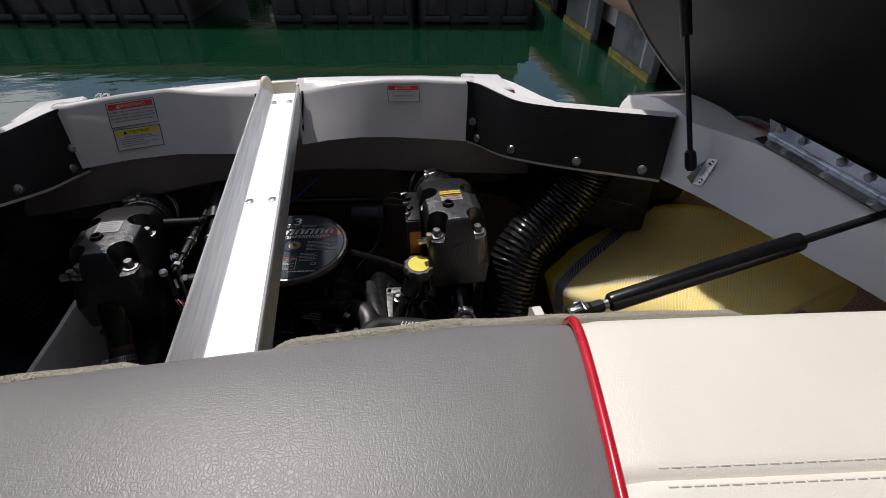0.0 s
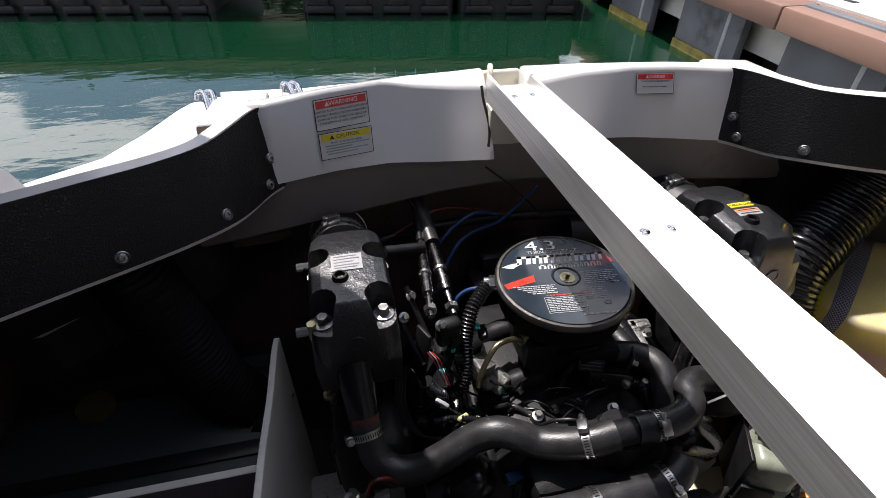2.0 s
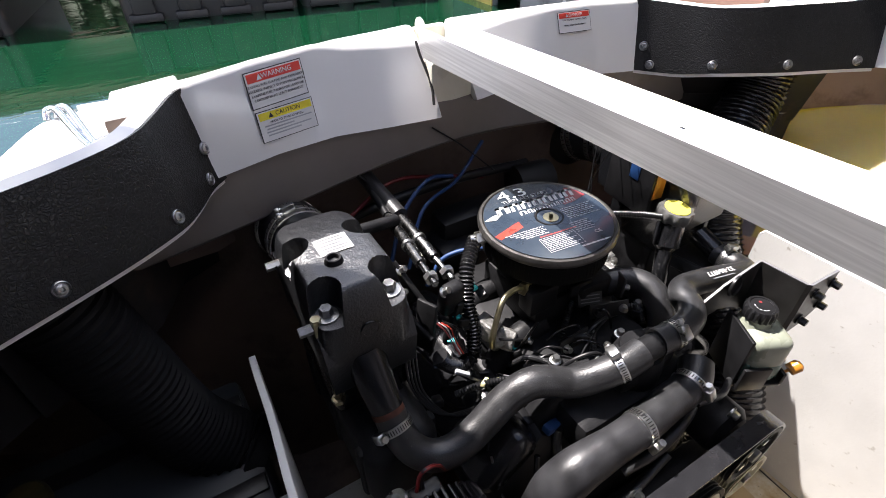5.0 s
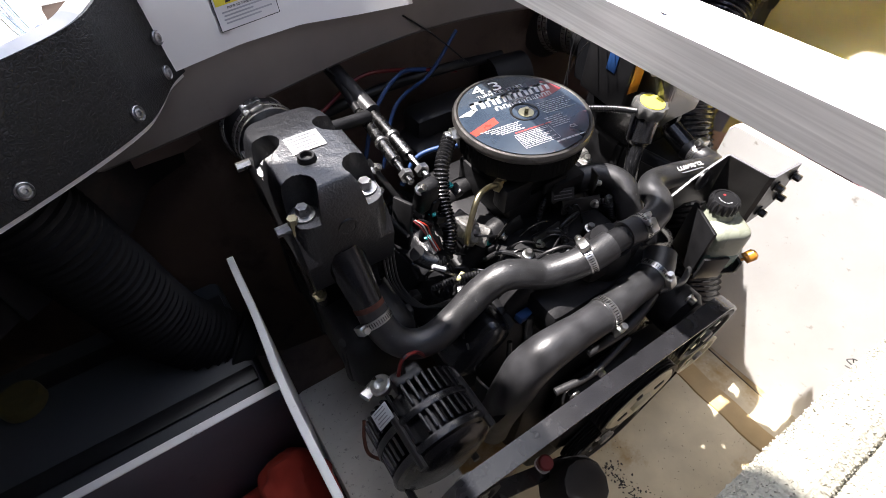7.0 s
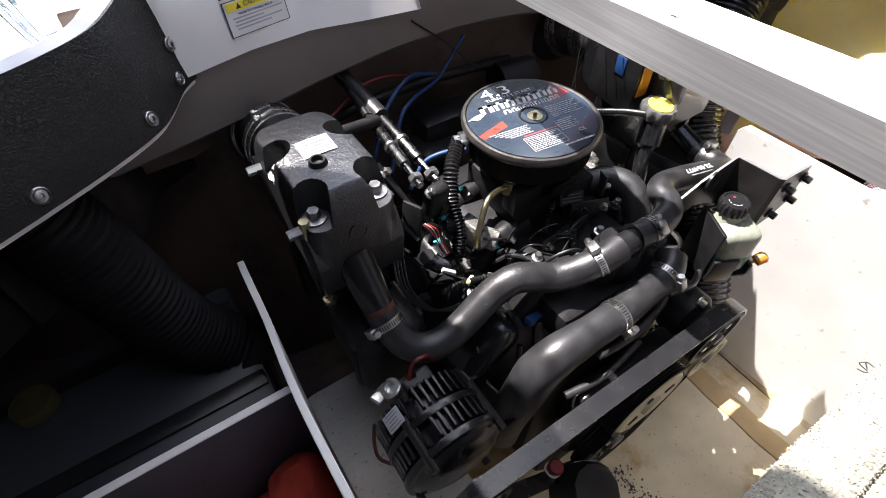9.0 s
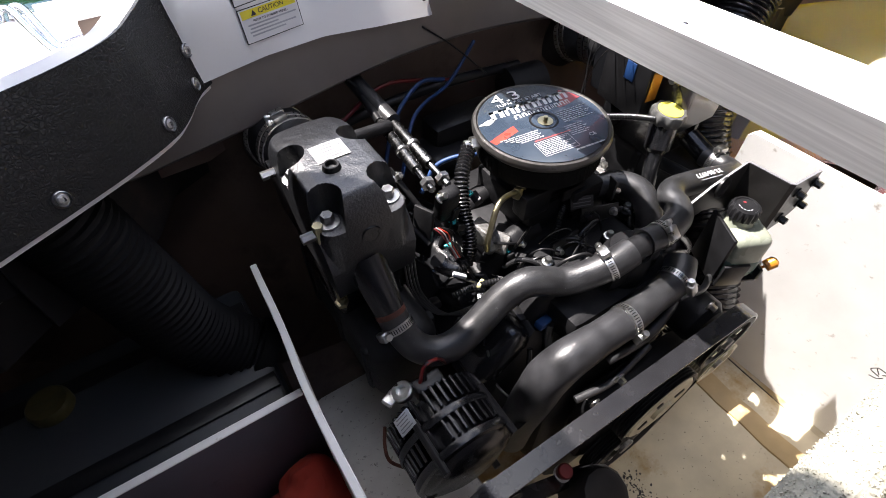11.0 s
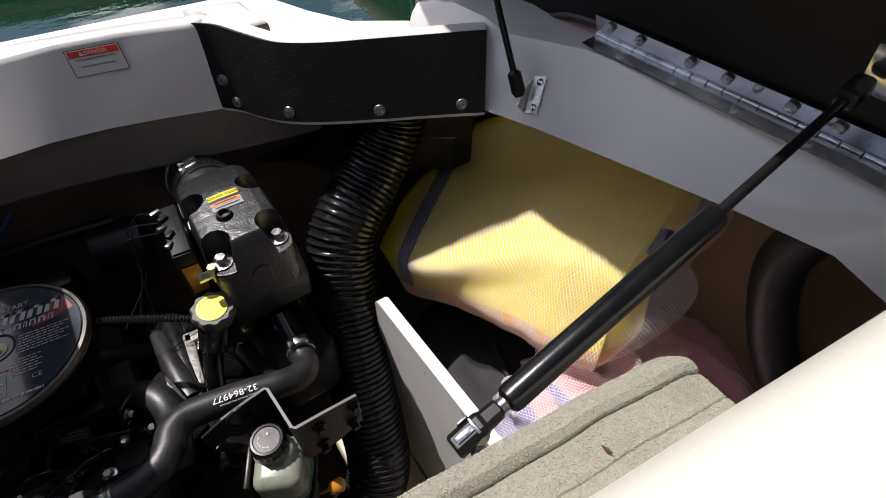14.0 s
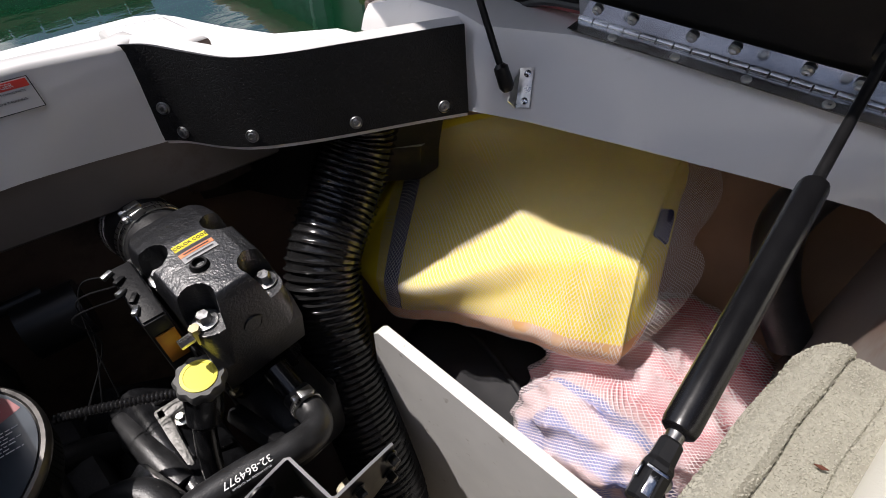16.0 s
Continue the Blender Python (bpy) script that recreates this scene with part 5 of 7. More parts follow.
def vests():
    v = thing("life_vest", (0.5, 0.66, 0.2), "folded yellow foam life vest with a navy webbing strap", "life vest", "life vests")
    bm = bmnew()
    loft(bm, vest_shell(0.0))
    part("foam", bm, M_VEST, v)
    bm = bmnew()
    loft(bm, [[p for p in r[10:]] for r in vest_shell(0.0025, 0.095, 0.165, 8)], closed=False)
    part("strap", bm, M_STRAP, v, "navy webbing strap")
    bm = bmnew()
    box(bm, (0.62, 0.436, 0.43), (0.05, 0.02, 0.02), 0.004, axes((0.9, 0.3, 0.2), (-0.25, 0.25, 0.93)))
    part("buckle", bm, M_STRAP, v, "dark buckle strap")
    b = thing("net_bag", (0.55, 0.52, 0.2), "white mesh bag drawn over the yellow life vest", "net bag", "net bags")
    rings = vest_shell(0.0085, 0.06, 1.0, 66)
    for j, r in enumerate(rings):
        for k, p in enumerate(r):
            f = 0.008 * noise.noise(Vector((j * 0.22, k * 0.1, 4))) + 0.004 * noise.noise(Vector((j * 0.7, k * 0.25, 9)))
            slack = max(0, j - 56) / 10
            r[k] = p + Vector((-0.25, 0.1, 0.93)) * f * min(1.0, j / 30) + Vector((0.06, -0.02, 0.012)) * slack * slack + Vector((0.006, -0.008, 0.006)) * slack * math.sin(k * 0.3 + j * 0.5)
    rings = [r[13:] for r in rings]
    bm = bmnew()
    loft(bm, rings, closed=False)
    ob = part("net", bm, M_NET, b)
    uv = ob.data.uv_layers.new(name="net")
    n = len(rings[0])
    along = [0.0]
    for r0, r1 in zip(rings, rings[1:]):
        along.append(along[-1] + (r1[28] - r0[28]).length)
    across = [0.0]
    for p0, p1 in zip(rings[25], rings[25][1:]):
        across.append(across[-1] + (p1 - p0).length)
    for lp in ob.data.loops:
        j, k = divmod(lp.vertex_index, n)
        uv.data[lp.index].uv = (along[j] + 0.62 * across[k], along[j] - 0.62 * across[k])
    bm = bmnew()
    tube(bm, [r[-6].copy() for r in rings], 0.002, 8)
    part("hem", bm, M_ROSEHEM, b, "pinkish folded hem")
    bm = bmnew()
    loft(bm, [[p + Vector((-0.002, -0.002, 0.0)) for p in r[-15:-5]] for r in vest_shell(0.0045, 0.05, 0.97, 40)], closed=False)
    part("hem_band", bm, M_HEMBAND, b, "orange-pink band along the lower edge")
    c = thing("net_bag", (0.5, 0.32, 0.1), "pink and white striped towel in a mesh bag", "net bag", "net bags")
    bm = bmnew()
    lump(bm, (0.55, 0.335, 0.165), (0.205, 0.125, 0.1), 0.022, 17, 21, 0.75, turn(0, 4, -14), 72, 0.03)
    part("towel", bm, M_PINK, c, "pink, white and blue striped towel")
    bm = bmnew()
    lump(bm, (0.55, 0.335, 0.168), (0.211, 0.132, 0.104), 0.0225, 17, 21, 0.75, turn(0, 4, -14), 72, 0.03)
    net_uv(part("net", bm, M_PINKNET, c, "pink and white mesh"))
    bm = bmnew()
    box(bm, (0.74, 0.5, 0.25), (0.03, 0.9, 0.6), 0.01, turn(0, 14, 0))
    solid("wall_locker_starboard", bm, M_TAN, "tan hull liner in the starboard locker", "hull liner", "structure")
    bm = bmnew()
    tube(bm, glide([(0.70, 0.25, 0.60), (0.705, 0.30, 0.55), (0.70, 0.318, 0.48), (0.695, 0.31, 0.43), (0.69, 0.275, 0.36), (0.68, 0.22, 0.3)], 8), 0.03, 20)
    h = thing("hose", (0.66, 0.26, 0.2), "thick black hose on the locker wall", "hose")
    part("hose_wall", bm, M_RUBBER, h)
    bm = bmnew()
    box(bm, (0.70, 0.33, 0.5), (0.012, 0.016, 0.06), 0.003)
    part("clip", bm, M_PLASTIC, h)
    bm = bmnew()
    lump(bm, (0.47, 0.53, 0.02), (0.13, 0.22, 0.08), 0.02, 9, 31, 0.7)
    g = thing("bag", (0.47, 0.53, -0.05), "dark bag on the locker floor", "bag")
    part("body", bm, M_BAG, g)
    bm = bmnew()
    tube(bm, glide([(0.42, 0.42, 0.09), (0.45, 0.5, 0.108), (0.48, 0.6, 0.105), (0.49, 0.68, 0.08)], 6), 0.006)
    part("handle", bm, M_BAG, g)


M_BAG = mat("black_cloth_bag", (0.012, 0.012, 0.014), 0.7, var=0.3, scale=30, bump=0.1, bump_scale=60)
M_HEMBAND = mat("orange_pink_band", (0.8, 0.46, 0.2), 0.8, var=0.2, scale=12, dirt=(0.85, 0.6, 0.45), dirt_at=0.52, dirt_scale=9)
M_ROSEHEM = mat("pinkish_hem", (0.72, 0.5, 0.42), 0.8, var=0.15, scale=40)


vests()


# ---- ducts ----
def duct(pts, r, label, material):
    d = thing("ventilation_duct", pts[-1], label, "duct", "ventilation ducts")
    bm = bmnew()
    line = even(glide(pts, 14), 0.001)
    rings, last = [], None
    for i, p in enumerate(line):
        u = (line[min(i + 1, len(line) - 1)] - line[max(i - 1, 0)]).normalized()
        last = u.orthogonal().normalized() if last is None else (last - u * last.dot(u)).normalized()
        w = u.cross(last)
        ph = (i % 10) / 10
        rib = max(0.0, 1 - min(ph, 1 - ph) / 0.17)
        ring = []
        for k in range(40):
            a = 2 * math.pi * k / 40
            arm = math.cos(a) * last + math.sin(a) * w
            crimp = 0.0011 * noise.noise(Vector((a * 3.2, i * 0.21, r * 90))) + 0.0008 * noise.noise(Vector((a * 9, i * 0.1, 5)))
            ring.append(p + arm * (r - 0.0034 * (1 - rib ** 0.8) - 0.0012 * math.sin(math.pi * ph) + crimp * (1 - rib)))
        rings.append(ring)
    loft(bm, rings)
    part("ribbed_hose", bm, material, d)
    for a, b in ((pts[0], pts[1]), (pts[-1], pts[-2])):
        a, u = Vector(a), (Vector(b) - Vector(a)).normalized()
        bm = bmnew()
        lathe(bm, a - u * 0.012, u, [(r - 0.004, 0), (r + 0.004, 0.002), (r + 0.004, 0.024), (r, 0.026)], 32)
        part("cuff", bm, material, d)


duct([(0.45, 0.845, 0.545), (0.43, 0.84, 0.47), (0.375, 0.82, 0.405), (0.298, 0.784, 0.345), (0.262, 0.735, 0.262), (0.234, 0.67, 0.17), (0.215, 0.60, 0.085), (0.195, 0.545, 0.01), (0.15, 0.515, -0.06), (0.085, 0.505, -0.12)], 0.0565, "glossy black corrugated ventilation duct from trim to bilge", M_DUCT)
duct([(-0.755, 0.845, 0.56), (-0.725, 0.838, 0.50), (-0.70, 0.832, 0.38), (-0.675, 0.825, 0.26), (-0.635, 0.815, 0.19), (-0.61, 0.80, 0.17)], 0.05, "black corrugated ventilation duct in the port locker", M_SHADEDUCT)


# ---- engine ----
ENG = thing("inboard_engine", (CX, 0.65, -0.15), "black V6 inboard engine with round flame arrestor and rubber hoses", "engine")


def hexbolt(at, axis, r, h, parent, material=None, washer=1.5):
    bm = bmnew()
    lathe(bm, at, axis, [(r * washer, 0), (r * washer, 0.002), (r * 1.1, 0.0026), (r * 1.1, 0.003)], 20)
    lathe(bm, Vector(at) + Vector(axis).normalized() * 0.003, axis, [(r, 0), (r, h * 0.85), (r * 0.86, h)], 6)
    part("bolt", bm, material or M_ZINC, parent, "zinc plated hexagon bolt")


def clamp(at, axis, r, parent, screw=(0, 0, 1), width=0.0105):
    """Worm drive hose clamp: band, housing and screw."""
    a = Vector(axis).normalized()
    s = (Vector(screw) - a * Vector(screw).dot(a)).normalized()
    bm = bmnew()
    lathe(bm, Vector(at) - a * width / 2, a, [(r, 0), (r + 0.0012, 0.0004), (r + 0.0012, width - 0.0004), (r, width)], 32)
    c = part("hose_clamp", bm, M_ZINC, parent, "stainless worm drive clamp")
    bm = bmnew()
    t = a.cross(s)
    q = Vector(at) + s * (r + 0.005)
    box(bm, q, (0.019, 0.013, 0.009), 0.002, axes(t, s))
    lathe(bm, q - t * 0.018, t, [(0.0042, 0), (0.0048, 0.001), (0.0048, 0.005), (0.0028, 0.006), (0.0028, 0.018)], 8)
    part("worm_housing", bm, M_ZINC, c)
    bm = bmnew()
    for k in range(40):
        u = 2 * math.pi * k / 40
        d = math.cos(u) * s + math.sin(u) * t
        if d.dot(s) > 0.9:
            continue
        box(bm, Vector(at) + d * (r + 0.0013), (0.0011, width * 0.55, 0.0006), 0, axes(d.cross(a), d))
    tagged(part("slot", bm, M_CAST, c), kind="stuff")


def exhaust(x, plate):
    """Exhaust manifold, riser and the four-bolt elbow on top."""
    def crown(px, py):
        """Height of the elbow's top: a flat table that falls a little towards its sides and rear."""
        u, v = (px - x) / 0.0555, (py - 0.795) / 0.098
        return 0.488 - 0.026 * max(0, v - 0.15) ** 1.3 - 0.004 * u * u - 0.012 * max(0.0, abs(u) - 0.62)
    e_y0, e_y1 = 0.697, 0.893
    bolts = [(x - 0.038, 0.726), (x + 0.038, 0.727), (x - 0.043, 0.814), (x + 0.043, 0.817)]
    bm = bmnew()
    nx, ny = 104, 150
    grid = []
    for j in range(ny + 1):
        row = []
        for i in range(nx + 1):
            u, v = -1 + 2 * i / nx, -1 + 2 * j / ny
            px, py = x + 0.0555 * u, (e_y0 + e_y1) / 2 + (e_y1 - e_y0) / 2 * v
            d = 1 - (abs(u) ** 6 + abs(v) ** 8) ** (1 / 7)
            edge = min(1.0, max(0.0, d / 0.13))
            top = crown(px, py)
            z = 0.428 + (top - 0.428) * math.sin(edge * math.pi / 2) ** 0.5
            if v < 0:
                z -= 0.035 * max(0.0, (-v - 0.78) / 0.22) ** 1.6
            for bx, by in bolts:
                ox, oy = px - bx, py - by
                if by < 0.75:
                    out = Vector((0.35 if bx > x else -0.35, -1.0)).normalized()
                    run = max(0.0, ox * out.x + oy * out.y)
                    ox, oy = ox - run * out.x, oy - run * out.y
                r = math.hypot(ox, oy)
                k = min(1.0, max(0.0, (r - 0.0175) / 0.005))
                z = min(z, 0.4475 + (0.07 * k if k > 0 else 0))
            row.append(bm.verts.new((px, py, z + 0.0004 * noise.noise(Vector((px, py, 0)) * 90))))
        grid.append(row)
    for j in range(ny):
        for i in range(nx):
            bm.faces.new((grid[j][i], grid[j][i + 1], grid[j + 1][i + 1], grid[j + 1][i]))
    rim = [grid[0][i] for i in range(nx + 1)] + [grid[j][nx] for j in range(1, ny + 1)] + [grid[ny][i] for i in range(nx - 1, -1, -1)] + [grid[j][0] for j in range(ny - 1, 0, -1)]
    low = [bm.verts.new((v.co.x + (x - v.co.x) * 0.05, v.co.y + (0.79 - v.co.y) * 0.04, 0.345)) for v in rim]
    mid = [bm.verts.new((v.co.x, v.co.y, min(v.co.z - 0.002, 0.422))) for v in rim]
    for k in range(len(rim)):
        bm.faces.new((rim[k], mid[k], mid[(k + 1) % len(rim)], rim[(k + 1) % len(rim)]))
    rim = mid
    for k in range(len(rim)):
        bm.faces.new((rim[k], low[k], low[(k + 1) % len(rim)], rim[(k + 1) % len(rim)]))
    elbow = part("exhaust_elbow", bm, M_HAMMER, ENG, "glossy black cast exhaust elbow")
    bm = bmnew()
    box(bm, (x, 0.785, 0.36), (0.104, 0.14, 0.17), 0.014, seg=3)
    rs = part("exhaust_riser", bm, M_ENGINE, ENG)
    for z, w in ((0.436, 0.108), (0.422, 0.11)):
        bm = bmnew()
        box(bm, (x, 0.79, z), (w, 0.142, 0.012), 0.004)
        part("flange", bm, M_ENGINE, rs)
    bm = bmnew()
    lathe(bm, (x, 0.702, 0.43), (0, -1, 0), [(0.0125, 0), (0.012, 0.004), (0.009, 0.004), (0.0085, 0.001), (0, 0.001)], 24)
    part("port_boss", bm, M_HAMMER, rs)
    bm = bmnew()
    box(bm, (x + 0.03, 0.716, 0.35), (0.014, 0.02, 0.16), 0.005)
    part("rib", bm, M_ENGINE, rs)
    bm = bmnew()
    box(bm, (x, 0.76, 0.23), (0.1, 0.26, 0.12), 0.022, seg=3)
    mf = part("exhaust_manifold", bm, M_CAST, ENG)
    for i in range(3):
        bm = bmnew()
        box(bm, (x, 0.66 + i * 0.09, 0.23), (0.108, 0.018, 0.1), 0.006)
        part("rib", bm, M_CAST, mf)
    for bx, by in bolts:
        hexbolt((bx, by, 0.4478), (0, 0, 1), 0.0078, 0.010, elbow, M_SCREW, 1.7)
    bm = bmnew()
    lathe(bm, (x - 0.01, 0.762, 0.486), (0, 0, 1), [(0.0115, 0), (0.0095, 0.006), (0.0088, 0.0075), (0.0068, 0.0075), (0.006, 0.006), (0.0058, 0.001), (0, 0.001)], 24)
    part("drain_plug", bm, M_CAST, elbow)
    bm = bmnew()
    rod(bm, (x - 0.052, 0.722, 0.44), (x - 0.048, 0.716, 0.316), 0.0035)
    rod(bm, (x - 0.052, 0.7215, 0.455), (x - 0.052, 0.7215, 0.43), 0.006, seg=6)
    lathe(bm, (x - 0.048, 0.716, 0.312), (0, 0, 1), [(0.009, 0), (0.009, 0.006), (0.005, 0.007), (0.005, 0.012)], 6)
    part("stud", bm, M_BRASS, elbow, "brass coloured stud with a bright nut")
    for z, y in ((0.44, 0.724), (0.44, 0.85)):
        bm = bmnew()
        rod(bm, (x - 0.072, y, z), (x - 0.05, y, z), 0.006, seg=6)
        part("side_bolt", bm, M_ZINC, elbow)
    # plate with printed rows, bent to the casting
    def print_sheet(name, x0, x1, y0, y1, lift, material, parent, label=""):
        bm = bmnew()
        rows = [[bm.verts.new((px, py, crown(px, py) + lift)) for px in (x0 + (x1 - x0) * i / 10 for i in range(11))] for py in (y0 + (y1 - y0) * j / 6 for j in range(7))]
        for r0, r1 in zip(rows, rows[1:]):
            for i in range(10):
                bm.faces.new((r0[i], r0[i + 1], r1[i + 1], r1[i]))
        return part(name, bm, material, parent, label)
    pl = print_sheet("label_plate", x - 0.02, x + 0.02, 0.774, 0.806, 0.0012, M_SILVER, elbow, "white printed label")
    if plate:
        print_sheet("colour_band", x - 0.02, x + 0.02, 0.7955, 0.8055, 0.0017, M_LYEL, pl, "yellow label band")
        print_sheet("colour_band", x - 0.02, x + 0.02, 0.7905, 0.7945, 0.0017, M_INK, pl, "black label band")
        print_sheet("colour_band", x - 0.02, x + 0.02, 0.7835, 0.7895, 0.0017, M_ORANGE, pl, "orange label band")
        words("COLOR CODE", 0.0062, Matrix.Translation((x, 0.8, crown(x, 0.8) + 0.0021)), M_INK, pl)
        for y, w in ((0.7865, 0.03), (0.7785, 0.032)):
            print_sheet("print_bar", x - w / 2, x + w / 2, y - 0.0008, y + 0.0008, 0.0021, M_INK, pl)
    else:
        for y, w in ((0.8015, 0.03), (0.796, 0.034), (0.79, 0.026), (0.784, 0.033), (0.779, 0.03)):
            print_sheet("print_bar", x - 0.017, x - 0.017 + w, y - 0.0007, y + 0.0007, 0.0017, M_DARKPRINT, pl)
    # rubber bellows down to the drive, with paired clamps
    bm = bmnew()
    line = glide([(x, 0.862, 0.412), (x - 0.004, 0.90, 0.408), (x - 0.008, 0.945, 0.402), (x - 0.01, 0.985, 0.39), (x - 0.012, 1.01, 0.372), (x - 0.012, 1.03, 0.35)], 6)
    tube(bm, line, [0.044 + 0.004 * math.sin(i / (len(line) - 1) * math.pi) for i in range(len(line))], 28)
    bel = part("exhaust_bellows", bm, M_RUBBER, ENG, "black rubber exhaust bellows")
    for i in (10, 18):
        d = (line[i + 1] - line[i]).normalized()
        for o in (-0.007, 0.007):
            clamp(line[i] + d * o, d, 0.0475, bel, (-0.12 + o * 4, 0.1, 1), 0.0105)


M_HAMMER = mat("hammered_black_enamel", (0.008, 0.0088, 0.011), 0.35, var=0.4, scale=120, bump=0.4, bump_scale=330, rvar=0.06, coat=0.2, spec=1.0, dirt=(0.03, 0.03, 0.03), dirt_at=0.72, dirt_scale=90)
exhaust(-0.447, False)
exhaust(0.150, True)


def arrestor():
    c = Vector((-0.147, 0.758, 0.4325))
    bm = bmnew()
    lathe(bm, c, (0, 0, 1), [(0.06, -0.05), (0.086, -0.048), (0.09, -0.045), (0.09, -0.016), (0.094, -0.013), (0.0985, -0.008), (0.099, -0.003), (0.0965, 0.0015), (0.093, 0.002), (0.091, 0.0), (0.02, 0.0008), (0.016, -0.006), (0, -0.006)], 72)
    a = part("flame_arrestor", bm, M_RIM, ENG, "round flame arrestor with a dull metal rim")
    bm = bmnew()
    for k in range(90):
        t = 2 * math.pi * k / 90
        box(bm, c + V(math.cos(t) * 0.0908, math.sin(t) * 0.0908, -0.03), (0.0012, 0.0018, 0.024), 0, turn(0, 0, math.degrees(t)))
    lathe(bm, c + V(0, 0, -0.0455), (0, 0, 1), [(0.0905, 0), (0.0908, 0.001), (0.0908, 0.0305), (0.0905, 0.0315)], 72)
    part("mesh_ring", bm, M_MESH, a, "dark wire mesh")
    bm = bmnew()
    lathe(bm, c + V(0, 0, 0.001), (0, 0, 1), [(0.0905, 0), (0.0905, 0.0006), (0.02, 0.0012), (0.02, 0.0004)], 72)
    d = part("decal", bm, M_DECAL, a, "dark blue printed decal with a red flash")
    m = Matrix.Translation(c + V(0, 0, 0.0024)) @ turn(0, 0, -6).to_4x4()

    def bar(x0, x1, y, h, material, lean=0.0, name="print_bar"):
        bm = bmnew()
        vs = [bm.verts.new(m @ V(px + lean * py, py, 0)) for px, py in ((x0, y - h / 2), (x1, y - h / 2), (x1, y + h / 2), (x0, y + h / 2))]
        bm.faces.new(vs)
        part(name, bm, material, d, smooth=False)

    def shape(pts, material, name="flash"):
        bm = bmnew()
        bm.faces.new([bm.verts.new(m @ V(px, py, -0.0004 if material in (M_FLASH, M_DULLFLASH) else 0)) for px, py in pts])
        part(name, bm, material, d, smooth=False)
    words("4.3", 0.036, m @ Matrix.Translation((-0.016, 0.0715, 0)) @ Matrix.Diagonal((1.15, 0.85, 1, 1)), M_WHITE, d)
    words("TURN KEY START", 0.0098, m @ Matrix.Translation((-0.002, 0.0565, 0)), M_PALEPRINT, d)

    def stems(x, w, y, h, thick, lean, material):
        """One sign of the maker's name, kept as plain strokes."""
        bar(x, x + w * thick, y, h, material, lean, "name_stroke")
        bar(x + w * (1 - thick), x + w, y, h, material, lean, "name_stroke")
        bar(x, x + w, y + h * 0.36, h * 0.28, material, lean, "name_stroke")
    # from the fourth sign on the white turns grey for the beam's shadow
    x = -0.068
    for k, wdt in enumerate((0.021, 0.0145, 0.0155, 0.0155, 0.0155, 0.0155, 0.0155)):
        stems(x, wdt, 0.0405, 0.0175, 0.34, 0.2, M_WHITE if k < 3 else M_PALEPRINT)
        x += wdt + 0.0028
    x = -0.034
    for k, wdt in enumerate((0.011, 0.0075, 0.006, 0.0105, 0.006, 0.008, 0.004, 0.007, 0.008, 0.006)):
        stems(x, wdt, 0.0235, 0.0092, 0.3, 0.12, M_WHITE if k < 3 else M_PALEPRINT)
        x += wdt + 0.0022
    shape([(-0.086, 0.028), (-0.07, 0.0235), (-0.058, 0.031), (-0.058, 0.036), (-0.072, 0.0335)], M_WHITE, "emblem")
    shape([(-0.0895, -0.008), (-0.086, -0.018), (-0.064, -0.012), (-0.021, 0.001), (-0.0205, 0.0135), (-0.05, 0.006)], M_FLASH)
    # right-hand flash in a darker red, the beam's shadow put into the print
    shape([(0.03, 0.014), (0.048, 0.026), (0.066, 0.056), (0.077, 0.043), (0.084, 0.026), (0.06, 0.018)], M_DULLFLASH)
    rnd = random.Random(3)

    def print_row(x0, x1, y, h, material):
        """A row of fine print as short dashes."""
        bm = bmnew()
        px = x0
        while px < x1 - 0.001:
            w = min(x1 - px, rnd.uniform(0.0025, 0.008))
            bm.faces.new([bm.verts.new(m @ V(a, b, 0)) for a, b in ((px, y - h / 2), (px + w, y - h / 2), (px + w, y + h / 2), (px, y + h / 2))])
            px += w + 0.0012
        tagged(part("print_row", bm, material, d, smooth=False), kind="stuff")
    for k in range(5):
        print_row(-0.078 + 0.006 * k, -0.018 - 0.003 * (k % 2), -0.0175 - k * 0.0037 + 0.002, 0.0016, M_PALEPRINT)
    print_row(-0.036, 0.022, -0.0355, 0.002, M_FLASH)
    for b0 in ((-0.04, 0.014, -0.0395, 0.0007), (-0.04, 0.014, -0.0685, 0.0007)):
        bar(*b0, M_PALEPRINT)
    for x0 in (-0.0405, 0.0135):
        bar(x0, x0 + 0.0007, -0.054, 0.029, M_PALEPRINT)
    for k in range(8):
        print_row(-0.038, 0.011 - 0.006 * (k % 3), -0.0425 - k * 0.0032, 0.0014, M_PALEPRINT)
    for k in range(7):
        print_row(0.026, 0.078 - 0.005 * (k % 3), 0.008 - k * 0.004, 0.0014, M_PRINTGREY)
    for k in range(6):
        print_row(0.018, 0.05 - 0.005 * (k % 2), -0.026 - k * 0.004, 0.0014, M_PRINTGREY)
    print_row(0.004, 0.05, -0.0745, 0.003, M_PALEPRINT)
    words("CE", 0.009, m @ Matrix.Translation((0.044, -0.056, 0)), M_PRINTGREY, d)
    bm = bmnew()
    lathe(bm, c + V(0.003, 0, 0.0004), (0, 0, 1), [(0.0215, 0), (0.0205, 0.0022), (0.0185, 0.0022), (0.0175, 0.001), (0.0165, 0.0006), (0, 0.0006)], 40)
    part("centre_well", bm, M_CAST, a, "dark recessed centre")
    bm = bmnew()
    lathe(bm, c + V(0.004, -0.002, 0.001), (0, 0, 1), [(0.011, 0), (0.011, 0.0012), (0.004, 0.0016)], 24)
    part("washer", bm, M_BRASS, a)
    bm = bmnew()
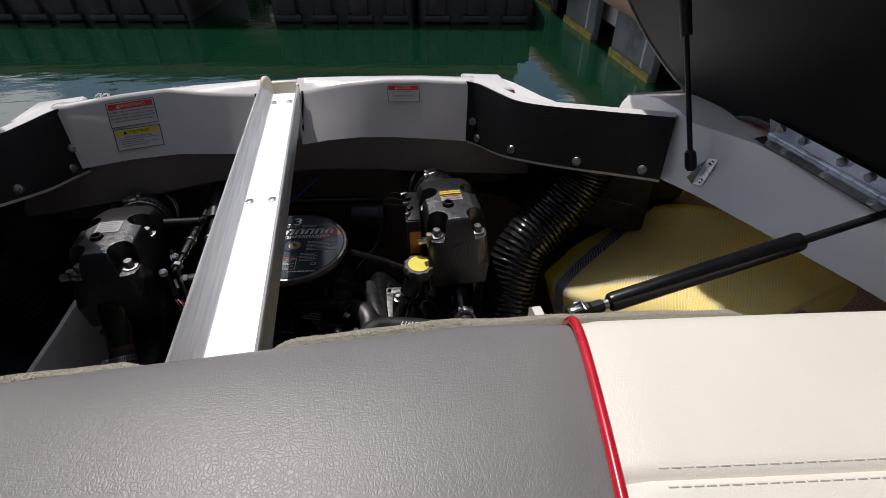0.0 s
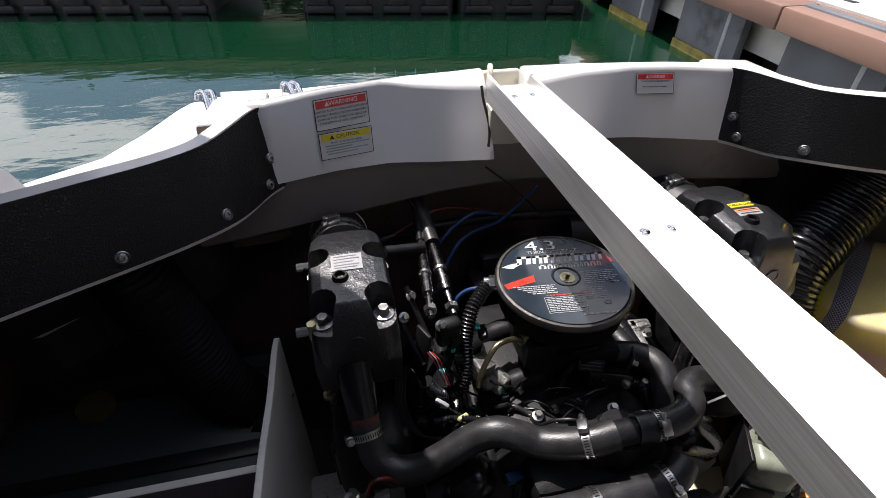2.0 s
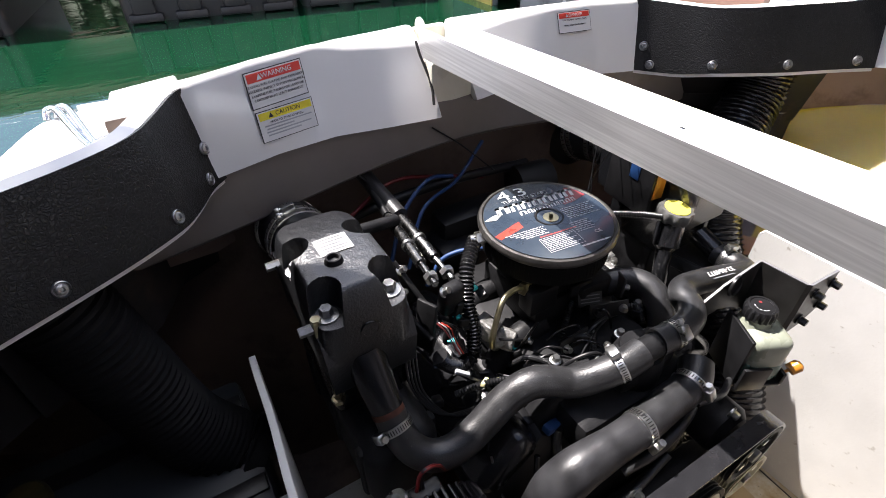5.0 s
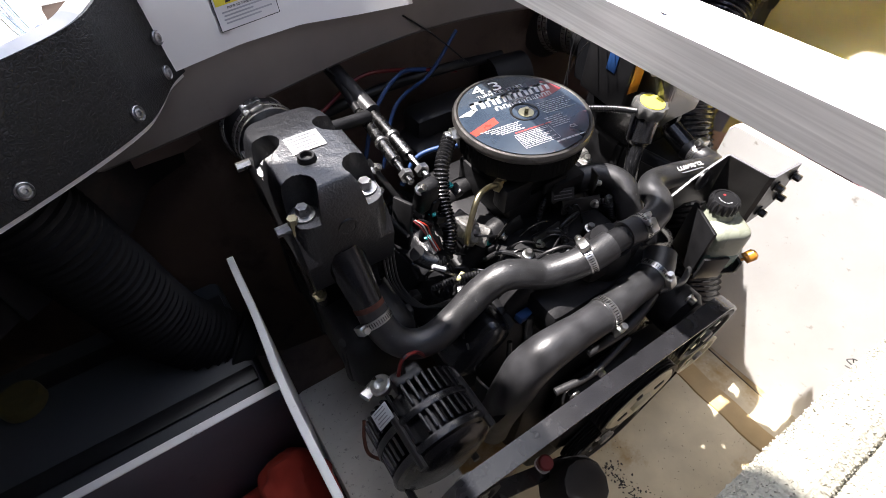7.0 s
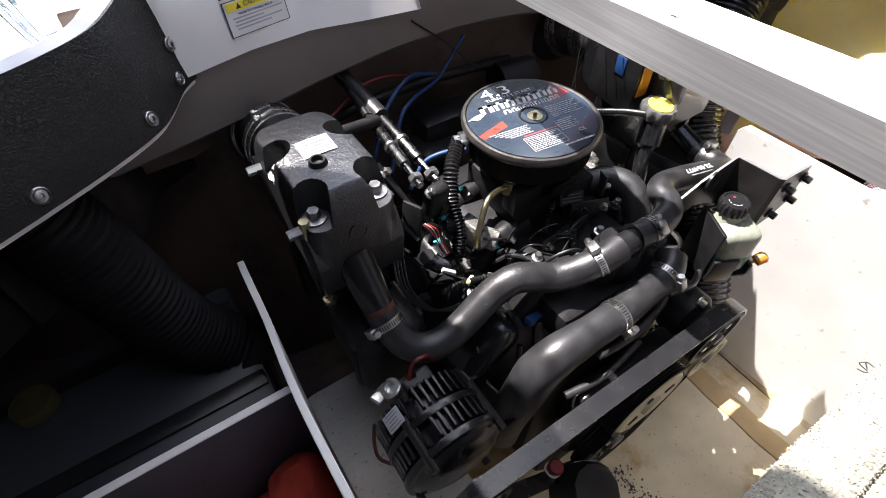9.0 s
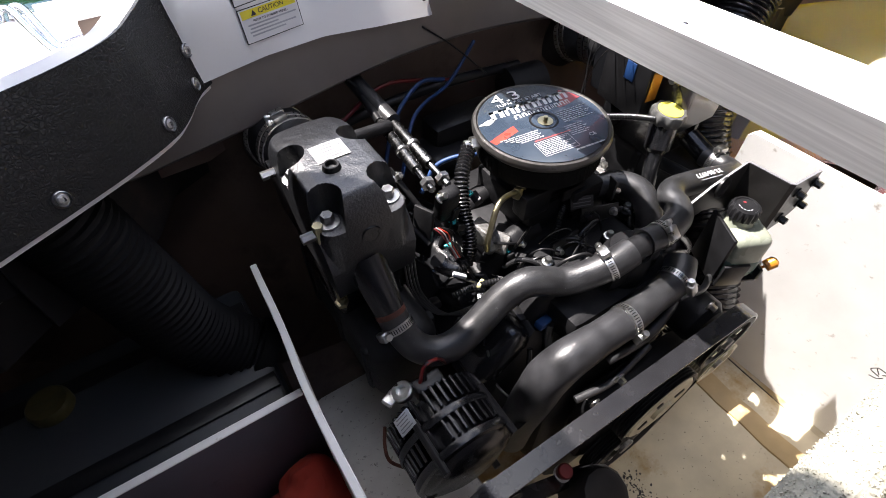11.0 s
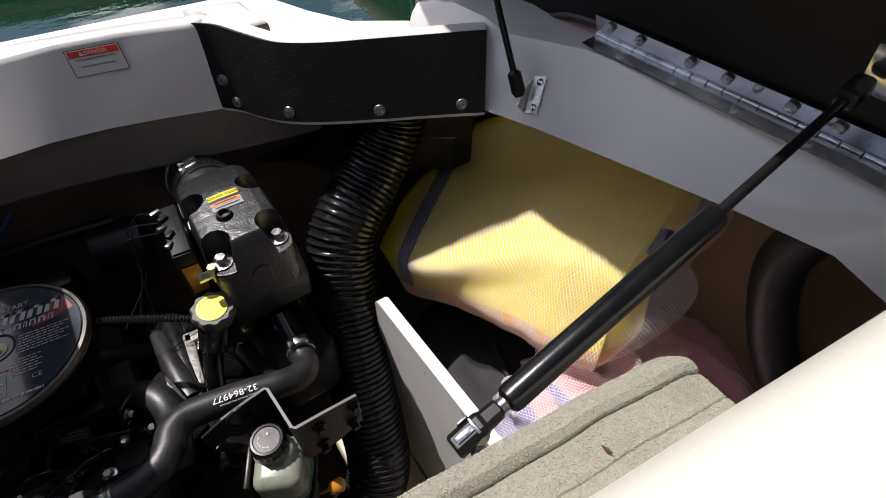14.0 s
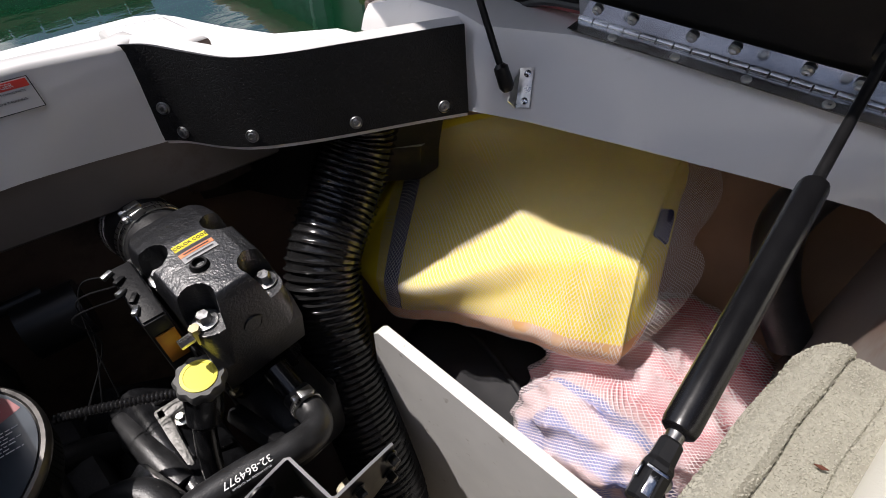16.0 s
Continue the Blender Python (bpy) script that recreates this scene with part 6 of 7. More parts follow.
    rod(bm, c + V(0.004, -0.002, -0.006), c + V(0.004, -0.002, 0.009), 0.003, seg=10)
    lathe(bm, c + V(0, 0, -0.005), (0, 0, 1), [(0.011, 0), (0.011, 0.003), (0.006, 0.004), (0, 0.004)], 6)
    part("wing_stud", bm, M_BRASS, a)
    bm = bmnew()
    rod(bm, (-0.236, 0.783, 0.417), (-0.257, 0.789, 0.417), 0.0075)
    lathe(bm, (-0.241, 0.7845, 0.417), (-1, 0.29, 0), [(0.011, 0), (0.011, 0.008), (0.008, 0.01)], 6)
    part("breather_nipple", bm, M_ZINC, a)
    bm = bmnew()
    ribbed(bm, glide([(-0.25, 0.788, 0.414), (-0.264, 0.776, 0.407), (-0.283, 0.757, 0.395), (-0.296, 0.733, 0.362), (-0.3, 0.71, 0.328), (-0.312, 0.695, 0.304), (-0.335, 0.690, 0.302), (-0.353, 0.690, 0.318), (-0.363, 0.694, 0.336)], 12), 0.0098, 0.0051, 0.0014, 18)
    part("split_loom", bm, M_LOOM, ENG, "black convoluted breather hose")
    bm = bmnew()
    ribbed(bm, glide([(-0.05, 0.768, 0.40), (-0.02, 0.752, 0.398), (0.02, 0.728, 0.396), (0.05, 0.712, 0.39)], 8), 0.0048, 0.0042, 0.0008, 12)
    part("split_loom", bm, M_LOOM, ENG, "thin black convoluted hose")


M_MESH = mat("dark_wire_mesh", (0.006, 0.006, 0.006), 0.7, var=0.3, scale=200, spec=0.1)
M_RIM = mat("dull_arrestor_rim", (0.11, 0.105, 0.1), 0.4, metal=0.8, var=0.25, scale=60, dirt=(0.06, 0.055, 0.05), dirt_at=0.58, dirt_scale=60)
arrestor()


def engine_block():
    bm = bmnew()
    box(bm, (CX, 0.71, 0.02), (0.26, 0.4, 0.3), 0.02)
    part("cylinder_block", bm, M_CAST, ENG)
    for s in (-1, 1):
        bm = bmnew()
        box(bm, (CX + s * 0.13, 0.73, 0.16), (0.14, 0.33, 0.16), 0.018, turn(0, s * 40, 0))
        part("cylinder_head", bm, M_CAST, ENG)
    bm = bmnew()
    box(bm, (CX, 0.68, -0.17), (0.2, 0.4, 0.12), 0.03)
    part("oil_pan", bm, M_CAST, ENG)
    for s in (-1, 1):
        bm = bmnew()
        q = turn(0, s * 42, 0)
        box(bm, Vector((CX + s * 0.178, 0.715, 0.225)), (0.105, 0.3, 0.055), 0.02, q, 3)
        vc = part("valve_cover", bm, M_ENGINE, ENG)
        for i in range(3):
            bm = bmnew()
            box(bm, Vector((CX + s * 0.178, 0.615 + i * 0.1, 0.225)) + q @ V(0, 0, 0.028), (0.06, 0.02, 0.012), 0.004, q)
            part("rib", bm, M_ENGINE, vc)
    bm = bmnew()
    box(bm, (CX, 0.70, 0.26), (0.2, 0.34, 0.06), 0.015)
    im = part("intake_manifold", bm, M_CAST, ENG)
    for i in range(3):
        for s in (-1, 1):
            bm = bmnew()
            tube(bm, glide([(CX + s * 0.03, 0.6 + i * 0.1, 0.292), (CX + s * 0.07, 0.6 + i * 0.1, 0.288), (CX + s * 0.105, 0.6 + i * 0.1, 0.262), (CX + s * 0.125, 0.6 + i * 0.1, 0.235)], 5), 0.019, 14)
            part("intake_runner", bm, M_CAST, im)
    bm = bmnew()
    box(bm, (-0.147, 0.757, 0.315), (0.12, 0.13, 0.05), 0.006)
    box(bm, (-0.147, 0.757, 0.355), (0.1, 0.115, 0.05), 0.01)
    lathe(bm, (-0.147, 0.757, 0.37), (0, 0, 1), [(0.055, 0), (0.06, 0.006), (0.06, 0.016)], 32)
    box(bm, (-0.195, 0.705, 0.35), (0.05, 0.03, 0.045), 0.006)
    box(bm, (-0.11, 0.69, 0.335), (0.06, 0.03, 0.04), 0.006)
    part("carburettor", bm, M_CAST, ENG)
    bm = bmnew()
    box(bm, (-0.135, 0.684, 0.352), (0.04, 0.004, 0.02), 0.001)
    part("black_plate", bm, M_PLASTIC, ENG)
    # fuel line
    bm = bmnew()
    tube(bm, glide([(-0.206, 0.716, 0.361), (-0.222, 0.712, 0.371), (-0.24, 0.708, 0.378), (-0.262, 0.7, 0.379), (-0.278, 0.69, 0.361), (-0.287, 0.684, 0.34), (-0.288, 0.684, 0.318)], 6), 0.0041, 10)
    f = part("fuel_line", bm, M_BRASS, ENG, "bent brass fuel line")
    bm = bmnew()
    lathe(bm, (-0.222, 0.711, 0.37), (0.85, 0.25, -0.45), [(0.008, 0), (0.0095, 0.002), (0.0095, 0.01), (0.012, 0.0105), (0.012, 0.024), (0.009, 0.026)], 6)
    part("fitting_nut", bm, M_BRASS, f)
    # thermostat housing with bright curved pipe
    bm = bmnew()
    lathe(bm, (-0.135, 0.575, 0.27), (0, -0.1, 1), [(0.05, 0), (0.05, 0.012), (0.036, 0.02), (0.034, 0.05), (0.028, 0.07), (0, 0.072)], 28)
    box(bm, (-0.135, 0.57, 0.315), (0.1, 0.05, 0.05), 0.014)
    part("thermostat_housing", bm, M_CAST, ENG)
    bm = bmnew()
    tube(bm, glide([(-0.075, 0.70, 0.315), (-0.04, 0.68, 0.325), (-0.025, 0.65, 0.325), (-0.03, 0.62, 0.31), (-0.04, 0.60, 0.28)], 8), 0.02, 18)
    part("water_hose", bm, M_RUBBER, ENG)
    bm = bmnew()
    tube(bm, glide([(-0.155, 0.61, 0.27), (-0.15, 0.59, 0.305), (-0.13, 0.575, 0.325), (-0.1, 0.57, 0.33), (-0.075, 0.575, 0.325)], 8), 0.0035, 8)
    part("dipstick_loop", bm, M_ZINC, ENG)
    rnd = random.Random(7)
    # small fittings in the valley and along the front
    for i in range(40):
        bm = bmnew()
        p = V(rnd.uniform(-0.38, 0.08), rnd.uniform(0.57, 0.72), rnd.uniform(0.19, 0.27))
        if -0.30 < p.x < -0.22 and p.y > 0.6:
            p.z += 0.03
        s = rnd.choice([(0.02, 0.014, 0.012), (0.03, 0.02, 0.016), (0.012, 0.012, 0.03), (0.04, 0.012, 0.012)])
        box(bm, p, s, 0.003, turn(rnd.uniform(-30, 30), rnd.uniform(-30, 30), rnd.uniform(0, 180)))
        part("fitting", bm, rnd.choice([M_CAST, M_PLASTIC, M_PLASTIC, M_CAST, M_ENGINE]), ENG)
    for i in range(22):
        bm = bmnew()
        a = V(rnd.uniform(-0.38, -0.2), rnd.uniform(0.64, 0.7), rnd.uniform(0.22, 0.28))
        b = a + V(rnd.uniform(-0.09, 0.12), rnd.uniform(-0.06, 0.06), rnd.uniform(-0.05, 0.05))
        k = (a + b) / 2 + V(rnd.uniform(-0.03, 0.03), rnd.uniform(-0.03, 0.03), rnd.uniform(0.0, 0.035))
        tube(bm, glide([a, k, b], 6), rnd.choice([0.0016, 0.002, 0.003]), 6)
        part("wire", bm, rnd.choice([M_PLASTIC, M_PLASTIC, M_LOOM, M_LOOM, M_PLASTIC]), ENG)
    for p in ((-0.276, 0.745, 0.371), (-0.316, 0.725, 0.355), (-0.31, 0.722, 0.348), (-0.333, 0.71, 0.331), (-0.252, 0.685, 0.294), (-0.247, 0.681, 0.288), (-0.239, 0.64, 0.24)):
        bm = bmnew()
        q = turn(rnd.uniform(-30, 30), rnd.uniform(-30, 30), rnd.uniform(0, 180))
        box(bm, p, (0.0075, 0.0055, 0.0055), 0.001, q)
        box(bm, Vector(p) + q @ V(0.001, 0.005, 0), (0.003, 0.005, 0.004), 0.0006, q)
        c = part("connector", bm, M_TEAL, ENG, "teal electrical connector")
        bm = bmnew()
        box(bm, Vector(p) + V(0.007, -0.005, -0.008), (0.02, 0.013, 0.01), 0.002, turn(rnd.uniform(-30, 30), rnd.uniform(-30, 30), rnd.uniform(0, 180)))
        part("connector_body", bm, M_PLASTIC, c)
    for k in range(5):
        bm = bmnew()
        o = V(0.003 * k, 0.001 * (k % 2), -0.001 * k)
        tube(bm, glide([V(-0.356, 0.712, 0.376) + o, V(-0.35, 0.704, 0.368) + o * 1.6, V(-0.343, 0.7, 0.35) + o, V(-0.335, 0.69, 0.325) + o], 5), 0.001, 6)
        part("wire", bm, (M_DULLFLASH, M_PALEPRINT, M_FLASH, M_PLASTIC, M_PLASTIC)[k], ENG)
    for k in range(4):
        bm = bmnew()
        o = V(-0.004 * k, 0.002 * k, 0.001 * k)
        tube(bm, glide([V(-0.386, 0.72, 0.34) + o, V(-0.392, 0.69, 0.29) + o, V(-0.37, 0.655, 0.262) + o, V(-0.32, 0.64, 0.262) + o, V(-0.26, 0.65, 0.25)], 8), 0.0016, 6)
        part("wire", bm, M_PLASTIC, ENG)
    # two pale plugs behind the water hose
    for p, spin, m in (((-0.318, 0.655, 0.295), 35, M_IVORYPLUG), ((-0.3, 0.648, 0.29), 60, M_IVORYPLUG), ((-0.345, 0.668, 0.318), -30, M_PRINTGREY)):
        bm = bmnew()
        box(bm, p, (0.02, 0.006, 0.006), 0.0015, turn(0, 25, spin))
        part("plug", bm, m, ENG, "pale yellowish cable plug")
    # rough bare casting behind the fuel line
    for p, sz, spin in (((-0.278, 0.712, 0.326), (0.034, 0.03, 0.026), (10, 24, 30)), ((-0.252, 0.7, 0.298), (0.03, 0.028, 0.03), (15, 40, 50)), ((-0.268, 0.698, 0.304), (0.02, 0.022, 0.022), (35, 10, 10))):
        bm = bmnew()
        box(bm, p, sz, 0.004, turn(*spin), 2)
        bmesh.ops.subdivide_edges(bm, edges=bm.edges[:], cuts=2, use_grid_fill=True)
        for v in bm.verts:
            v.co += 0.003 * noise.noise_vector(v.co * 90)
        part("casting", bm, M_GREYCAST, ENG, "rough bare grey casting")


M_IVORYPLUG = mat("yellowed_plug", (0.6, 0.55, 0.3), 0.4, var=0.1)
M_GREYCAST = mat("grey_casting", (0.24, 0.235, 0.225), 0.5, metal=0.5, var=0.4, scale=150, bump=0.8, bump_scale=260)
engine_block()


def hoses():
    def hose(name, pts, r, ends, label, n=10):
        line = glide(pts, n)
        bm = bmnew()
        tube(bm, line, r, 24)
        h = part(name, bm, M_RUBBER, ENG, label)
        for k, s in ends:
            i = min(len(line) - 2, max(1, int(k * (len(line) - 1))))
            clamp(line[i], line[i + 1] - line[i - 1], r if isinstance(r, float) else r[i], h, s)
        return h, line
    hose("water_hose", [(-0.451, 0.664, 0.318), (-0.449, 0.648, 0.302), (-0.440, 0.627, 0.283), (-0.420, 0.612, 0.273), (-0.392, 0.606, 0.274), (-0.358, 0.608, 0.287), (-0.322, 0.61, 0.311), (-0.290, 0.605, 0.329), (-0.262, 0.594, 0.328), (-0.238, 0.583, 0.322), (-0.208, 0.57, 0.33), (-0.178, 0.56, 0.343), (-0.15, 0.558, 0.35)], 0.0198, [(0.07, (-0.9, -0.6, -0.3)), (0.9, (0.1, 0.25, 1))], "ribbed black rubber water hose between manifold and thermostat")
    bm = bmnew()
    rod(bm, (-0.456, 0.715, 0.385), (-0.4515, 0.664, 0.318), 0.026, 0.0195, 20)
    part("manifold_pipe", bm, M_GLOSSBLACK, ENG)
    bm = bmnew()
    rod(bm, (-0.4518, 0.6685, 0.3237), (-0.4514, 0.664, 0.318), 0.0203, seg=20)
    part("rust_ring", bm, M_RUSTY, ENG, "rusty pipe end")
    bm = bmnew()
    rod(bm, (-0.165, 0.559, 0.347), (-0.10, 0.558, 0.352), 0.0165, seg=18)
    part("thermostat_pipe", bm, M_CAST, ENG)
    h, line = hose("water_hose", [(-0.125, 0.559, 0.352), (-0.085, 0.557, 0.352), (-0.052, 0.564, 0.352), (-0.033, 0.58, 0.351), (-0.023, 0.6, 0.349), (-0.004, 0.612, 0.346), (0.03, 0.611, 0.341), (0.07, 0.605, 0.336), (0.108, 0.598, 0.329), (0.136, 0.6, 0.32), (0.148, 0.614, 0.314), (0.151, 0.638, 0.311), (0.151, 0.66, 0.311)], 0.0185, [(0.06, (0.2, -0.8, 1)), (0.93, (0.2, 0, 1))], "black rubber water hose with a printed part number")
    words("32-864977", 0.0125, Matrix.Translation((0.056, 0.6, 0.3585)) @ turn(0, 7, 0).to_4x4() @ turn(0, 0, 173).to_4x4(), M_WHITE, h)
    words("RLN MADE IN CHINA", 0.0045, Matrix.Translation((0.056, 0.5925, 0.3555)) @ turn(0, 7, 0).to_4x4() @ turn(24, 0, 173).to_4x4(), M_PRINTGREY, h)
    bm = bmnew()
    rod(bm, (0.151, 0.655, 0.311), (0.151, 0.70, 0.325), 0.0172, seg=18)
    part("manifold_pipe", bm, M_ENGINE, ENG)
    ph = glide([(-0.318, 0.54, 0.0), (-0.326, 0.53, 0.09), (-0.327, 0.52, 0.16), (-0.325, 0.513, 0.212), (-0.314, 0.511, 0.252), (-0.291, 0.508, 0.278), (-0.26, 0.506, 0.286), (-0.23, 0.505, 0.288), (-0.2, 0.505, 0.289), (-0.185, 0.505, 0.289)], 10)
    bm = bmnew()
    tube(bm, ph, [0.0285 - 0.006 * max(0.0, min(1.0, (i / (len(ph) - 1) - 0.45) / 0.3)) for i in range(len(ph))], 28)
    h = part("pump_hose", bm, M_DUSTY, ENG, "thick scuffed rubber circulating pump hose with a whitish stain")
    clamp(ph[-6], ph[-5] - ph[-7], 0.0228, h, (0.1, -1, -0.2), 0.012)
    hose("pump_hose", [(-0.205, 0.505, 0.289), (-0.165, 0.508, 0.29), (-0.135, 0.511, 0.291), (-0.105, 0.512, 0.292), (-0.08, 0.517, 0.297), (-0.062, 0.53, 0.303)], 0.0225, [(0.7, (0, -1, 0.3))], "short black rubber coupling hose")
    # thin convoluted loom hanging behind the pump hose, with its connectors
    bm = bmnew()
    ribbed(bm, glide([(-0.260, 0.645, 0.168), (-0.247, 0.645, 0.090), (-0.231, 0.645, 0.005), (-0.221, 0.645, -0.112)], 8), 0.0066, 0.0044, 0.001, 12)
    lo = part("split_loom", bm, M_LOOM, ENG, "thin black convoluted hose")
    bm = bmnew()
    box(bm, (-0.264, 0.640, 0.170), (0.026, 0.014, 0.014), 0.002, turn(0, 12, 10))
    part("connector", bm, M_BLUEPLUG, lo, "blue electrical connector")
    bm = bmnew()
    box(bm, (-0.220, 0.660, 0.178), (0.009, 0.009, 0.014), 0.0015, turn(0, 30, 0))
    part("connector", bm, M_TEAL, lo, "teal electrical connector")
    # oil filler with yellow cap
    bm = bmnew()
    tube(bm, glide([(0.028, 0.665, 0.27), (0.04, 0.68, 0.31), (0.058, 0.697, 0.35), (0.072, 0.706, 0.375)], 6), 0.013, 16)
    tube(bm, [V(0.055, 0.692, 0.335), V(0.057, 0.694, 0.342), V(0.069, 0.704, 0.37), V(0.073, 0.7065, 0.38)], [0.014, 0.0205, 0.0215, 0.0205], 24)
    f = part("oil_filler_tube", bm, M_ENGINE, ENG)
    n = Vector((0.05, -0.1, 1)).normalized()
    bm = bmnew()
    seg = 64
    c = Vector((0.075, 0.708, 0.384))
    rings = []
    x = n.orthogonal().normalized()
    y = n.cross(x)
    for r, hgt in ((0.021, -0.012), (0.0255, 0.0), (0.027, 0.004), (0.027, 0.013), (0.0248, 0.0165), (0.02, 0.0165)):
        rings.append([c + n * hgt + (r + (0.0014 * math.cos(10 * a) if r > 0.021 else 0)) * (math.cos(a) * x + math.sin(a) * y) for a in (2 * math.pi * k / seg for k in range(seg))])
    loft(bm, rings)
    cap = part("filler_cap", bm, M_FADED, f, "scalloped faded black filler cap")
    bm = bmnew()
    lathe(bm, c + n * 0.0166, n, [(0.0198, 0), (0.0195, 0.0012), (0.016, 0.0014), (0.0155, 0.0008), (0, 0.0008)], 40)
    part("yellow_disc", bm, M_YELLOW, cap, "bright yellow cap disc")
    bm = bmnew()
    tube(bm, [V(-0.021, 0.827, 0.249), V(-0.02, 0.82, 0.25), V(-0.008, 0.71, 0.264), V(-0.005, 0.685, 0.262)], [0.017, 0.0195, 0.0195, 0.018], 20)
    part("breather_tube", bm, M_RUBBER, ENG)
    bm = bmnew()
    box(bm, (0.016, 0.747, 0.263), (0.018, 0.1, 0.014), 0.005, turn(0, 0, -6))
    box(bm, (0.032, 0.785, 0.263), (0.04, 0.022, 0.014), 0.005, turn(0, 0, -6))
    bk = part("bracket", bm, M_GREYCAST, ENG, "bare cast metal bracket")
    hexbolt((0.036, 0.765, 0.262), (0, 0, 1), 0.006, 0.008, bk)
    bm = bmnew()
    box(bm, (0.095, 0.655, 0.30), (0.02, 0.1, 0.02), 0.004, turn(0, 30, 12))
    part("manifold_rail", bm, M_CAST, ENG)


M_FADED = mat("faded_black_plastic", (0.085, 0.085, 0.082), 0.45, var=0.25, scale=60, bump=0.06)
M_RUSTY = mat("rusty_iron", (0.11, 0.035, 0.02), 0.8, var=0.4, scale=90, bump=0.5)
hoses()




def front_drive():
    """Alternator, pulleys, ribbed belt, steering pump and its reservoir."""
    ac = Vector((-0.450, 0.518, 0.215))
    bm = bmnew()
    lathe(bm, ac + V(0, 0.055, 0), (0, -1, 0), [(0, 0), (0.04, 0), (0.052, 0.006), (0.057, 0.02), (0.058, 0.05), (0.057, 0.07), (0.064, 0.072), (0.066, 0.082), (0.058, 0.09), (0.04, 0.096), (0, 0.097)], 40)
    a = part("alternator", bm, M_GLOSSBLACK, ENG, "black alternator with slotted housing")
    for k in range(42):
        t = 2 * math.pi * k / 42
        if k % 14 == 13:
            continue
        for y, ln in ((0.038, 0.03), (-0.002, 0.026)):
            bm = bmnew()
            box(bm, ac + V(math.cos(t) * 0.0635, y, math.sin(t) * 0.0635), (0.012, ln, 0.0045), 0.001, turn(0, -math.degrees(t), 0))
            part("rib", bm, M_GLOSSBLACK, a)
    bm = bmnew()
    for y in (0.018, -0.02):
        lathe(bm, ac + V(0, y, 0), (0, -1, 0), [(0.062, -0.003), (0.0705, -0.001), (0.0715, 0.004), (0.0705, 0.008), (0.062, 0.01)], 40)
    part("band", bm, M_GLOSSBLACK, a)
    for k in range(4):
        t = math.pi * (0.2 + k * 0.5)
        bm = bmnew()
        rod(bm, ac + V(math.cos(t) * 0.069, 0.03, math.sin(t) * 0.069), ac + V(math.cos(t) * 0.069, -0.042, math.sin(t) * 0.069), 0.005, seg=8)
        part("through_bolt", bm, M_PLASTIC, a)
    bm = bmnew()
    box(bm, ac + V(-0.0495, 0.035, 0.0535), (0.026, 0.022, 0.002), 0.0005, turn(0, -43, 0))
    lb = part("label_plate", bm, M_PRINTGREY, a, "pale printed label")
    for k in range(5):
        bm = bmnew()
        q = turn(0, -43, 0)
        box(bm, ac + V(-0.0495, 0.035, 0.0535) + q @ V(-0.001 * (k % 2), -0.008 + 0.004 * k, 0.0012), (0.02 - 0.003 * (k % 3), 0.0012, 0.0005), 0, q)
        part("print_bar", bm, M_DARKPRINT, lb)
    bm = bmnew()
    box(bm, ac + V(0.0, 0.062, 0.05), (0.04, 0.02, 0.025), 0.004)
    part("terminal_block", bm, M_PLASTIC, a)
    bm = bmnew()
    lathe(bm, ac + V(-0.03, 0.07, 0.045), (-0.3, 0.2, 0.9), [(0.013, 0), (0.014, 0.002), (0.014, 0.009), (0.012, 0.011), (0.007, 0.011), (0.0065, 0.004), (0, 0.004)], 20)
    box(bm, ac + V(-0.046, 0.074, 0.046), (0.026, 0.015, 0.007), 0.002, turn(10, 20, 30))
    part("terminal", bm, M_ZINC, a)
    for k in range(3):
        bm = bmnew()
        tube(bm, glide([ac + V(-0.01 + k * 0.004, 0.065, 0.062), ac + V(0.0, 0.07, 0.085), ac + V(0.02, 0.072, 0.08), ac + V(0.035, 0.075, 0.05)], 6), 0.0026, 8)
        part("wire", bm, (M_REDWIRE, M_PLASTIC, M_PLASTIC)[k], a)
    bm = bmnew()
    tube(bm, glide([(-0.51, 0.60, 0.17), (-0.52, 0.585, 0.15), (-0.522, 0.57, 0.13), (-0.505, 0.555, 0.11)], 6), 0.0025)
    part("wire", bm, M_RUSTY, a, "orange cable")
    YB = 0.437

    def pulley(c, r, material, hub, label, spokes=0):
        bm = bmnew()
        w = 0.026
        prof = [(hub, w / 2 - 0.004), (r - 0.012, w / 2 - 0.006), (r - 0.008, w / 2), (r, w / 2)]
        for i in range(6):
            y = w / 2 - (i + 0.5) * w / 6
            prof += [(r - 0.002, y + 0.001), (r, y)]
        prof += [(r, -w / 2), (r - 0.008, -w / 2), (r - 0.012, -w / 2 + 0.01), (hub, -w / 2 + 0.008), (hub, w / 2 - 0.004)]
        lathe(bm, (c[0], YB, c[1]), (0, -1, 0), prof, 48)
        p = part("pulley", bm, material, ENG, label)
        bm = bmnew()
        lathe(bm, (c[0], YB, c[1]), (0, -1, 0), [(0, -0.02), (hub * 0.98, -0.02), (hub * 0.98, 0.004), (hub * 0.5, 0.006), (hub * 0.5, 0.016), (0, 0.017)], 24)
        part("hub", bm, M_GREYCAST, p)
        for k in range(4):
            t = math.pi * (0.25 + 0.5 * k)
            bm = bmnew()
            lathe(bm, (c[0] + math.cos(t) * r * 0.45, YB - 0.006, c[1] + math.sin(t) * r * 0.45), (0, -1, 0), [(0.006, 0), (0.006, 0.006), (0, 0.0065)], 6)
            part("bolt", bm, M_ZINC, p)
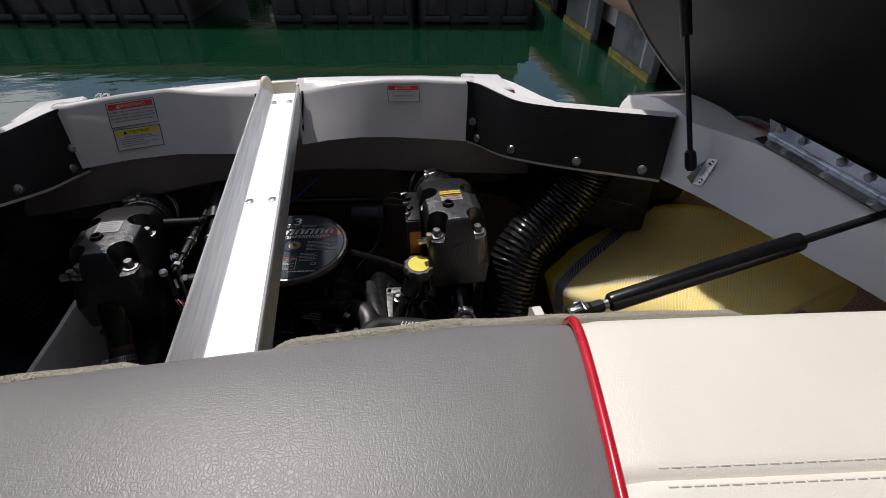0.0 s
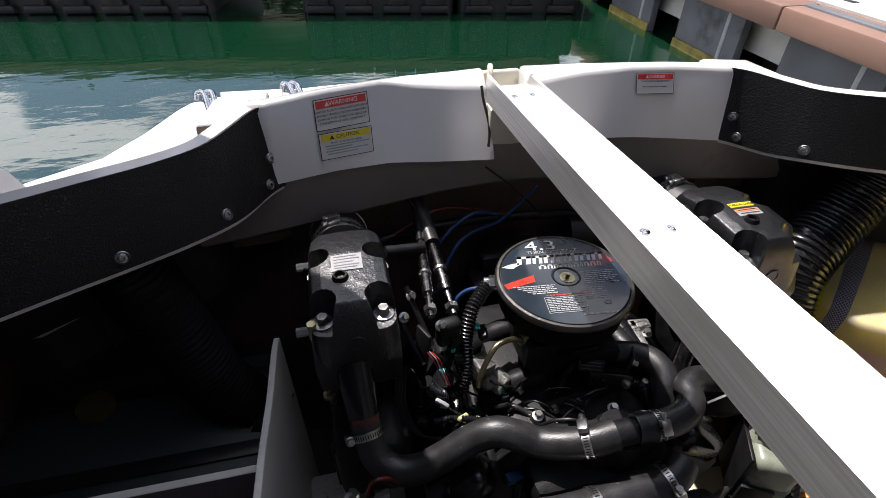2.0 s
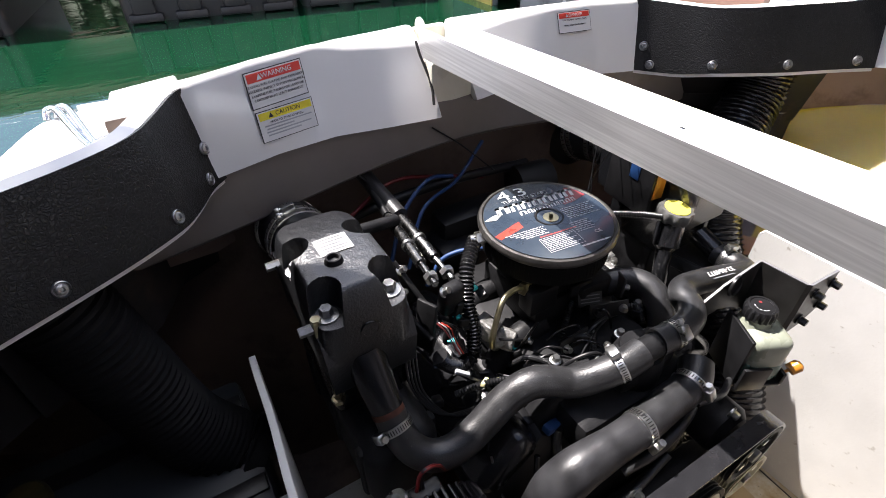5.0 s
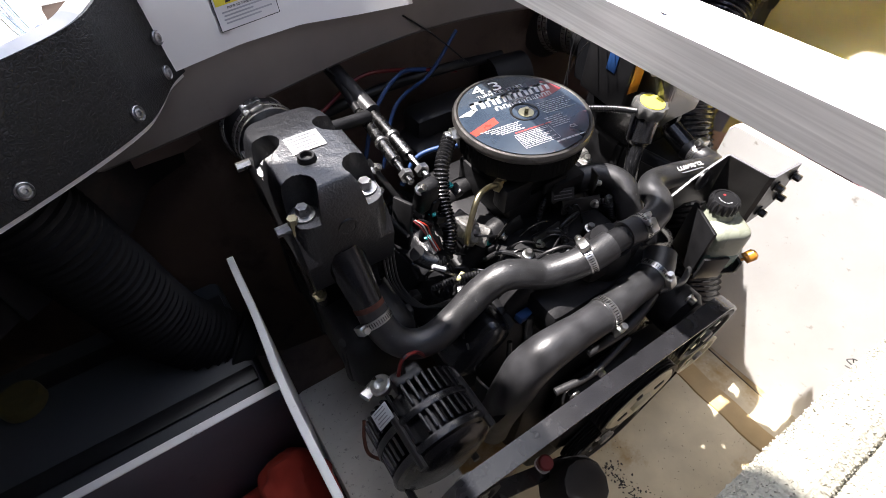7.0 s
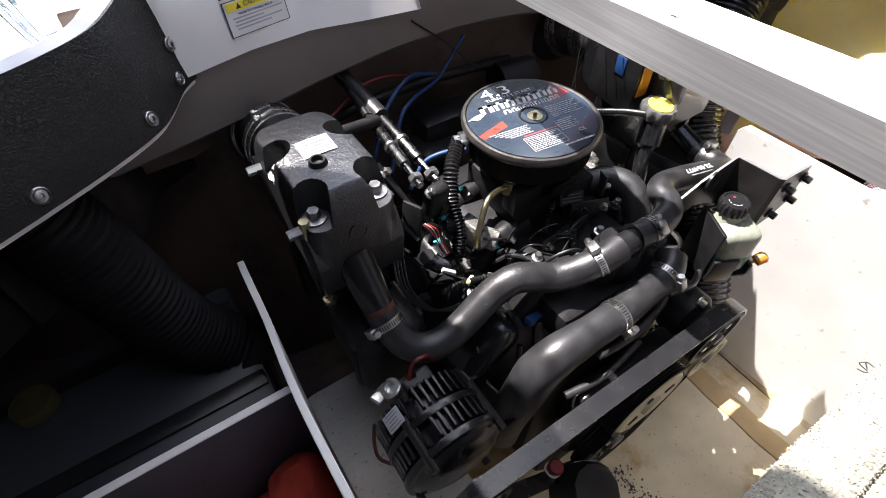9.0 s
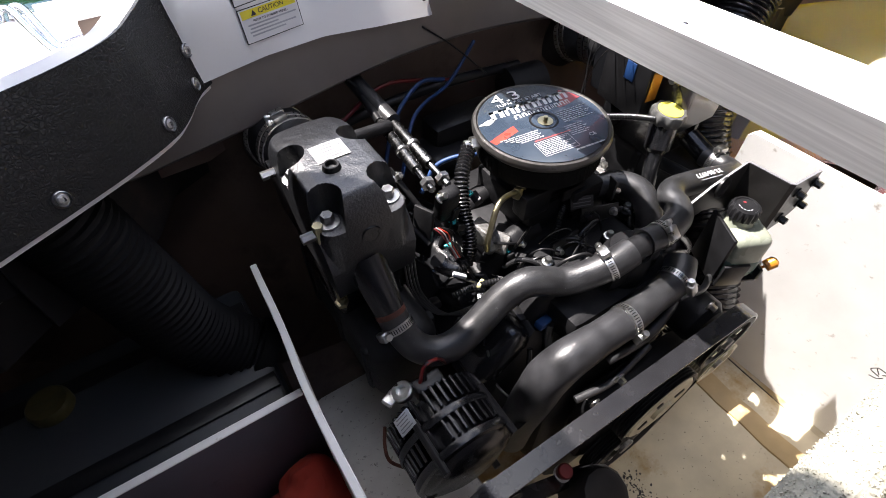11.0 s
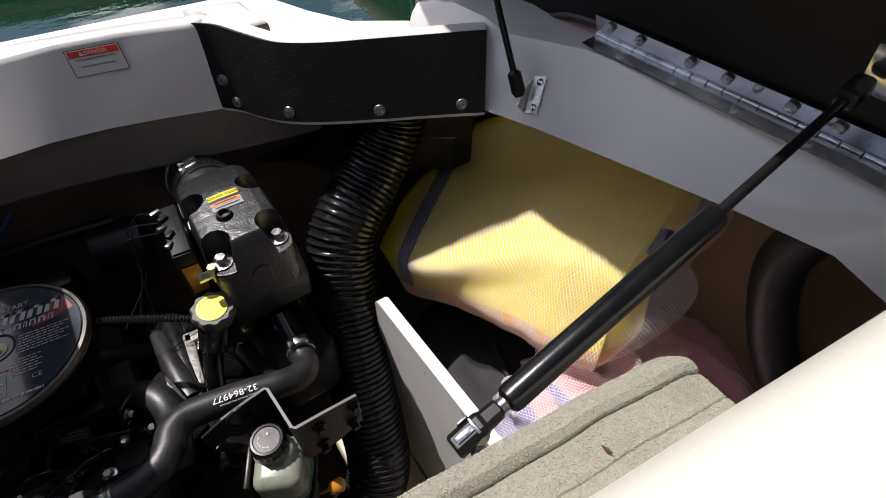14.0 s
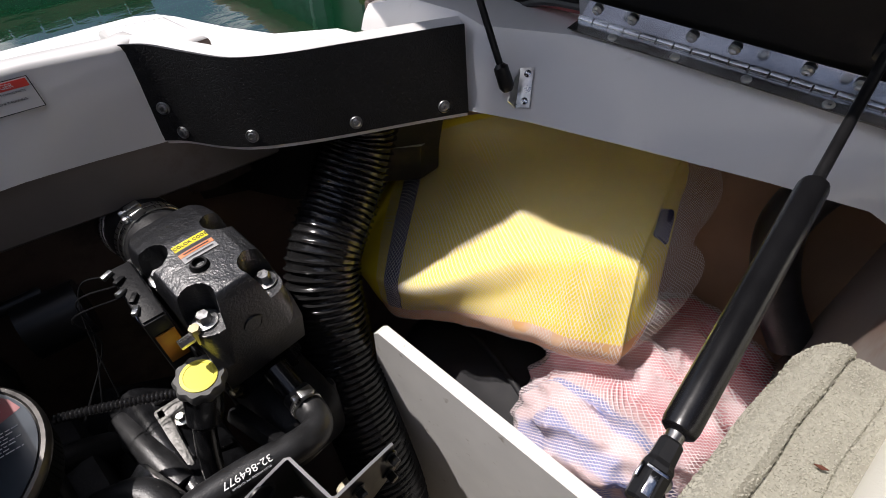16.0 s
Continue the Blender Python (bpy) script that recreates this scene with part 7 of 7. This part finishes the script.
        for k in range(spokes):
            t = 2 * math.pi * k / spokes
            bm = bmnew()
            box(bm, (c[0] + math.cos(t) * r * 0.6, YB - 0.008, c[1] + math.sin(t) * r * 0.6), (r * 0.5, 0.004, 0.004), 0.001, turn(0, -math.degrees(t), 0))
            part("spoke", bm, M_CAST, p)
    pulley((-0.450, 0.215), 0.032, M_CAST, 0.012, "small alternator pulley")
    pulley((-0.122, 0.085), 0.08, M_CAST, 0.026, "black circulating pump pulley")
    pulley((-0.028, 0.195), 0.053, M_CAST, 0.02, "black steering pump pulley with ribs", 14)
    pulley((CX, -0.03), 0.08, M_CAST, 0.03, "black crankshaft pulley")
    pulley((0.014, 0.092), 0.044, M_IVORY, 0.018, "pale idler pulley")
    # flat worn faces in front of the two pump pulleys
    for cx, cz, r0, slots in ((-0.122, 0.085, 0.07, 4),):
        bm = bmnew()
        lathe(bm, (cx, YB - 0.008, cz), (0, -1, 0), [(r0, 0), (r0, 0.004), (r0 - 0.004, 0.007), (r0 * 0.3, 0.006), (r0 * 0.28, 0.012), (0, 0.0125)], 48)
        f = part("pulley_face", bm, M_IVORY, ENG, "worn ivory pulley face")
        for k in range(slots):
            t = 2 * math.pi * (k + 0.3) / slots
            bm = bmnew()
            ln = (0.02, 0.012)
            box(bm, (cx + math.cos(t) * r0 * 0.55, YB - 0.0146, cz + math.sin(t) * r0 * 0.55), (ln[0], 0.003, ln[1]), 0.001, turn(0, -math.degrees(t), 0))
            part("slot", bm, M_CAST, f)
    loop = []

    def arc(c, r, a0, a1, n):
        for k in range(n + 1):
            t = radians(a0 + (a1 - a0) * k / n)
            loop.append((c[0] + r * math.cos(t), c[1] + r * math.sin(t)))
    arc((-0.450, 0.215), 0.034, 240, 84, 12)
    arc((-0.028, 0.195), 0.055, 89, -20, 10)
    arc((CX, -0.03), 0.082, -20, -125, 10)
    bm = bmnew()
    rings = []
    for i, (x, z) in enumerate(loop):
        p, q = loop[i - 1], loop[(i + 1) % len(loop)]
        t = V(q[0] - p[0], 0, q[1] - p[1]).normalized()
        nrm = V(-t.z, 0, t.x)
        ring = [V(x, YB - 0.0125, z), V(x, YB + 0.0125, z)]
        o = nrm if nrm.dot(V(x - CX, 0, z - 0.1)) > 0 else -nrm
        rings.append([ring[0], ring[0] + o * 0.0045, ring[1] + o * 0.0045, ring[1]])
    rings.append(rings[0])
    loft(bm, rings, caps=False)
    belt = part("drive_belt", bm, M_BELT, ENG, "worn smooth black drive belt")
    # bracket arms behind the belt
    # folded sheet bracket between alternator and pump hose, its edges worn bright
    sheet = [(-0.356, 0.584, 0.25), (-0.352, 0.572, 0.2), (-0.345, 0.558, 0.168), (-0.338, 0.52, 0.178), (-0.33, 0.496, 0.198)]
    foot = [(-0.35, 0.59, 0.1), (-0.35, 0.57, 0.1), (-0.347, 0.552, 0.1), (-0.362, 0.52, 0.12), (-0.385, 0.5, 0.145)]
    bm = bmnew()
    loft(bm, [[V(*a), V(*b), V(*b) + V(0.003, 0.001, 0), V(*a) + V(0.003, 0.001, 0)] for a, b in zip(glide(sheet, 6), glide(foot, 6))])
    br = part("alternator_bracket", bm, M_CAST, ENG, "folded black sheet bracket")
    bm = bmnew()
    tube(bm, [p + V(0.0015, 0, 0.0005) for p in glide(sheet, 6)], 0.0018, 8)
    part("worn_edge", bm, M_SCREW, br, "edge worn to bare metal")
    bm = bmnew()
    box(bm, (CX + 0.02, 0.478, 0.05), (0.22, 0.05, 0.2), 0.02)
    part("timing_cover", bm, M_CAST, ENG)
    # steering pump with reservoir in a black cradle
    bm = bmnew()
    lathe(bm, (-0.028, 0.52, 0.195), (0, -1, 0), [(0, 0), (0.036, 0), (0.04, 0.006), (0.04, 0.05), (0.03, 0.06), (0, 0.061)], 28)
    part("steering_pump", bm, M_CAST, ENG)
    q = turn(0, 0, -27)
    bm = bmnew()
    box(bm, (0.064, 0.515, 0.272), (0.06, 0.064, 0.085), 0.014, q, 4)
    lathe(bm, (0.065, 0.532, 0.31), (0, 0, 1), [(0.024, 0), (0.019, 0.008), (0.019, 0.016)], 28)
    r = part("fluid_reservoir", bm, M_RESERVOIR, ENG, "milky plastic fluid reservoir")
    bm = bmnew()
    box(bm, (0.064, 0.515, 0.252), (0.0612, 0.0652, 0.05), 0.013, q, 3)
    part("fluid", bm, M_GREENFLUID, r, "dark green fluid showing through")
    bm = bmnew()
    c = Vector((0.065, 0.533, 0.322))
    rings = []
    for rad, h in ((0.0165, 0), (0.0212, 0.002), (0.0212, 0.016), (0.0192, 0.0195), (0.0165, 0.0198), (0.0155, 0.0185), (0.0, 0.0185)):
        rings.append([c + V(max(rad, 1e-4) * math.cos(t) * (1 + (0.045 * math.cos(18 * t) if 0.0195 < rad else 0)), max(rad, 1e-4) * math.sin(t) * (1 + (0.045 * math.cos(18 * t) if 0.0195 < rad else 0)), h) for t in (2 * math.pi * k / 108 for k in range(108))])
    loft(bm, rings)
    cp = part("reservoir_cap", bm, M_PLASTIC, r, "black ribbed screw cap")
    bm = bmnew()
    lathe(bm, c + V(0.004, 0.006, 0.0188), (0, 0, 1), [(0.0022, 0), (0.0022, 0.0005), (0, 0.0006)], 10)
    part("red_mark", bm, M_DULLFLASH, cp)
    for k in range(5):
        bm = bmnew()
        t = 2.5 + k * 0.5
        box(bm, c + V(0.01 * math.cos(t), 0.01 * math.sin(t), 0.0189), (0.0035, 0.0012, 0.0004), 0, turn(0, 0, math.degrees(t) + 90))
        part("print_bar", bm, M_PRINTGREY, cp)
    bm = bmnew()
    for p0, sz in (((-0.034, 0.004, 0.268), (0.005, 0.066, 0.095)), ((-0.014, -0.036, 0.245), (0.04, 0.005, 0.045)), ((0.0, 0.0, 0.226), (0.066, 0.07, 0.005)), ((0.034, -0.02, 0.238), (0.005, 0.03, 0.022))):
        o = q @ V(p0[0], p0[1], 0)
        box(bm, (0.064 + o.x, 0.515 + o.y, p0[2]), sz, 0.001, q)
    part("reservoir_cradle", bm, M_PLASTIC, r, "black sheet metal cradle")
    # folded bracket: three upright leaves in one strip, bare metal along the upper edge
    strip = [(0.0, 0.582, 0.335, 0.03), (0.03, 0.578, 0.357, 0.045), (0.066, 0.573, 0.375, 0.07), (0.088, 0.571, 0.383, 0.09), (0.0915, 0.568, 0.384, 0.09), (0.0965, 0.508, 0.385, 0.095), (0.1, 0.5045, 0.385, 0.095), (0.14, 0.505, 0.381, 0.09), (0.176, 0.506, 0.375, 0.07)]
    bm = bmnew()
    rim = bmnew()
    rings, tops = [], []
    for i, (px, py, pz, drop) in enumerate(strip):
        pa, pb = strip[max(0, i - 1)], strip[min(len(strip) - 1, i + 1)]
        nn = V(-(pb[1] - pa[1]), pb[0] - pa[0], 0).normalized() * 0.0016
        t0 = V(px, py, pz)
        rings.append([t0 + nn, t0 - nn, t0 - nn - V(0, 0, drop), t0 + nn - V(0, 0, drop)])
        tops.append([t0 + nn * 1.05, t0 - nn * 1.05, t0 - nn * 1.05 + V(0, 0, 0.0012), t0 + nn * 1.05 + V(0, 0, 0.0012)])
    loft(bm, rings)
    b = part("engine_bracket", bm, M_BRACKET, ENG, "black folded steel bracket with worn edges")
    loft(rim, tops[1:])
    part("worn_edge", rim, M_DARKPRINT, b, "bare metal edge")
    for p in ((0.169, 0.5035, 0.358), (0.123, 0.5025, 0.36), (0.163, 0.5035, 0.32), (0.12, 0.5025, 0.312)):
        hexbolt(p, (0, -1, 0), 0.0055, 0.009, b, M_PLASTIC)
    bm = bmnew()
    lathe(bm, (0.051, 0.573, 0.354), (0.08, -1, 0.1), [(0.013, 0), (0.0175, 0.001), (0.0175, 0.004), (0.0145, 0.005), (0.013, 0.003)], 24)
    part("grommet", bm, M_PLASTIC, b)
    bm = bmnew()
    rod(bm, (0.075, 0.49, 0.21), (0.105, 0.475, 0.235), 0.0022)
    lathe(bm, (0.112, 0.472, 0.24), (0.8, -0.3, 0.5), [(0.0, -0.01), (0.009, -0.008), (0.0095, 0.006), (0.006, 0.01), (0, 0.011)], 16)
    part("dipstick", bm, M_AMBER, ENG, "amber dipstick handle")
    # oil filter
    bm = bmnew()
    lathe(bm, (-0.265, 0.41, -0.06), (0.1, -0.35, 1), [(0, 0), (0.04, 0), (0.045, 0.006), (0.045, 0.075), (0.038, 0.085), (0.03, 0.087), (0, 0.085)], 12)
    of = part("oil_filter", bm, M_PLASTIC, ENG, "black fluted oil filter")
    for k in (0, 1):
        bm = bmnew()
        box(bm, (-0.268 + 0.018 * k, 0.402 - 0.022 * k, 0.0255 - 0.008 * k), (0.004, 0.02, 0.0012), 0, axes((0.9, 0.0, -0.1), (0.1, -0.35, 1)))
        part("print_bar", bm, M_PRINTGREY, of)
    bm = bmnew()
    lathe(bm, (-0.29, 0.445, 0.01), (0, -0.2, 1), [(0, 0), (0.011, 0), (0.0125, 0.018), (0.01, 0.021), (0, 0.021)], 20)
    ps = part("pressure_sender", bm, M_REDWIRE, ENG, "red and white sender")
    bm = bmnew()
    lathe(bm, (-0.29, 0.445, 0.004), (0, -0.2, 1), [(0.0125, 0), (0.0135, 0.001), (0.0135, 0.007), (0.0125, 0.008)], 20)
    part("white_ring", bm, M_WHITE, ps)


M_BRACKET = mat("black_sheet_steel", (0.02, 0.019, 0.018), 0.4, var=0.3, scale=40, bump=0.1, dirt=(0.12, 0.1, 0.08), dirt_at=0.66, dirt_scale=60)
M_IVORY = mat("worn_ivory_paint", (0.46, 0.43, 0.31), 0.45, var=0.15, scale=30, dirt=(0.15, 0.12, 0.08), dirt_at=0.6, dirt_scale=50)
M_AMBER = mat("amber_plastic", (0.5, 0.2, 0.02), 0.3)
front_drive()


def side_fittings():
    # shift cables on their bracket
    t = part("shift_bracket", (lambda bm: (box(bm, (-0.322, 0.735, 0.385), (0.034, 0.022, 0.05), 0.008, turn(10, 0, 8), 3), box(bm, (-0.318, 0.735, 0.335), (0.014, 0.012, 0.09), 0.004, turn(10, 6, 8)), box(bm, (-0.36, 0.735, 0.352), (0.006, 0.03, 0.08), 0.002, turn(0, 8, 25)), bm)[-1])(bmnew()), M_CAST, ENG)
    for a, b, w in (((-0.345, 0.745, 0.424), (-0.33, 0.90, 0.42), 0.0078), ((-0.31, 0.765, 0.402), (-0.312, 0.90, 0.415), 0.0084)):
        a, b = Vector(a), Vector(b)
        d = (b - a).normalized()
        bm = bmnew()
        tube(bm, [a + d * 0.03, b - d * 0.012, b], [w, w, w * 0.6], 14)
        rod(bm, a - d * 0.015, a + d * 0.035, w * 0.6)
        c = part("shift_cable", bm, M_DARKSTEEL, t, "steel shift cable end")
        bm = bmnew()
        rod(bm, b, b + d * 0.06 + V(0, 0, 0.006), 0.0065)
        part("cable_sleeve", bm, M_PLASTIC, c)
        bm = bmnew()
        lathe(bm, a + d * 0.07, d, [(w, 0), (w + 0.002, 0.001), (w + 0.002, 0.006), (w, 0.007)], 16)
        part("collar", bm, M_SCREW, c)
        bm = bmnew()
        lathe(bm, a - d * 0.005, d, [(w * 1.2, 0), (w * 1.2, 0.008)], 6)
        part("lock_nut", bm, M_SCREW, c)
    bm = bmnew()
    rod(bm, (-0.312, 0.895, 0.415), (-0.318, 1.02, 0.43), 0.0135)
    part("cable_boot", bm, M_RUBBER, t)
    for p in ((-0.335, 0.73, 0.405), (-0.38, 0.76, 0.40), (-0.365, 0.79, 0.41)):
        hexbolt(p, (0.3, -0.6, 0.7), 0.005, 0.008, t)
    for a, b, w in (((-0.39, 0.86, 0.44), (-0.33, 0.87, 0.43), 0.009), ((-0.37, 0.80, 0.42), (-0.345, 0.735, 0.36), 0.004), ((-0.385, 0.78, 0.38), (-0.36, 0.72, 0.34), 0.004)):
        bm = bmnew()
        rod(bm, a, b, w)
        part("link_rod", bm, M_CAST, t)
    # control box beside the starboard elbow
    bm = bmnew()
    box(bm, (0.078, 0.798, 0.412), (0.026, 0.1, 0.11), 0.004, turn(0, 0, -4))
    b = part("ignition_module", bm, M_PLASTIC, ENG, "black ignition module with amber label")
    for k in range(5):
        bm = bmnew()
        box(bm, (0.066 + 0.006 * (k % 2), 0.838 - 0.017 * k, 0.471), (0.013, 0.006, 0.005), 0.001, turn(0, 10 * (k % 3), 20 + 9 * k))
        part("terminal", bm, (M_ZINC, M_CAST)[k % 2], b)
    bm = bmnew()
    box(bm, (0.078, 0.798, 0.468), (0.022, 0.094, 0.002), 0.0005, turn(0, 0, -4))
    part("top_plate", bm, M_CAST, b)
    bm = bmnew()
    box(bm, (0.0755, 0.7465, 0.42), (0.021, 0.002, 0.05), 0.0005, turn(0, 0, -4))
    part("amber_label", bm, M_AMBER, b)
    bm = bmnew()
    box(bm, (0.0642, 0.79, 0.43), (0.002, 0.02, 0.03), 0.0005, turn(0, 0, -4))
    part("blue_mark", bm, M_BLUE, b)
    for k in (0, 2, 4):
        bm = bmnew()
        tube(bm, glide([(0.067, 0.84 - 0.01 * k, 0.468), (0.04 - 0.006 * k, 0.85 - 0.01 * k, 0.466), (0.02, 0.84, 0.42 - 0.01 * k), (0.0 - 0.01 * k, 0.8, 0.33)], 6), 0.0009, 6)
        part("wire", bm, M_PLASTIC, b)
    for pts, r, m in (([(-0.33, 0.90, 0.33), (-0.29, 0.93, 0.39), (-0.23, 0.955, 0.42), (-0.18, 0.96, 0.41)], 0.0035, M_BLUE),
                      ([(-0.31, 0.88, 0.32), (-0.27, 0.915, 0.38), (-0.235, 0.935, 0.395), (-0.17, 0.96, 0.40), (-0.10, 0.99, 0.44)], 0.0032, M_BLUE),
                      ([(-0.30, 0.84, 0.31), (-0.27, 0.85, 0.34), (-0.24, 0.84, 0.355), (-0.2, 0.82, 0.36)], 0.004, M_BLUE),
                      ([(-0.36, 0.98, 0.38), (-0.28, 0.995, 0.41), (-0.2, 0.99, 0.40), (-0.1, 0.985, 0.37)], 0.0035, M_REDWIRE),
                      ([(-0.40, 0.99, 0.36), (-0.3, 1.0, 0.37), (-0.15, 0.99, 0.38), (0.0, 0.985, 0.37)], 0.009, M_PLASTIC),
                      ([(-0.20, 0.99, 0.49), (-0.15, 0.975, 0.45), (-0.1, 0.95, 0.4)], 0.0014, M_PLASTIC),
                      ([(-0.39, 1.0, 0.47), (-0.34, 0.985, 0.45), (-0.31, 0.97, 0.41)], 0.002, M_PLASTIC)):
        bm = bmnew()
        tube(bm, glide(pts, 8), r, 10)
        part("cable", bm, m, ENG)
    bm = bmnew()
    box(bm, (-0.15, 0.95, 0.31), (0.14, 0.06, 0.07), 0.015)
    box(bm, (-0.2, 0.93, 0.28), (0.08, 0.08, 0.06), 0.015)
    part("trim_pump", bm, M_PLASTIC, ENG)
    bm = bmnew()
    rod(bm, (-0.04, 0.965, 0.34), (0.03, 0.955, 0.34), 0.04, seg=24)
    part("breather_canister", bm, M_PLASTIC, ENG)
    # under-hose plumbing at the front
    for pts, r in (([(-0.26, 0.57, 0.26), (-0.262, 0.565, 0.22), (-0.26, 0.55, 0.18)], 0.0075), ([(-0.3, 0.56, 0.24), (-0.31, 0.54, 0.2), (-0.3, 0.52, 0.16)], 0.004), ([(-0.23, 0.56, 0.25), (-0.2, 0.54, 0.26), (-0.17, 0.54, 0.24)], 0.0045)):
        bm = bmnew()
        if r > 0.007:
            ribbed(bm, glide(pts, 8), r, 0.005, 0.001, 14)
        else:
            tube(bm, glide(pts, 8), r, 10)
        part("small_hose", bm, M_LOOM, ENG)
    bm = bmnew()
    box(bm, (-0.265, 0.575, 0.258), (0.03, 0.014, 0.012), 0.003, turn(0, 15, 10))
    part("connector", bm, M_BLUE, ENG, "blue electrical connector")


side_fittings()


def valley_details():
    """Small brackets, links, hoses and bolts between the hoses and under the flame arrestor."""
    rnd = random.Random(21)
    # linkage plates with holes beside the carburettor
    for p, spin, sz in (((-0.215, 0.69, 0.30), (20, 10, 30), (0.05, 0.004, 0.028)), ((-0.10, 0.655, 0.315), (-15, 0, -20), (0.06, 0.004, 0.024)), ((-0.06, 0.68, 0.33), (10, 20, 60), (0.05, 0.004, 0.03)), ((-0.24, 0.655, 0.275), (0, 30, 10), (0.04, 0.004, 0.03)), ((-0.17, 0.645, 0.295), (-20, 0, 5), (0.055, 0.004, 0.026))):
        q = turn(*spin)
        bm = bmnew()
        box(bm, p, sz, 0.0015, q)
        b = part("link_plate", bm, M_BRACKET, ENG)
        for k in (-0.35, 0.35):
            hexbolt(Vector(p) + q @ V(sz[0] * k, -0.002, 0), q @ V(0, -1, 0), 0.0045, 0.006, b, M_ZINC if rnd.random() < 0.6 else M_PLASTIC)
    # intake bolts
    for x, y, z in ((-0.235, 0.60, 0.292), (-0.215, 0.635, 0.294), (-0.19, 0.612, 0.296), (-0.11, 0.62, 0.3), (-0.075, 0.60, 0.3), (-0.165, 0.6, 0.297), (-0.05, 0.645, 0.305), (-0.02, 0.62, 0.3), (-0.26, 0.63, 0.285)):
        bm = bmnew()
        lathe(bm, (x, y, z - 0.012), (0, -0.1, 1), [(0.011, 0), (0.011, 0.01), (0.0085, 0.012), (0.0085, 0.0125)], 18)
        b = part("boss", bm, M_CAST, ENG)
        hexbolt((x, y, z), (0, -0.1, 1), 0.0055, 0.007, b, M_ZINC)
    # thin hoses and wires that loop over the manifold
    for i in range(20):
        a = V(rnd.uniform(-0.27, -0.02), rnd.uniform(0.59, 0.70), rnd.uniform(0.275, 0.3))
        d = V(rnd.uniform(-0.1, 0.1), rnd.uniform(-0.05, 0.06), rnd.uniform(-0.02, 0.02))
        up = V(0, 0, rnd.uniform(0.008, 0.03))
        bm = bmnew()
        pts = glide([a, a + d * 0.3 + up, a + d * 0.7 + up * 0.8, a + d], 6)
        if i % 4 == 0:
            ribbed(bm, pts, 0.0042, 0.004, 0.0007, 10)
        else:
            tube(bm, pts, rnd.choice([0.0014, 0.0018, 0.0026, 0.0036]), 8)
        part("wire" if i % 4 else "small_hose", bm, rnd.choice([M_PLASTIC, M_LOOM, M_LOOM, M_RUBBER]), ENG)
    # maker's plate with printed rows on the carburettor's side, and a bright wire loop
    bm = bmnew()
    q = turn(62, 0, -20)
    box(bm, (-0.125, 0.672, 0.335), (0.036, 0.018, 0.0014), 0.0003, q)
    pl = part("black_label", bm, M_INK, ENG, "small black label with pale rows")
    for k in (-0.005, 0.0, 0.005):
        bm = bmnew()
        box(bm, Vector((-0.125, 0.672, 0.335)) + q @ V(0, k, 0.001), (0.028, 0.0013, 0.0006), 0, q)
        part("print_bar", bm, M_DARKPRINT, pl)
    bm = bmnew()
    tube(bm, glide([(-0.158, 0.645, 0.262), (-0.156, 0.645, 0.273), (-0.144, 0.645, 0.303), (-0.112, 0.65, 0.306), (-0.053, 0.66, 0.281)], 8), 0.0028, 8)
    part("thin_hose", bm, M_RUBBER, ENG)
    # cast aluminium rail beside the filler
    bm = bmnew()
    box(bm, (-0.02, 0.665, 0.30), (0.03, 0.11, 0.014), 0.004, turn(0, -25, 14))
    part("cast_rail", bm, M_GREYCAST, ENG, "bare cast metal rail")
    # dark plumbing in front of the block, behind the belt
    for pts, r in (([(-0.2, 0.5, 0.2), (-0.15, 0.49, 0.23), (-0.09, 0.5, 0.24), (-0.04, 0.52, 0.22)], 0.008), ([(-0.26, 0.49, 0.16), (-0.2, 0.48, 0.17), (-0.13, 0.485, 0.2)], 0.006), ([(-0.08, 0.5, 0.26), (-0.03, 0.495, 0.25), (0.02, 0.51, 0.23)], 0.005)):
        bm = bmnew()
        tube(bm, glide(pts, 8), r, 10)
        part("small_hose", bm, M_RUBBER, ENG)
    for x, y, z in ((-0.2, 0.474, 0.19), (-0.12, 0.448, 0.2), (-0.07, 0.448, 0.19), (-0.03, 0.474, 0.235), (-0.235, 0.474, 0.15)):
        hexbolt((x, y, z), (0, -1, 0), 0.006, 0.008, ENG, M_ZINC)


valley_details()


def debris():
    """A twist of wire on the panel and a dry leaf bit on the carpet."""
    bm = bmnew()
    for k in range(4):
        t = k * 1.7
        tube(bm, glide([(0.283, 0.258 + 0.004 * math.cos(t), 0.032 + 0.004 * math.sin(t)), (0.279, 0.264 + 0.012 * math.cos(t + 1), 0.037 + 0.012 * math.sin(t + 1)), (0.281, 0.258 + 0.02 * math.cos(t + 2), 0.032 + 0.016 * math.sin(t + 2))], 6), 0.0009, 6)
    solid("wire_twist", bm, M_INK, "small black twist of wire on the white panel", "wire")
    for x, y, a in LEAVES:
        bm = bmnew()
        u = V(math.cos(a), math.sin(a), 0.1)
        w = V(-u.y, u.x, 0) * 0.0016
        p = V(x, y, 0.672)
        vs = [bm.verts.new(q) for q in (p - u * 0.0035, p - w * 0.5, p + u * 0.0035, p + w * 0.8)]
        top = [bm.verts.new(v.co + V(0, 0, 0.0008)) for v in vs]
        bm.faces.new(vs)
        bm.faces.new(list(reversed(top)))
        for i in range(4):
            bm.faces.new((vs[i], vs[(i + 1) % 4], top[(i + 1) % 4], top[i]))
        solid("leaf", bm, M_RUSTY, "dry brown leaf bit lying on the carpet", "leaf", group="leaf bits")


LEAVES = ((0.237, 0.258, 1.9),)
debris()
